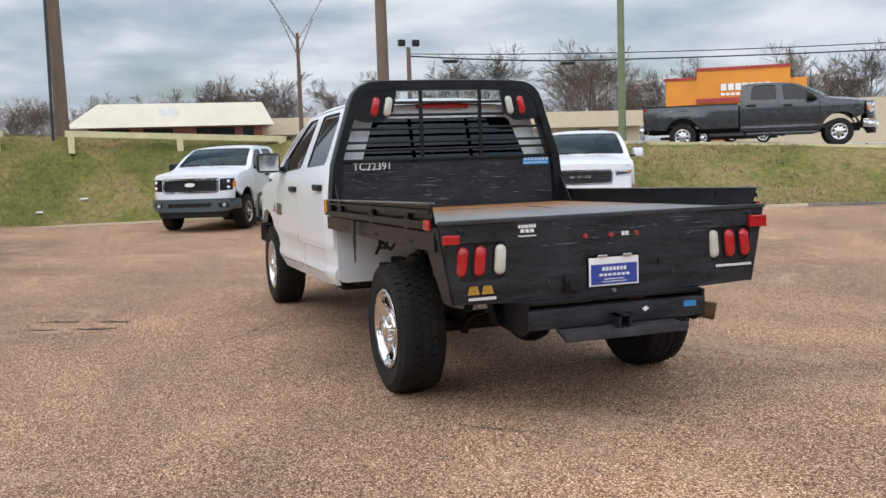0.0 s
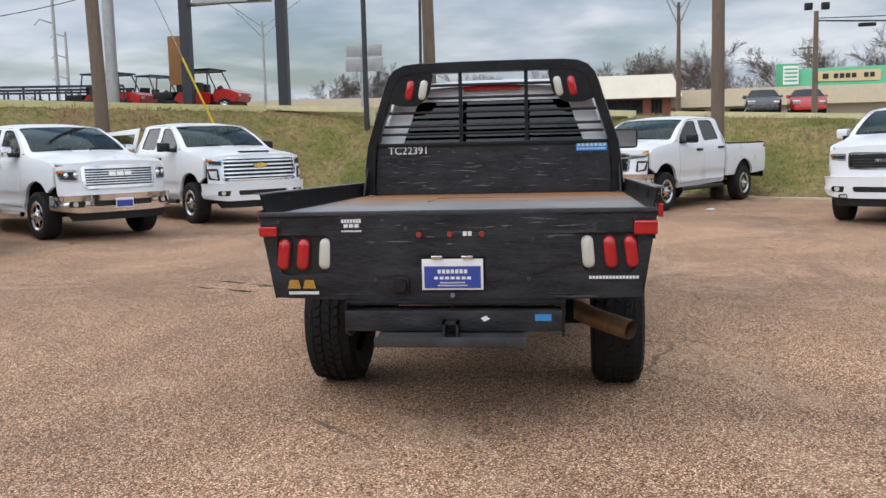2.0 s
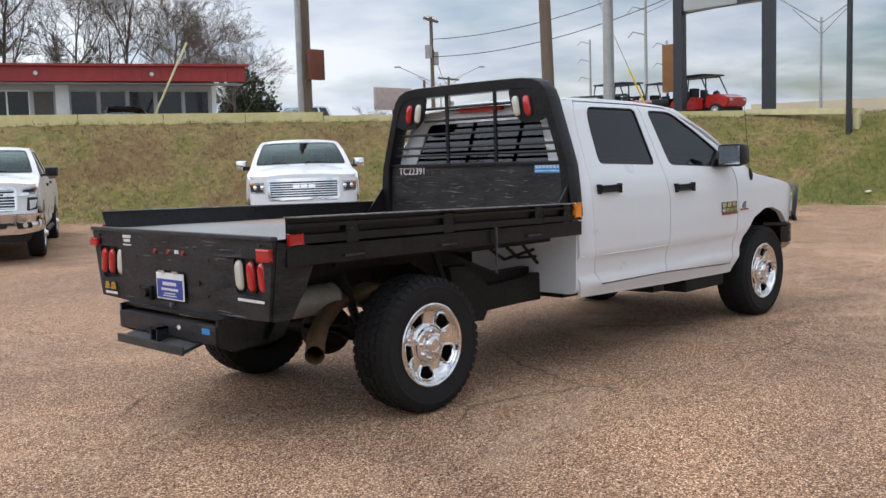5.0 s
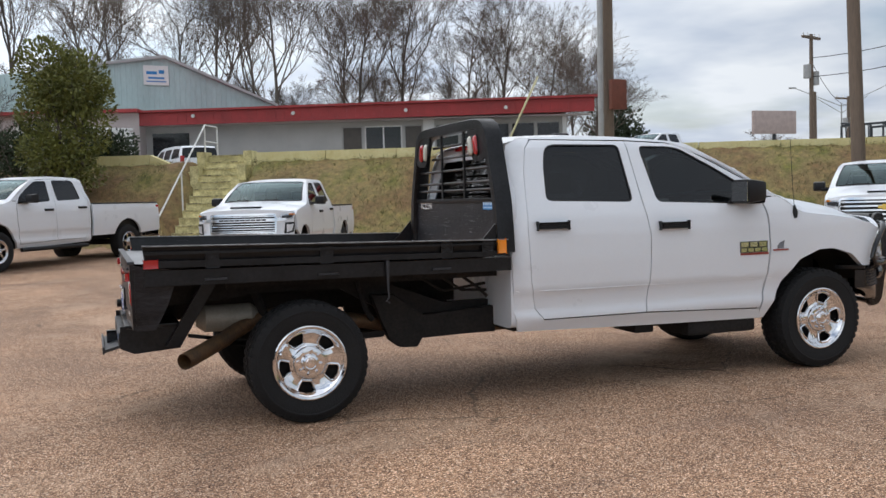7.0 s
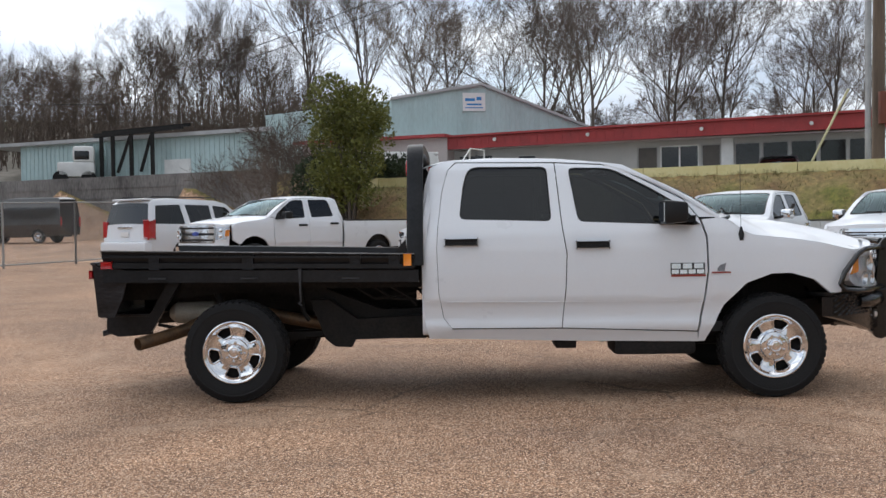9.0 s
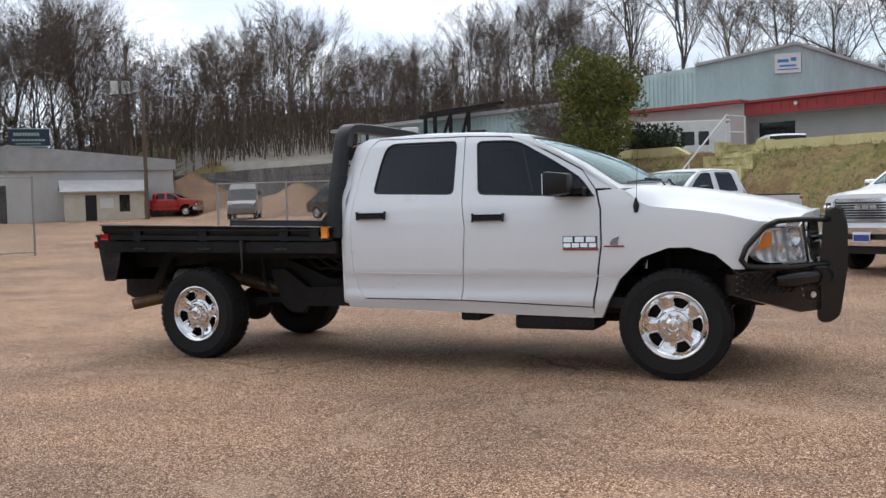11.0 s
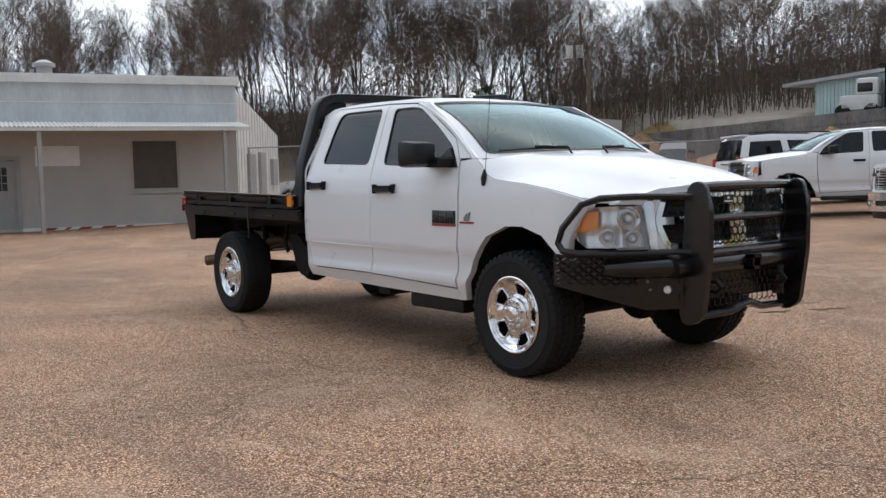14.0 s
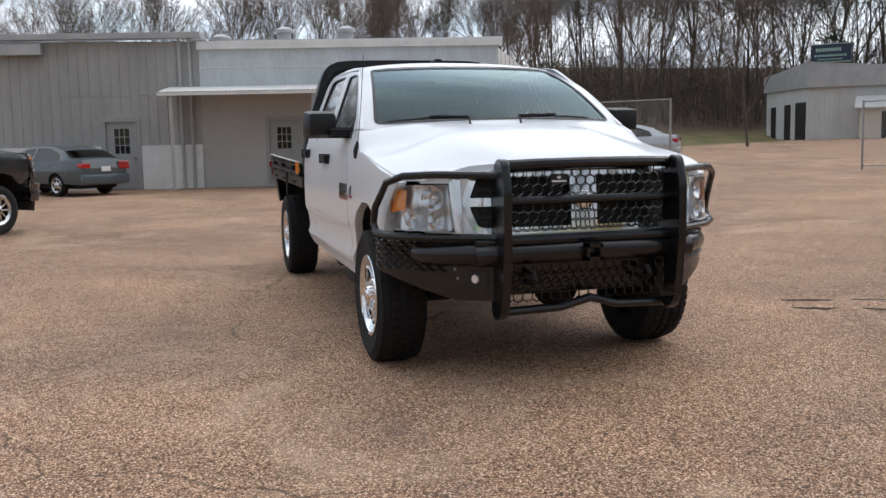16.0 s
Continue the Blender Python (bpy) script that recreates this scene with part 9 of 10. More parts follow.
sedan("sedan_car", "slate grey sedan parked by the workshop wall", -21.9, -6.6, 222, SLATE)
sedan("sedan_car", "silver sedan parked behind the fence", -27.6, 14.5, 236, SILVER, 1.12)
for x, y, hd, pt in ((47.0, -11.0, 171, DARKGREY), (46.6, -13.2, 170, REDCAR), (33, -28, 230, DARKGREY), (37, -29, 240, WHITE)):
    sedan("sedan_car", {"red_car_paint": "red", "white_car_paint": "white"}.get(pt.name, "dark grey") + " sedan parked before the far shops", x, y, hd, pt)

SUV = [(0.95, 0.42), (0.97, 0.70), (0.93, 1.02), (0.30, 1.14), (-0.45, 1.18), (-1.20, 1.80), (-1.6, 1.89), (-3.0, 1.93), (-3.9, 1.88), (-4.05, 1.78), (-4.20, 1.20), (-4.25, 0.75), (-4.2, 0.42)]
SUV_WIN = [[(-0.72, 1.20), (-1.25, 1.70), (-1.75, 1.74), (-1.75, 1.20)], [(-1.88, 1.20), (-1.88, 1.75), (-2.80, 1.76), (-2.72, 1.20)], [(-2.92, 1.20), (-2.98, 1.76), (-3.85, 1.73), (-3.98, 1.22)]]
SUV_HW = [(0.35, 0.94), (0.6, 0.99), (1.0, 1.0), (1.2, 0.97), (1.8, 0.78), (1.95, 0.70)]
th = tagged(empty("suv_car", pose(-5.4, 21.2, ground_z(-5.4, 21.2), 0, 0, 58)), "white full-size SUV with red tail lamps and roof rack", "car")
car_body(th, WHITE, SUV, SUV_WIN, [(-2.95, 0.46), (0.0, 0.46)], SUV_HW, 0.30, (4, 9), DARKTINT, [(-4.25, 0.93), (-3.9, 1.0), (0.3, 1.0), (0.97, 0.86)],
         ([(-1.82, 0.55), (-1.82, 1.80)], [(-0.66, 0.55), (-0.60, 1.18)], [(-2.62, 0.85), (-2.85, 1.2)]))
for s in (-1, 1):
    for wx in (0.0, -2.95):
        wheel(th, wx, s, R=0.40, rim=0.25, w=0.26, track=0.85, style="alloy", blocks=0)
    lamp_box(th, "tail_lamp", -4.24, -4.02, s * 0.80, s * 0.985, 0.82, 1.30, REDLENS, 0.03)
    lamp_box(th, "door_mirror", -0.75, -0.58, s * 0.97, s * 1.18, 1.18, 1.36, WHITE, 0.04)
    bm = bm_new()
    tube(bm, [(-1.4, s * 0.62, 1.90), (-1.5, s * 0.62, 1.98), (-3.8, s * 0.62, 1.98), (-3.9, s * 0.62, 1.90)], 0.02, 6)
    part("roof_rail", bm, PLASTIC, th)
lamp_box(th, "rear_bumper", -4.36, -4.1, -0.97, 0.97, 0.42, 0.72, WHITE, 0.06)
lamp_box(th, "licence_plate", -4.27, -4.25, -0.16, 0.16, 0.86, 1.0, PAPERWHITE, 0.004)
lamp_box(th, "tailgate_handle", -4.26, -4.23, -0.30, 0.30, 1.10, 1.15, CHROME, 0.01)
lamp_box(th, "rear_spoiler", -4.12, -3.8, -0.70, 0.70, 1.88, 1.93, WHITE, 0.02)

VAN = [(0.85, 0.40), (0.90, 0.75), (0.80, 1.02), (0.35, 1.22), (-0.60, 2.0), (-1.2, 2.38), (-2.0, 2.48), (-4.4, 2.46), (-4.55, 2.35), (-4.65, 1.2), (-4.65, 0.42)]
VAN_WIN = [[(-0.30, 1.35), (-0.85, 1.80), (-1.35, 1.90), (-1.35, 1.32)], [(-1.50, 1.32), (-1.50, 1.95), (-2.9, 1.95), (-2.9, 1.32)], [(-3.05, 1.32), (-3.05, 1.95), (-4.35, 1.95), (-4.4, 1.32)]]
for x, y, hd in ((-24.4, 43.3, 172), (-31.5, 44.5, 300)):
    th = tagged(empty("van", pose(x, y, ground_z(x, y), 0, 0, hd)), "black passenger van parked below the retaining wall", "van")
    car_body(th, BLACKCAR if hd < 200 else mat("dark_grey_van_paint", (0.12, 0.125, 0.13), 0.35, var=0.06, coat=0.4), VAN, VAN_WIN, [(-3.3, 0.42), (0.0, 0.42)], [(0.35, 0.95), (1.0, 1.0), (1.9, 0.93), (2.4, 0.80), (2.5, 0.72)], 0.30, (3,), DARKTINT, [(-5, 1), (0.2, 1), (0.9, 0.86)])
    for s in (-1, 1):
        for wx in (0.0, -3.3):
            wheel(th, wx, s, R=0.36, rim=0.22, w=0.24, track=0.85, style="alloy", blocks=0)
        lamp_box(th, "headlamp", 0.45, 0.82, s * 0.60, s * 0.88, 0.85, 1.08, ALLOY, 0.05)
        lamp_box(th, "tail_lamp", -4.67, -4.6, s * 0.85, s * 0.96, 0.9, 1.4, REDLENS, 0.02)

# shuttle bus on the upper land
th = tagged(empty("shuttle_bus", pose(-4.25, 36.7, ground_z(-2, 37), 0, 0, 18) @ Matrix.Diagonal((0.88, 0.88, 0.85, 1))), "white shuttle bus with dark square windows", "bus")
bm = bm_new()
BW = [(0.35, 0.85), (1.05, 1.75), (1.95, 2.65), (2.85, 3.55), (3.75, 4.3)]
for s in (-1, 1):
    panel(bm, rounded([(0, 0.45), (5.4, 0.45), (5.4, 2.45), (5.0, 2.75), (0.25, 2.75), (0, 2.5)], 0.12, 3), lambda x, z: Vector((x, s * 1.15, z)), [rounded([(a, 1.45), (b, 1.45), (b, 2.2), (a, 2.2)], 0.08, 3) for a, b in BW], (9, 9), 0.05, lambda x, z: Vector((0, -s, 0)))
box(bm, 0.0, 5.4, -1.12, 1.12, 2.68, 2.80, 0.05)
box(bm, 0.02, 0.08, -1.12, 1.12, 0.5, 2.7)
box(bm, 5.3, 5.38, -1.12, 1.12, 0.5, 2.6)
box(bm, 5.3, 5.5, -1.1, 1.1, 0.5, 1.3, 0.05)
part("bus_body", bm, WHITEPAINT, th)
for s in (-1, 1):
    for a, b in BW + [(4.5, 5.2)]:
        bm = bm_new()
        box(bm, a - 0.03, b + 0.03, s * 1.10, s * 1.13, 1.42 if b < 4.4 else 0.7, 2.23)
        part("bus_window", bm, DARKWINDOW, th)
    for wx in (0.9, 4.4):
        wheel(th, wx, s, R=0.38, rim=0.22, w=0.26, track=1.0, style="alloy", blocks=0)

# small vehicles on the upper land
pickup("pickup_truck", "dark pickup parked before the showroom", 15.2, 32.2, 250, common(paint=DARKGREY, n=4), CHEV_LIGHT, scale=0.95)
pickup("pickup_truck", "white pickup parked beyond the showroom", 22.5, 31.2, 200, common(), CHEV_LIGHT, scale=0.97)
th = tagged(empty("suv_car", pose(2.2, 38.7, ground_z(3, 35), 0, 0, 105) @ Matrix.Diagonal((0.92, 0.92, 0.86, 1))), "white SUV parked before the showroom", "car")
car_body(th, WHITE, [(x, z * 0.9) for x, z in SUV], [[(x, z * 0.9) for x, z in w] for w in SUV_WIN], [(-2.95, 0.40), (0.0, 0.40)], SUV_HW, 0.25, (4, 9), DARKTINT, [(-4.25, 0.9), (-3.9, 1.0), (0.3, 1.0), (0.97, 0.86)])
for s in (-1, 1):
    for wx in (0.0, -2.95):
        wheel(th, wx, s, R=0.35, rim=0.22, w=0.24, track=0.85, style="alloy", blocks=0)
    lamp_box(th, "tail_lamp", -4.24, -4.02, s * 0.80, s * 0.95, 0.9, 1.2, REDLENS, 0.03)


def buggy(label, x, y, heading, main, roof_col, seats=2):
    z = ground_z(x, y)
    th = tagged(empty("utility_buggy", pose(x, y, z, 0, 0, heading) @ Matrix.Diagonal((0.84, 0.84, 0.78, 1))), label, "buggy", group="buggies on the upper lot")
    for s in (-1, 1):
        for wx in (0.0, -2.3):
            wheel(th, wx, s, R=0.33, rim=0.17, w=0.25, track=0.62, style="twelve", blocks=0)
    bm = bm_new()
    prism(bm, [(0.55, 0.55), (0.60, 0.85), (0.1, 1.05), (-0.5, 1.05), (-0.6, 0.62), (-0.45, 0.45), (0.4, 0.45)], lambda a, b: Vector((a, -0.62, b)), lambda a, b: Vector((a, 0.62, b)))
    bmesh.ops.bevel(bm, geom=bm.edges[:], offset=0.05, segments=2, affect="EDGES")
    part("bonnet", bm, main, th)
    for k in range(seats // 2):
        for s in (-1, 1):
            bm = bm_new()
            x0 = -0.62 - 0.85 * k
            prism(bm, rounded([(x0, 0.45), (x0 - 0.75, 0.45), (x0 - 0.78, 0.75), (x0 - 0.55, 1.0), (x0, 0.92)], 0.05, 2), lambda a, b: Vector((a, s * 0.66, b)), lambda a, b: Vector((a, s * 0.71, b)))
            part("door", bm, main, th)
            bm = bm_new()
            box(bm, x0 - 0.62, x0 - 0.15, s * 0.12, s * 0.52, 0.70, 0.85, 0.04)
            box(bm, x0 - 0.75, x0 - 0.62, s * 0.12, s * 0.52, 0.75, 1.35, 0.04)
            part("seat", bm, PLASTIC, th)
    end = -0.62 - 0.85 * (seats // 2)
    bm = bm_new()
    box(bm, end - 0.95, end - 0.02, -0.68, 0.68, 0.72, 1.02, 0.04)
    box(bm, end - 0.8, 0.3, -0.5, 0.5, 0.35, 0.5)
    part("cargo_box", bm, PLASTIC, th)
    for s in (-1, 1):
        bm = bm_new()
        tube(bm, [(-0.35, s * 0.66, 1.0), (-0.75, s * 0.62, 1.88), (end, s * 0.62, 1.90), (end - 0.15, s * 0.66, 0.95)], 0.03, 8)
        if seats > 2:
            tube(bm, [(-1.45, s * 0.62, 1.9), (-1.45, s * 0.66, 0.9)], 0.03, 8)
        tube(bm, [(-0.45, s * 0.64, 1.05), (-0.30, s * 0.5, 1.02)], 0.03, 8)
        part("roll_bar", bm, DARKPOLE, th)
    bm = bm_new()
    box(bm, end - 0.1, -0.55, -0.68, 0.68, 1.90, 1.97, 0.03)
    part("roof_panel", bm, roof_col, th)
    bm = bm_new()
    tube(bm, [(-0.75, 0.33, 1.10), (-0.62, 0.33, 1.15)], 0.15, 12, True, [0.14, 0.14])
    part("steering_wheel", bm, PLASTIC, th)
    lamp_box(th, "headlamp", 0.48, 0.6, 0.35, 0.55, 0.72, 0.82, CLEARLENS, 0.02)
    lamp_box(th, "headlamp", 0.48, 0.6, -0.55, -0.35, 0.72, 0.82, CLEARLENS, 0.02)


buggy("red four-seat utility buggy with a black roof", 26.0, 10.9, 262, REDCAR, PLASTIC, 4)
buggy("red four-seat utility buggy with a dark blue roof", 26.6, 14.6, 258, REDCAR, BLUECAR, 4)
buggy("dark blue utility buggy", 28.2, 14.0, 250, BLUECAR, BLUECAR, 2)


def flat_trailer(x, y, heading, length, label):
    th = tagged(empty("flat_trailer", pose(x, y, ground_z(x, y), 0, 0, heading)), label, "trailer")
    bm = bm_new()
    box(bm, 0, length, -1.0, 1.0, 0.55, 0.68)
    tube(bm, [(length, -0.9, 0.6), (length + 1.3, 0, 0.55), (length, 0.9, 0.6)], 0.06, 4, square=True)
    part("trailer_bed", bm, DARKPOLE, th)
    for s in (-1, 1):
        bm = bm_new()
        tube(bm, [(0, s, 1.15), (length, s, 1.15)], 0.04, 4, square=True)
        for k in range(int(length) + 1):
            tube(bm, [(k * length / int(length), s, 0.6), (k * length / int(length), s, 1.15)], 0.03, 4, square=True)
        part("side_rail", bm, DARKPOLE, th)
        for wx in (length * 0.35, length * 0.35 + 0.85):
            wheel(th, wx, s, R=0.36, rim=0.2, w=0.2, track=1.12, style="steel", blocks=0)
    bm = bm_new()
    for k in range(8):
        tube(bm, [(-0.03, -0.9 + 0.25 * k, 0.65), (-0.05, -0.9 + 0.25 * k, 1.25)], 0.025, 4)
    tube(bm, [(-0.05, -0.95, 1.25), (-0.05, 0.95, 1.25)], 0.03, 4)
    part("loading_ramp", bm, DARKPOLE, th)


flat_trailer(25.5, 20.5, 285, 5.6, "black flat utility trailer with loading ramp")
flat_trailer(29.5, 22.5, 285, 4.6, "black utility trailer with railed sides")

# ---- poles, signs and wires ----
def pole(name, label, x, y, top, r, material, lean=(0, 0), z=None):
    z0 = ground_z(x, y) if z is None else z
    bm = bm_new()
    n = 8
    tube(bm, [(x + lean[0] * k / n, y + lean[1] * k / n, z0 - 0.2 + (top - z0 + 0.2) * k / n) for k in range(n + 1)], r, 12, True, [r * (1 - 0.3 * k / n) for k in range(n + 1)])
    return tagged(part(name, bm, material), label, "pole")


def crossarm(parent, x, y, z, half, ang, material=WOODPOLE):
    bm = bm_new()
    dx, dy = half * math.cos(radians(ang)), half * math.sin(radians(ang))
    tube(bm, [(x - dx, y - dy, z), (x + dx, y + dy, z)], 0.07, 4, square=True)
    part("crossarm", bm, material, parent)
    for k in (-0.9, -0.4, 0.4, 0.9):
        bm = bm_new()
        cyl(bm, (x + dx * k, y + dy * k, z + 0.05), (x + dx * k, y + dy * k, z + 0.25), 0.05, 0.035, 8)
        part("insulator", bm, WHITEPAINT, parent)


pole("utility_pole", "weathered wooden utility pole on the bank", 15.93, 10.53, 14.0, 0.17, WOODPOLE, (-0.3, 0.2), 1.4)
pole("utility_pole", "weathered wooden utility pole behind the parked trucks", 17.3, -4.1, 12.5, 0.165, WOODPOLE, (0.05, 0.0), 0.2)
p3 = pole("utility_pole", "wooden utility pole at the bank top with guy wire", 24.2, 3.7, 15.0, 0.20, WOODPOLE, (-0.25, 0.1))
bm = bm_new()
tube(bm, [(23.75, 3.95, 2.3), (23.85, 3.85, 13)], 0.045, 8)
part("conduit", bm, DARKPOLE, p3)
p4 = pole("utility_pole", "wooden utility pole with steel conduit at the parapet", 12.85, 16.95, 14.5, 0.17, WOODPOLE, (0.1, 0.0))
bm = bm_new()
tube(bm, [(12.5, 16.75, 2.8), (12.55, 16.75, 12)], 0.085, 8)
part("conduit", bm, GALV, p4)
bm = bm_new()
box(bm, 12.75, 13.25, 16.55, 16.72, 3.9, 4.75, 0.02)
part("meter_box", bm, mat("rusty_red_box", (0.16, 0.05, 0.03), 0.7, var=0.3), p4)
pole("lamp_pole", "tall galvanised steel pole", 23.9, 14.2, 16.0, 0.20, GALV)
pole("lamp_pole", "slim dark steel lamp pole at the bank top", 22.8, 5.5, 14.0, 0.085, DARKPOLE)
pole("lamp_pole", "green painted steel pole behind the rail", 20.4, -12.7, 13.0, 0.12, mat("olive_pole_paint", (0.16, 0.20, 0.11), 0.6, var=0.15))
# big pylon sign on two legs
sign = tagged(empty("pylon_sign"), "tall blank-faced pylon sign on two dark legs", "sign")
for x, y in ((24.9, 12.0), (24.1, 8.45)):
    bm = bm_new()
    tube(bm, [(x, y, 2.4), (x, y, 12)], 0.16, 4, square=True)
    part("sign_leg", bm, DARKPOLE, sign)
bm = bm_new()
box(bm, 24.3, 24.7, 8.9, 11.5, 6.15, 10.5, 0.03)
part("sign_box", bm, mat("grey_sign_face", (0.42, 0.44, 0.44), 0.5, var=0.06), sign)
bm = bm_new()
tube(bm, [(24.9, 12.0, 6.2), (24.1, 8.45, 6.2)], 0.06, 4, square=True)
part("sign_beam", bm, DARKPOLE, sign)
bm = bm_new()
box(bm, 24.75, 24.95, 12.1, 12.6, 3.6, 5.2, 0.02)
part("notice_box", bm, mat("brown_box_paint", (0.22, 0.10, 0.03), 0.7, var=0.2), sign)
# V-armed street lamps
def street_lamp(x, y, top, span, ang, label="rusty steel street lamp with two raised arms"):
    th = tagged(empty("street_lamp"), label, "lamp")
    z = ground_z(x, y)
    bm = bm_new()
    tube(bm, [(x, y, z), (x, y, top)], 0.09, 8, True, [0.10, 0.06])
    part("lamp_post", bm, mat("rusty_lamp_steel", (0.13, 0.085, 0.06), 0.7, var=0.2) if "rusty" in label else GALV, th)
    c, s_ = math.cos(radians(ang)), math.sin(radians(ang))
    for sg in (-1, 1):
        bm = bm_new()
        e = Vector((x + sg * span * c, y + sg * span * s_, top + 1.5))
        tube(bm, [(x, y, top - 0.3), e], 0.035, 6)
        tube(bm, [(x, y, top - 0.9), (x + sg * span * c * 0.55, y + sg * span * s_ * 0.55, top + 0.55)], 0.03, 6)
        part("lamp_arm", bm, GALV, th)
        bm = bm_new()
        box(bm, -0.1, 0.5, -0.13, 0.13, -0.06, 0.08, 0.05, Matrix.Translation(e) @ pose(0, 0, 0, 0, 0, ang + (180 if sg < 0 else 0)))
        part("lamp_head", bm, GALV, th)


street_lamp(31.5, -4.8, 6.5, 1.15, 270)
street_lamp(47, 16.5, 8.5, 2.6, 290, "grey steel street lamp with two long arms")
street_lamp(62, 60, 9.0, 4.0, 330, "grey steel street lamp with two long arms")
# flood light pole with cable
fl = pole("floodlight_pole", "wooden pole with two floodlights", 37.6, -11.3, 6.7, 0.14, WOODPOLE)
for s in (-1, 1):
    bm = bm_new()
    box(bm, 37.4, 37.65, -11.3 + s * 0.35 - 0.16, -11.3 + s * 0.35 + 0.16, 6.75, 7.05, 0.03)
    part("floodlight", bm, PLASTIC, fl)
# far poles
for x, y, top, arm, ang in ((39.2, 38.2, 10.6, 1.0, 20), (58, 55, 9.0, 1.6, 10), (50, 50, 8.0, 0, 0), (75, -20, 8.5, 0.8, 60), (41.5, 40.5, 7.5, 0, 0)):
    q = pole("utility_pole", "distant wooden utility pole with crossarm", x, y, top, 0.15, WOODPOLE)
    if arm:
        crossarm(q, x, y, top - 0.2, arm, ang)
        bm = bm_new()
        cyl(bm, (x - 0.3, y, top - 2.6), (x - 0.3, y, top - 1.8), 0.22, 0.22, 12)
        cyl(bm, (x + 0.3, y, top - 3.0), (x + 0.3, y, top - 2.2), 0.22, 0.22, 12)
        part("transformer", bm, GALV, q)
for x, y, top in ((70, 42, 17), (95, 66, 16), (90, 52, 14)):
    q = pole("transmission_pole", "distant tall transmission pole", x, y, top, 0.18, GALV)
    for k in range(3):
        bm = bm_new()
        tube(bm, [(x, y, top - 0.5 - 2.2 * k), (x - 0.8, y + 0.8, top - 0.2 - 2.2 * k), (x - 1.1, y + 1.1, top - 0.7 - 2.2 * k)], 0.06, 6)
        part("davit_arm", bm, GALV, q)
pole("utility_pole", "weathered wooden pole beside the site hut", -44.6, 50.5, 11.0, 0.17, WOODPOLE)
xf = pole("utility_pole", "wooden utility pole with two transformers by the woods", -52, 57.6, 16.0, 0.17, WOODPOLE, (-0.8, 0.4))
for dx in (-0.9, 0.05):
    bm = bm_new()
    cyl(bm, (-52.6 + dx * 0.7, 57.6 + dx * 0.7, 11.9), (-52.6 + dx * 0.7, 57.6 + dx * 0.7, 13.0), 0.33, 0.33, 14)
    part("transformer", bm, WHITEPAINT, xf)
bm = bm_new()
box(bm, 41.6, 45.2, 46.4, 46.7, 5.3, 6.9, 0.05)
bs = tagged(part("roadside_sign", bm, mat("faded_sign_face", (0.45, 0.36, 0.33), 0.6, var=0.15)), "faded roadside sign on a post", "sign")
bm = bm_new()
tube(bm, [(43.4, 46.55, 3.5), (43.4, 46.55, 5.4)], 0.12, 8)
part("sign_post", bm, DARKPOLE, bs)
gs_ = tagged(empty("traffic_signs"), "backs of two grey traffic signs on a post", "sign")
for dy in (0.0, -0.95):
    bm = bm_new()
    box(bm, 36.9, 36.94, 8.6 + dy, 9.4 + dy, 4.75, 5.35, 0.01)
    box(bm, 36.9, 36.94, 8.65 + dy, 9.35 + dy, 5.42, 5.95, 0.01)
    part("sign_plate", bm, GALV, gs_)
bm = bm_new()
tube(bm, [(37.0, 8.7, 2.6), (37.0, 8.7, 5.9)], 0.05, 6)
part("sign_post", bm, GALV, gs_)


def cable(points, sag, r=0.018, name="overhead_cable", material=WIRE, label="thin black overhead cable"):
    bm = bm_new()
    for a, b in zip(points, points[1:]):
        a, b = Vector(a), Vector(b)
        tube(bm, [a.lerp(b, k / 12) - Vector((0, 0, sag * 4 * (k / 12) * (1 - k / 12))) for k in range(13)], r, 4, False)
    return tagged(part(name, bm, material), label, "cable")


cable([(37.6, -11.3, 6.3), (38.5, -20.0, 6.2), (35.0, -36.8, 6.45), (31, -55, 6.6)], 0.05, 0.035)
for x, y in ((37.6, -13.4), (38.4, -20.1)):
    bm = bm_new()
    box(bm, x - 0.15, x + 0.15, y - 0.35, y + 0.35, 5.98, 6.13, 0.05)
    tagged(part("cable_lamp", bm, PLASTIC), "dark lamp head hung on the overhead cable", "lamp")
cable([(37.6, -11.3, 6.4), (21, -34, 5.6)], 0.3, 0.02)
for dz in (0.0, 1.1):
    cable([(39.2, 38.2, 9.2 - dz), (40, 20, 11.0 - dz), (30, -2, 12.2 - dz)], 0.8, 0.022)
cable([(70, 42, 16.2), (40, 14, 15.5)], 0.6, 0.02)
cable([(70, 42, 14.0), (40, 14, 13.2)], 0.6, 0.02)
cable([(39.2, 38.2, 9.0), (58, 55, 8.2)], 0.6, 0.02)
cable([(12.85, 16.95, 13.0), (-20, 60, 12.5)], 0.5, 0.02)
cable([(12.85, 16.95, 12.4), (-20, 60, 11.9)], 0.5, 0.02)
cable([(-52, 57.6, 12.3), (-24, 66, 11.5)], 0.6, 0.02)
cable([(15.7, 10.7, 9.0), (17.9, 8.3, 1.6)], 0.0, 0.012, "guy_wire", GALV, "steel guy wire of a pole")
bm = bm_new()
tube(bm, [(17.25, 9.0, 3.75), (17.9, 8.3, 1.6)], 0.028, 6)
tagged(part("guy_guard", bm, mat("yellow_guy_guard", (0.75, 0.55, 0.03), 0.5, var=0.08)), "yellow plastic guy wire guard", "guard")
cable([(24.0, 3.8, 12), (19.5, 1.5, 6.5)], 0, 0.01, "guy_wire", GALV, "steel guy wire of a pole")

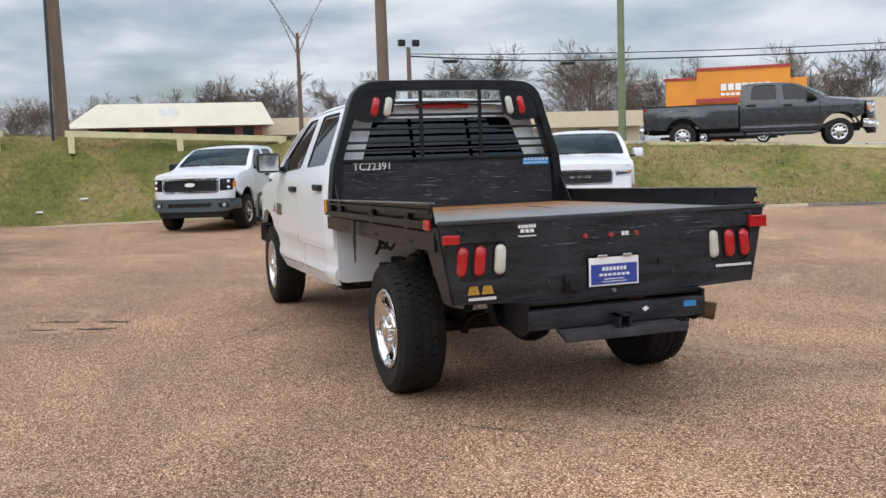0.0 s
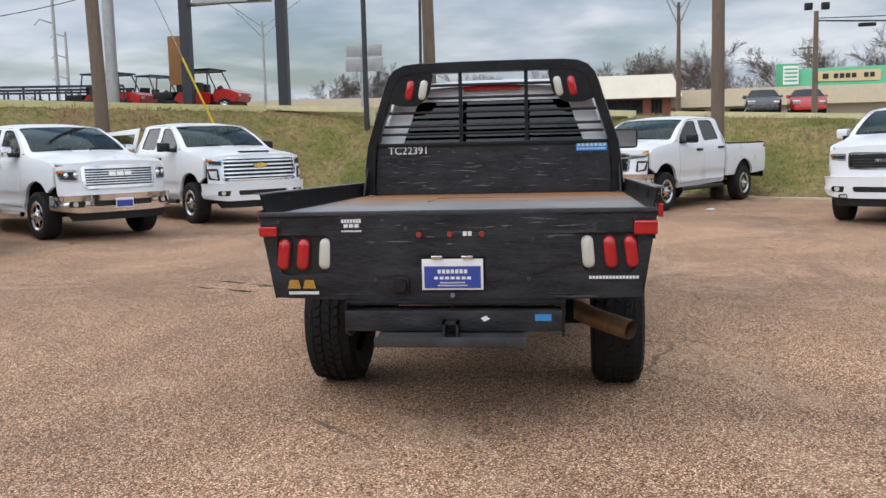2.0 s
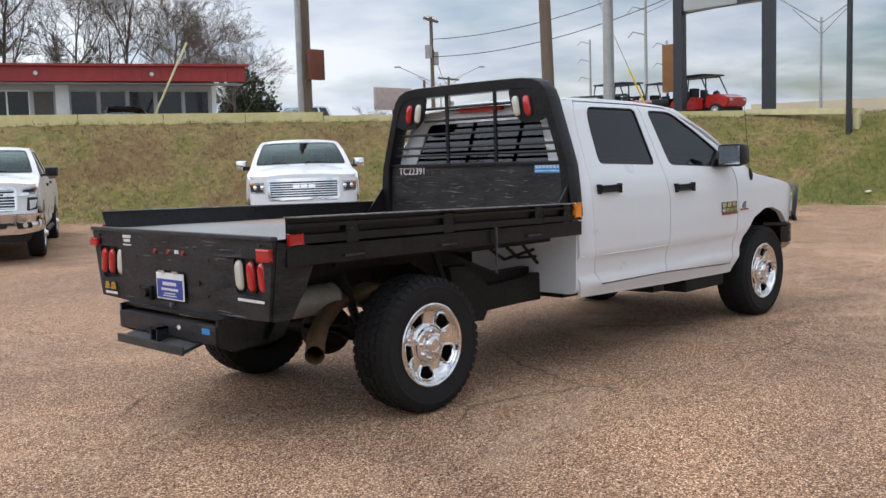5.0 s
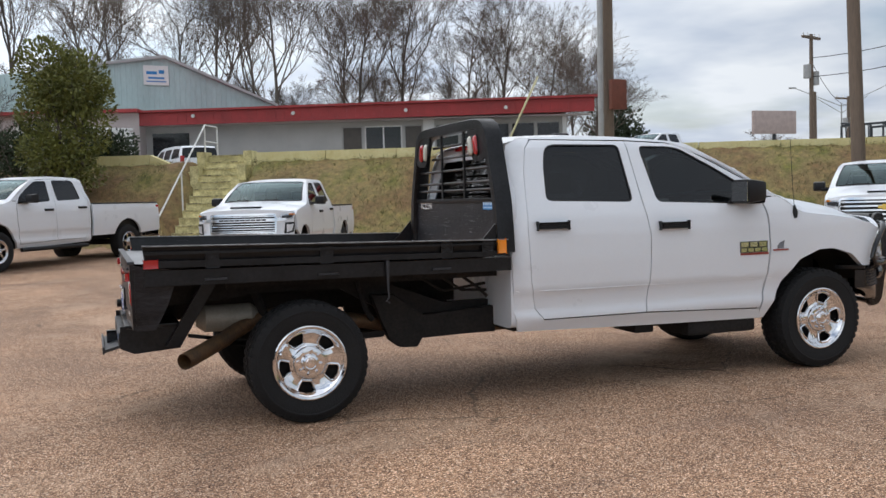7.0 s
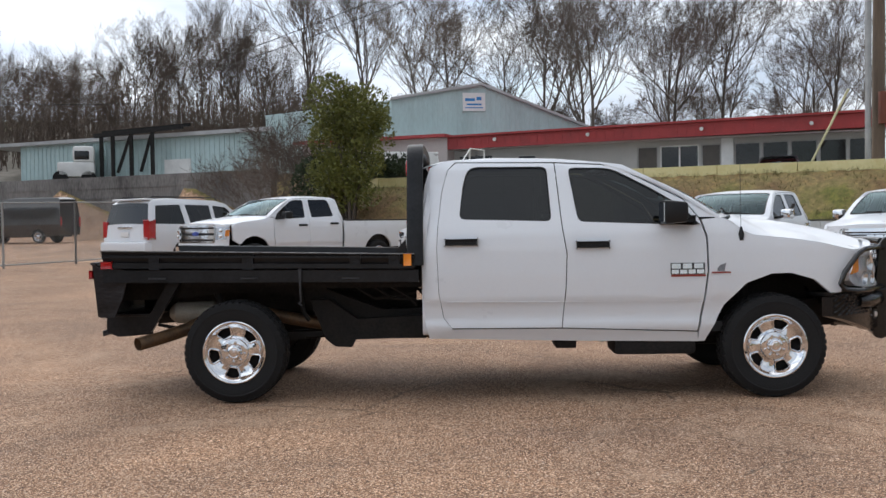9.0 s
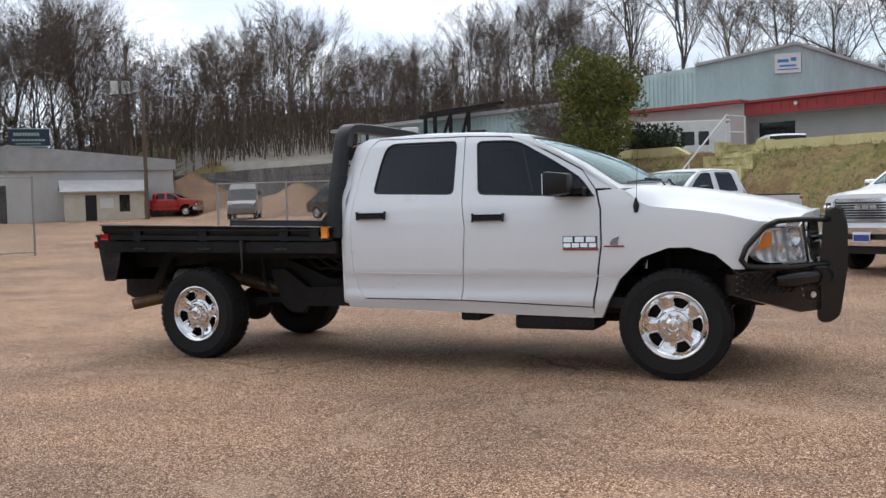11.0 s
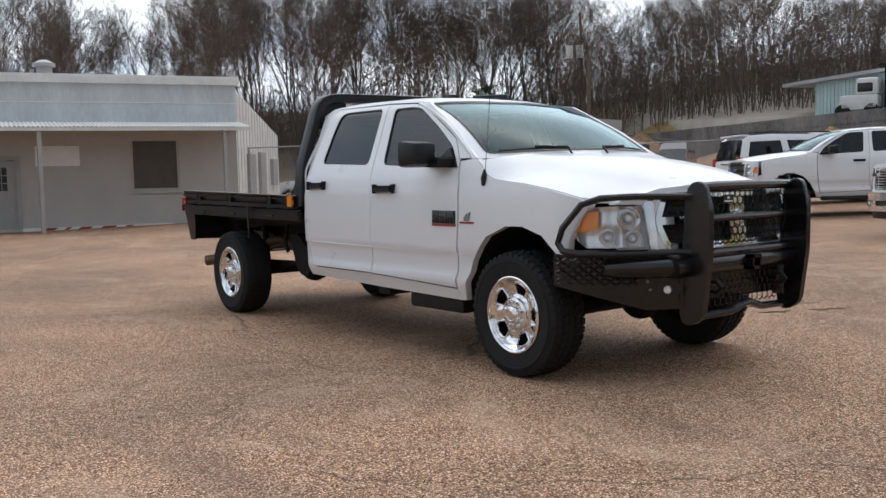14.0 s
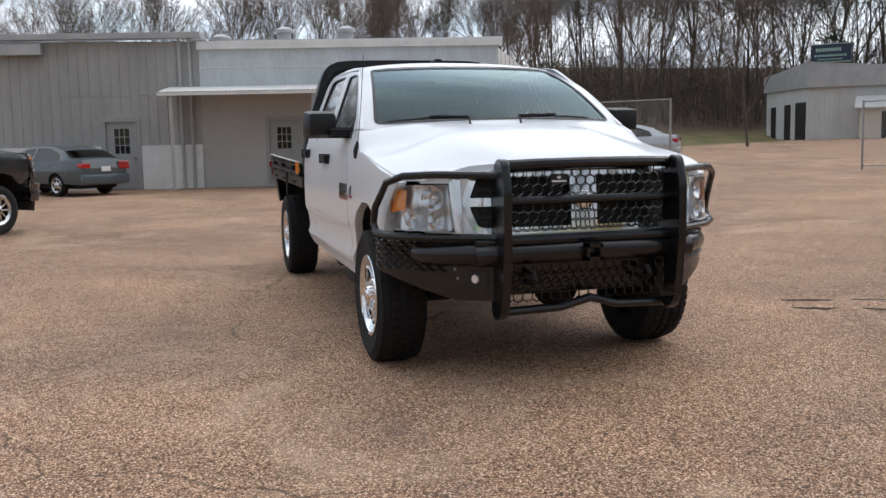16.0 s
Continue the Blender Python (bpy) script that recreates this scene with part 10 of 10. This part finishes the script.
# ---- trees, shrubs and grass ----
BARK = mat("grey_brown_bark", (0.115, 0.094, 0.078), 0.95, var=0.3, scale=2.5, fine=25, bump=0.2, island=0.25, stretch=(1, 1, 0.3))
TWIG = mat("dull_brown_twigs", (0.122, 0.092, 0.072), 0.95, var=0.25, scale=0.6, island=0.3)
LEAFGREEN = mat("olive_evergreen_leaf", (0.085, 0.105, 0.018), 0.6, var=0.45, scale=2.0, fine=12, alt=(0.22, 0.225, 0.045))
PINEGREEN = mat("dark_pine_needles", (0.018, 0.035, 0.014), 0.8, var=0.4, scale=1.5, fine=10, alt=(0.05, 0.07, 0.03))
DEADGRASS = mat("grass_blades", (0.10, 0.115, 0.027), 0.9, var=0.45, scale=0.7, fine=6, alt=(0.28, 0.225, 0.10))
FALLEN = mat("brown_leaf_litter", (0.12, 0.075, 0.045), 0.95, var=0.4, scale=3, fine=20)


class Bunch:
    """Collects thin tapering limbs and leaves as plain lists."""
    def __init__(self):
        self.v, self.f = [], []

    def limb(self, pts, radii, seg):
        n0 = len(self.v)
        u = None
        for i, p in enumerate(pts):
            d = (pts[min(i + 1, len(pts) - 1)] - pts[max(i - 1, 0)]).normalized()
            if u is None:
                u, w = frame_along(d)
            else:
                u = (u - d * u.dot(d)).normalized()
                w = d.cross(u)
            for k in range(seg):
                a = 2 * math.pi * k / seg
                q = p + (u * math.cos(a) + w * math.sin(a)) * radii[i]
                self.v.append((q.x, q.y, q.z))
        for i in range(len(pts) - 1):
            for k in range(seg):
                a, b = n0 + i * seg + k, n0 + i * seg + (k + 1) % seg
                self.f.append((a, b, b + seg, a + seg))

    def leaf(self, p, d, side, length, width):
        n0 = len(self.v)
        m = p + d * length * 0.5
        for q in (p, m + side * width, p + d * length, m - side * width):
            self.v.append((q.x, q.y, q.z))
        self.f.append((n0, n0 + 1, n0 + 2, n0 + 3))

    def mesh(self, name, material):
        me = bpy.data.meshes.new(name)
        me.from_pydata(self.v, [], self.f)
        me.shade_smooth()
        me.materials.append(material)
        return me


def grow_tree(seed, height, spread, kids=(9, 7, 5, 4, 3), fork=0.30, upright=0.5, girth=0.0115, twig=0.010, vase=1.1):
    """Trunk-and-limb and twig meshes of a bare tree."""
    rnd = random.Random(seed)
    wood, fine = Bunch(), Bunch()
    last = len(kids)

    def vec(a, b):
        return Vector((rnd.uniform(-1, 1), rnd.uniform(-1, 1), rnd.uniform(a, b)))

    def branch(p, d, length, r, level):
        if level == last:
            q = p + d * length
            fine.limb([p, q], [twig, twig * 0.35], 3)
            return
        steps = (7, 5, 4, 3, 2)[level]
        pts, radii = [p], [r]
        for k in range(steps):
            d = (d + vec(-0.5, 0.7) * (0.09 if level == 0 else 0.22) + Vector((0, 0, 0.07 * upright))).normalized()
            p = p + d * (length / steps)
            pts.append(p)
            radii.append(max(twig * 0.8, r * (1 - 0.72 * (k + 1) / steps)))
        (wood if level <= 1 else fine).limb(pts, radii, (7, 5, 4, 3, 3)[level])
        start = fork if level == 0 else 0.18
        for k in range(kids[level]):
            t = min(0.995, start + (1 - start) * (k + 0.1 + rnd.random() * 0.9) / kids[level])
            i = min(int(t * steps), steps - 1)
            q = pts[i].lerp(pts[i + 1], t * steps - i)
            side = vec(-0.3, 0.3)
            side = (side - d * side.dot(d)).normalized()
            ang = rnd.uniform(0.40, 0.90) * (1.0 if level else spread)
            nd = (d * math.cos(ang) + side * math.sin(ang) + Vector((0, 0, 0.22 * upright))).normalized()
            long = length * rnd.uniform(0.45, 0.70) * (1.2 - 0.5 * t) * (vase if level == 0 else 1.0)
            branch(q, nd, long, max(twig, radii[i] * rnd.uniform(0.45, 0.72)), level + 1)

    branch(Vector((0, 0, -0.3)), Vector((rnd.uniform(-0.07, 0.07), rnd.uniform(-0.07, 0.07), 1)), height * 0.70, height * girth, 0)
    return wood.mesh("bare_tree", BARK), fine.mesh("crown", TWIG)


KINDS = [grow_tree(11, 15, 1.0, fork=0.22), grow_tree(23, 16, 0.85, upright=0.8), grow_tree(37, 14, 1.15, fork=0.18, upright=0.3), grow_tree(41, 17, 0.7, fork=0.4, upright=1.0), grow_tree(59, 15, 0.95, fork=0.28, upright=0.6)]
SLIM = [grow_tree(71, 15, 0.55, (8, 7, 6, 6), 0.32, 1.0, 0.0095, 0.012, 1.35), grow_tree(83, 16, 0.6, (9, 7, 6, 5), 0.25, 0.9, 0.0095, 0.012, 1.3),
        grow_tree(91, 15, 0.75, (8, 7, 6, 6), 0.22, 0.6, 0.010, 0.012, 1.3), grow_tree(95, 16, 0.5, (7, 8, 6, 6), 0.4, 1.1, 0.009, 0.012, 1.4)]
ROUND = [grow_tree(101, 10, 1.35, (10, 7, 6, 6), 0.10, 0.25, 0.012, 0.014), grow_tree(107, 10, 1.3, (10, 7, 6, 6), 0.12, 0.35, 0.012, 0.014)]


def plant(kind, x, y, h, turn, base=15.0, label="bare winter tree with a wide crown of grey-brown twigs", group="bare trees", z=None):
    s = h / base
    z = ground_z(x, y) if z is None else z
    th = new("bare_tree", kind[0])
    th.matrix_basis = pose(x, y, z, 0, 0, turn) @ Matrix.Diagonal((s, s, s, 1))
    tagged(th, label, "tree", group)
    cr = new("crown", kind[1])
    cr.parent = th
    return th


rnd = random.Random(5)
# big trees behind the showroom
for x, y, h, k in ((-1, 57, 15, 0), (5, 60, 16, 2), (10.5, 56, 16, 0), (15, 52, 15, 2), (19, 55, 15.5, 4), (24, 50, 14.5, 0), (29, 53, 14, 2), (33, 56, 12, 4), (8, 70, 18, 1), (18, 66, 16, 4), (27, 63, 15, 2),
                   (-6, 68, 17, 3), (13, 77, 18, 1), (36, 62, 10, 2), (44, 68, 8, 0), (1, 73, 18, 4), (-12, 76, 18, 3), (26.5, 41.5, 9.5, 2)):
    plant(KINDS[k], x, y, h * 0.87, rnd.uniform(0, 360))
for k in range(11):
    plant(ROUND[k % 2], -9 + 3.2 * k + rnd.uniform(-1, 1), 62 - 0.3 * k + rnd.uniform(-2, 3), rnd.uniform(5.6, 7.4), rnd.uniform(0, 360), 10.0, "tangled bare undergrowth tree", "undergrowth behind the showroom")
# the wood round the yards, from the north slope round to the west and south-west
for k in range(112):
    deg = 104 + 92 * k / 111
    ring = k % 3
    sparse = deg > 157
    if (sparse and k % 2) or (deg > 172 and k % 4):
        continue
    ang = radians(deg + rnd.uniform(-0.5, 0.5))
    d = 84 + 9 * ring + rnd.uniform(-4, 4) + (12 if 135 < deg < 155 else 0) - (12 if deg > 168 else 0)
    x, y = 5 + d * math.cos(ang), -3 + d * math.sin(ang)
    kind = rnd.choice(SLIM + (KINDS[:3] if sparse or ring == 1 else []))
    grown = 1.58 if 134 < deg < 157 else (1.15 if deg >= 157 else (0.72 if 113 < deg < 122 else 0.95))
    plant(kind, x, y, (rnd.uniform(8.4, 12.6) + 0.6 * ring) * grown, rnd.uniform(0, 360), label="slim bare tree of the wood round the yard", group="trees of the wood")
for x, y, h in ((-44, 34, 8.5), (-48, 28, 9), (-50, 20, 10), (-46, 10, 9.5), (-50, 2, 10), (-52, -8, 10), (-50, -16, 9), (-56, 24, 11), (-58, 12, 11), (-60, -2, 11), (-60, -14, 11)):
    plant(rnd.choice(SLIM), x, y, h * 1.1, rnd.uniform(0, 360), label="slim bare tree of the wood round the yard", group="trees of the wood")
# far trees along the road
for k in range(72):
    ang = radians(-64 + 112 * k / 71 + rnd.uniform(-1, 1))
    d = rnd.uniform(94, 122)
    if -28 < math.degrees(ang) < -21 or rnd.random() < 0.10:
        continue
    x, y = d * math.cos(ang), d * math.sin(ang)
    plant(rnd.choice(ROUND), x, y, rnd.uniform(7.5, 10.5) if ang < 0.25 else rnd.uniform(4.5, 7.0), rnd.uniform(0, 360), 10.0, label="distant bare tree beyond the road", group="distant trees", z=1.3)
for x, y, h in ((70, -62, 11), (66, -66, 10), (75, -41, 11), (80, -33, 11), (78, -29, 10), (88, -48, 12), (92, -52, 12)):
    plant(ROUND[0], x, y, h, rnd.uniform(0, 360), 10.0, label="distant bare tree beyond the road", group="distant trees", z=1.3)

# thicket that closes the wood behind and below the trees
th_ = Bunch()
for k in range(8500):
    a = rnd.random()
    ang = radians(100 + 100 * a)
    d = rnd.uniform(80, 124) - (12 if 100 + 100 * a > 168 else 0) + (10 if 133 < 100 + 100 * a < 156 else 0)
    x, y = 5 + d * math.cos(ang), -3 + d * math.sin(ang)
    p = Vector((x, y, ground_z(x, y) - 0.2))
    h = rnd.uniform(2.0, 5.5) if k % 3 else rnd.uniform(5, 9.5)
    if 100 + 100 * a > 157:
        if k % 5 < (3 if 100 + 100 * a < 170 else 4):
            continue
        h *= 0.62
    lean = Vector((rnd.uniform(-0.2, 0.2), rnd.uniform(-0.2, 0.2), 1)) * h
    th_.limb([p, p + lean * 0.5, p + lean], [0.045, 0.03, 0.01], 3)
    for j in range(9):
        q = p + lean * rnd.uniform(0.2, 0.95)
        e = Vector((rnd.uniform(-1, 1), rnd.uniform(-1, 1), rnd.uniform(0.1, 1))) * h * 0.22
        th_.limb([q, q + e], [0.028, 0.006], 3)
thick = tagged(new("thicket", th_.mesh("thicket", TWIG)), "tangled brown winter thicket of saplings", "thicket", kind="stuff")
# leafy floor of the wood rising behind
bk = bm_new()
prev = None
for k in range(60):
    ang = radians(92 + 118 * k / 59)
    row = []
    for j, (d, z) in enumerate(((118, 1.0), (124, (7.0 if k < 33 else (3.6 if k < 39 else 2.0)) + 1.5 * noise.noise((k * 0.35, 1, 0))), (132, (8.8 if k < 33 else (4.6 if k < 39 else 2.6)) + 2.2 * noise.noise((k * 0.5, 3, 0))))):
        row.append(bk.verts.new((5 + d * math.cos(ang), -3 + d * math.sin(ang), z)))
    if prev:
        for j in range(2):
            bk.faces.new((prev[j], row[j], row[j + 1], prev[j + 1]))
    prev = row
tagged(part("backdrop", bk, mat("hazy_brown_woodland", (0.085, 0.066, 0.052), 1.0, var=0.5, scale=0.25, fine=2.2, stretch=(1, 1, 0.35))), "brown wooded slope behind the trees", "backdrop", kind="structure")


# evergreen shrub by the stairs
def leafy(name, label, centre, radii, count, leaf, material, seed, trunk_h=1.0, category="shrub"):
    rr = random.Random(seed)
    lb = Bunch()
    c = Vector(centre)
    blobs = [(Vector((rr.uniform(-0.55, 0.55) * radii[0], rr.uniform(-0.55, 0.55) * radii[1], rr.uniform(-0.6, 0.65) * radii[2])), rr.uniform(0.32, 0.55)) for _ in range(22)]
    for k in range(count):
        o, s = rr.choice(blobs)
        d = Vector((rr.gauss(0, 1), rr.gauss(0, 1), rr.gauss(0, 1))).normalized()
        r = rr.uniform(0.55, 1.0) ** 0.5
        p = c + o + Vector((d.x * radii[0], d.y * radii[1], d.z * radii[2])) * s * r
        u, w = frame_along(d)
        dd = (d + u * rr.uniform(-1, 1) + w * rr.uniform(-1, 1) + Vector((0, 0, 0.3))).normalized()
        sd_ = dd.cross(Vector((rr.uniform(-1, 1), rr.uniform(-1, 1), rr.uniform(-1, 1)))).normalized()
        lb.leaf(p, dd, sd_, leaf * rr.uniform(0.7, 1.3), leaf * 0.28)
    tb = Bunch()
    base = Vector((c.x, c.y, c.z - radii[2] - trunk_h))
    for k in range(9):
        o, s = blobs[k]
        tb.limb([base + Vector((rr.uniform(-0.2, 0.2), rr.uniform(-0.2, 0.2), 0)), base.lerp(c + o, 0.5) + Vector((rr.uniform(-0.3, 0.3), rr.uniform(-0.3, 0.3), 0.2)), c + o], [0.07, 0.045, 0.012], 5)
    th = tagged(new(name, tb.mesh("trunk", BARK)), label, category)
    cr = new("crown", lb.mesh("crown", material))
    cr.parent = th
    return th


leafy("evergreen_shrub", "tall olive-green evergreen shrub at the bank", (-2.0, 22.2, 4.45), (1.6, 1.5, 1.75), 12500, 0.12, LEAFGREEN, 3, 1.3)
leafy("evergreen_shrub", "rounded olive evergreen foot of the tall shrub", (-2.0, 22.0, 2.75), (1.35, 1.2, 0.95), 5200, 0.12, LEAFGREEN, 14, 0.6)
leafy("evergreen_shrub", "low dark evergreen bush at the parapet", (-0.9, 25.6, 3.2), (1.2, 1.0, 0.8), 4200, 0.13, PINEGREEN, 4, 0.7)
leafy("evergreen_shrub", "dark ivy-covered bush below the parapet", (-3.2, 25.8, 2.9), (1.3, 1.2, 1.4), 4200, 0.13, PINEGREEN, 6, 0.8)
for x, y, h, s in ((30.8, 46.0, 5.0, 8), (-66, 58, 9, 12)):
    leafy("pine_tree", "dark evergreen tree among the bare trees", (x, y, ground_z(x, y) + h * 0.6), (2.2, 2.2, h * 0.42), 5000, 0.26, PINEGREEN, s, h * 0.18, "tree")
# bare bush beside the evergreen
BUSH = grow_tree(97, 6, 1.4, (12, 7, 6, 5), 0.05, 0.2, 0.007, 0.007)
for x, y, h, t in ((-5.6, 29.0, 5.0, 20), (-4.6, 27.4, 4.6, 140), (-6.8, 33.0, 5.5, 250), (-8.0, 38.0, 5.0, 80)):
    plant(BUSH, x, y, h, t, 6.0, "leafless grey bush on the bank", "bare bushes")

# grass on the bank
gr = Bunch()
rg = random.Random(8)
bx, by = np.random.RandomState(3).uniform(-3, 25, 150000), np.random.RandomState(4).uniform(-16, 24, 150000)
bz, bg, bu = heights(bx, by)
keep = np.where((bg > 0.05) & (bu < 0.6))[0][:26000]
for i in keep:
    x, y = float(bx[i]), float(by[i])
    if noise.noise((x * 0.5, y * 0.5, 7)) < -0.25 and rg.random() < 0.75:
        continue
    p = Vector((x, y, float(bz[i]) + 0.06 * (noise.noise((x * 0.9, y * 0.9, 0)) + 0.5 * noise.noise((x * 2.3, y * 2.3, 4))) - 0.01))
    for k in range(3):
        d = Vector((rg.uniform(-0.6, 0.6), rg.uniform(-0.6, 0.6), 1)).normalized()
        s_ = d.cross(Vector((rg.uniform(-1, 1), rg.uniform(-1, 1), 0))).normalized()
        h = rg.uniform(0.04, 0.13)
        b = p + Vector((rg.uniform(-0.08, 0.08), rg.uniform(-0.08, 0.08), 0))
        n0 = len(gr.v)
        for q in (b - s_ * 0.008, b + s_ * 0.008, b + d * h):
            gr.v.append((q.x, q.y, q.z))
        gr.f.append((n0, n0 + 1, n0 + 2))
tagged(new("grass", gr.mesh("grass", DEADGRASS)), "short olive and straw coloured winter grass", "grass", kind="stuff")

# kerb at the foot of the bank
kb_pts = [(19.9, 6.4), (20.5, 3), (20.2, -1.3), (16.5, -5.4), (13.9, -9.5), (12.9, -13.4), (10, -19.8)]
for a, b in zip(kb_pts, kb_pts[1:]):
    ak, lk = wall_frame(*a, *b)
    k = 0
    while k < lk - 0.3:
        bm = bm_new()
        ln = min(2.4, lk - k)
        slab(bm, ak, k, k + ln - 0.03, -0.09, 0.09, -0.1, 0.055 + rg.uniform(-0.02, 0.015))
        tagged(part("kerb", bm, AGED_CONCRETE if rg.random() < 0.15 else BEIGE, smooth=False), "low worn concrete kerb at the grass edge", "kerb", kind="structure")
        k += ln
# litter on the bank
for x, y, col, lab, s in ((21.0, 4.3, PAPERWHITE, "crumpled white and blue litter", 0.13), (21.6, 3.2, PAPERWHITE, "pale piece of litter on the grass", 0.14), (13.5, -3.4, PAPERWHITE, "small scrap of paper on the lot", 0.10)):
    bm = bm_new()
    bmesh.ops.create_icosphere(bm, subdivisions=2, radius=s)
    for v in bm.verts:
        v.co = Vector((v.co.x, v.co.y * 0.5, v.co.z * 0.28)) * (1 + 0.5 * noise.noise(v.co * 9))
    ob = tagged(part("litter", bm, col, smooth=False), lab, "litter")
    ob.matrix_basis = pose(x, y, ground_z(x, y) + s * 0.2, 0, 0, 50)
# two short weedy breaks in the asphalt
HOLE = mat("dark_broken_asphalt", (0.035, 0.030, 0.022), 0.95, var=0.4, scale=8, fine=40, bump=0.4, alt=(0.07, 0.075, 0.03))
for (x0, y0), (x1, y1) in (((3.42, 2.60), (3.60, 2.98)), ((3.62, 3.12), (3.86, 3.52)), ((4.21, 3.30), (4.00, 2.92)), ((3.93, 2.76), (3.76, 2.47))):
    bm = bm_new()
    d = Vector((x1 - x0, y1 - y0))
    nrm = Vector((-d.y, d.x)).normalized()
    rows = []
    for k in range(13):
        u = k / 12
        c = Vector((x0, y0)) + d * u + nrm * 0.03 * noise.noise((u * 5, x0, 1))
        w = 0.006 + 0.030 * math.sin(math.pi * u) * (0.6 + 0.8 * abs(noise.noise((u * 7, y0, 2))))
        rows.append((bm.verts.new((*(c + nrm * w), 0.006)), bm.verts.new((*c, 0.010)), bm.verts.new((*(c - nrm * w), 0.006))))
    for p, q in zip(rows, rows[1:]):
        bm.faces.new((p[0], q[0], q[1], p[1]))
        bm.faces.new((p[1], q[1], q[2], p[2]))
    tagged(part("crack_weeds", bm, HOLE), "short dark crack in the asphalt with weeds", "crack", kind="structure")
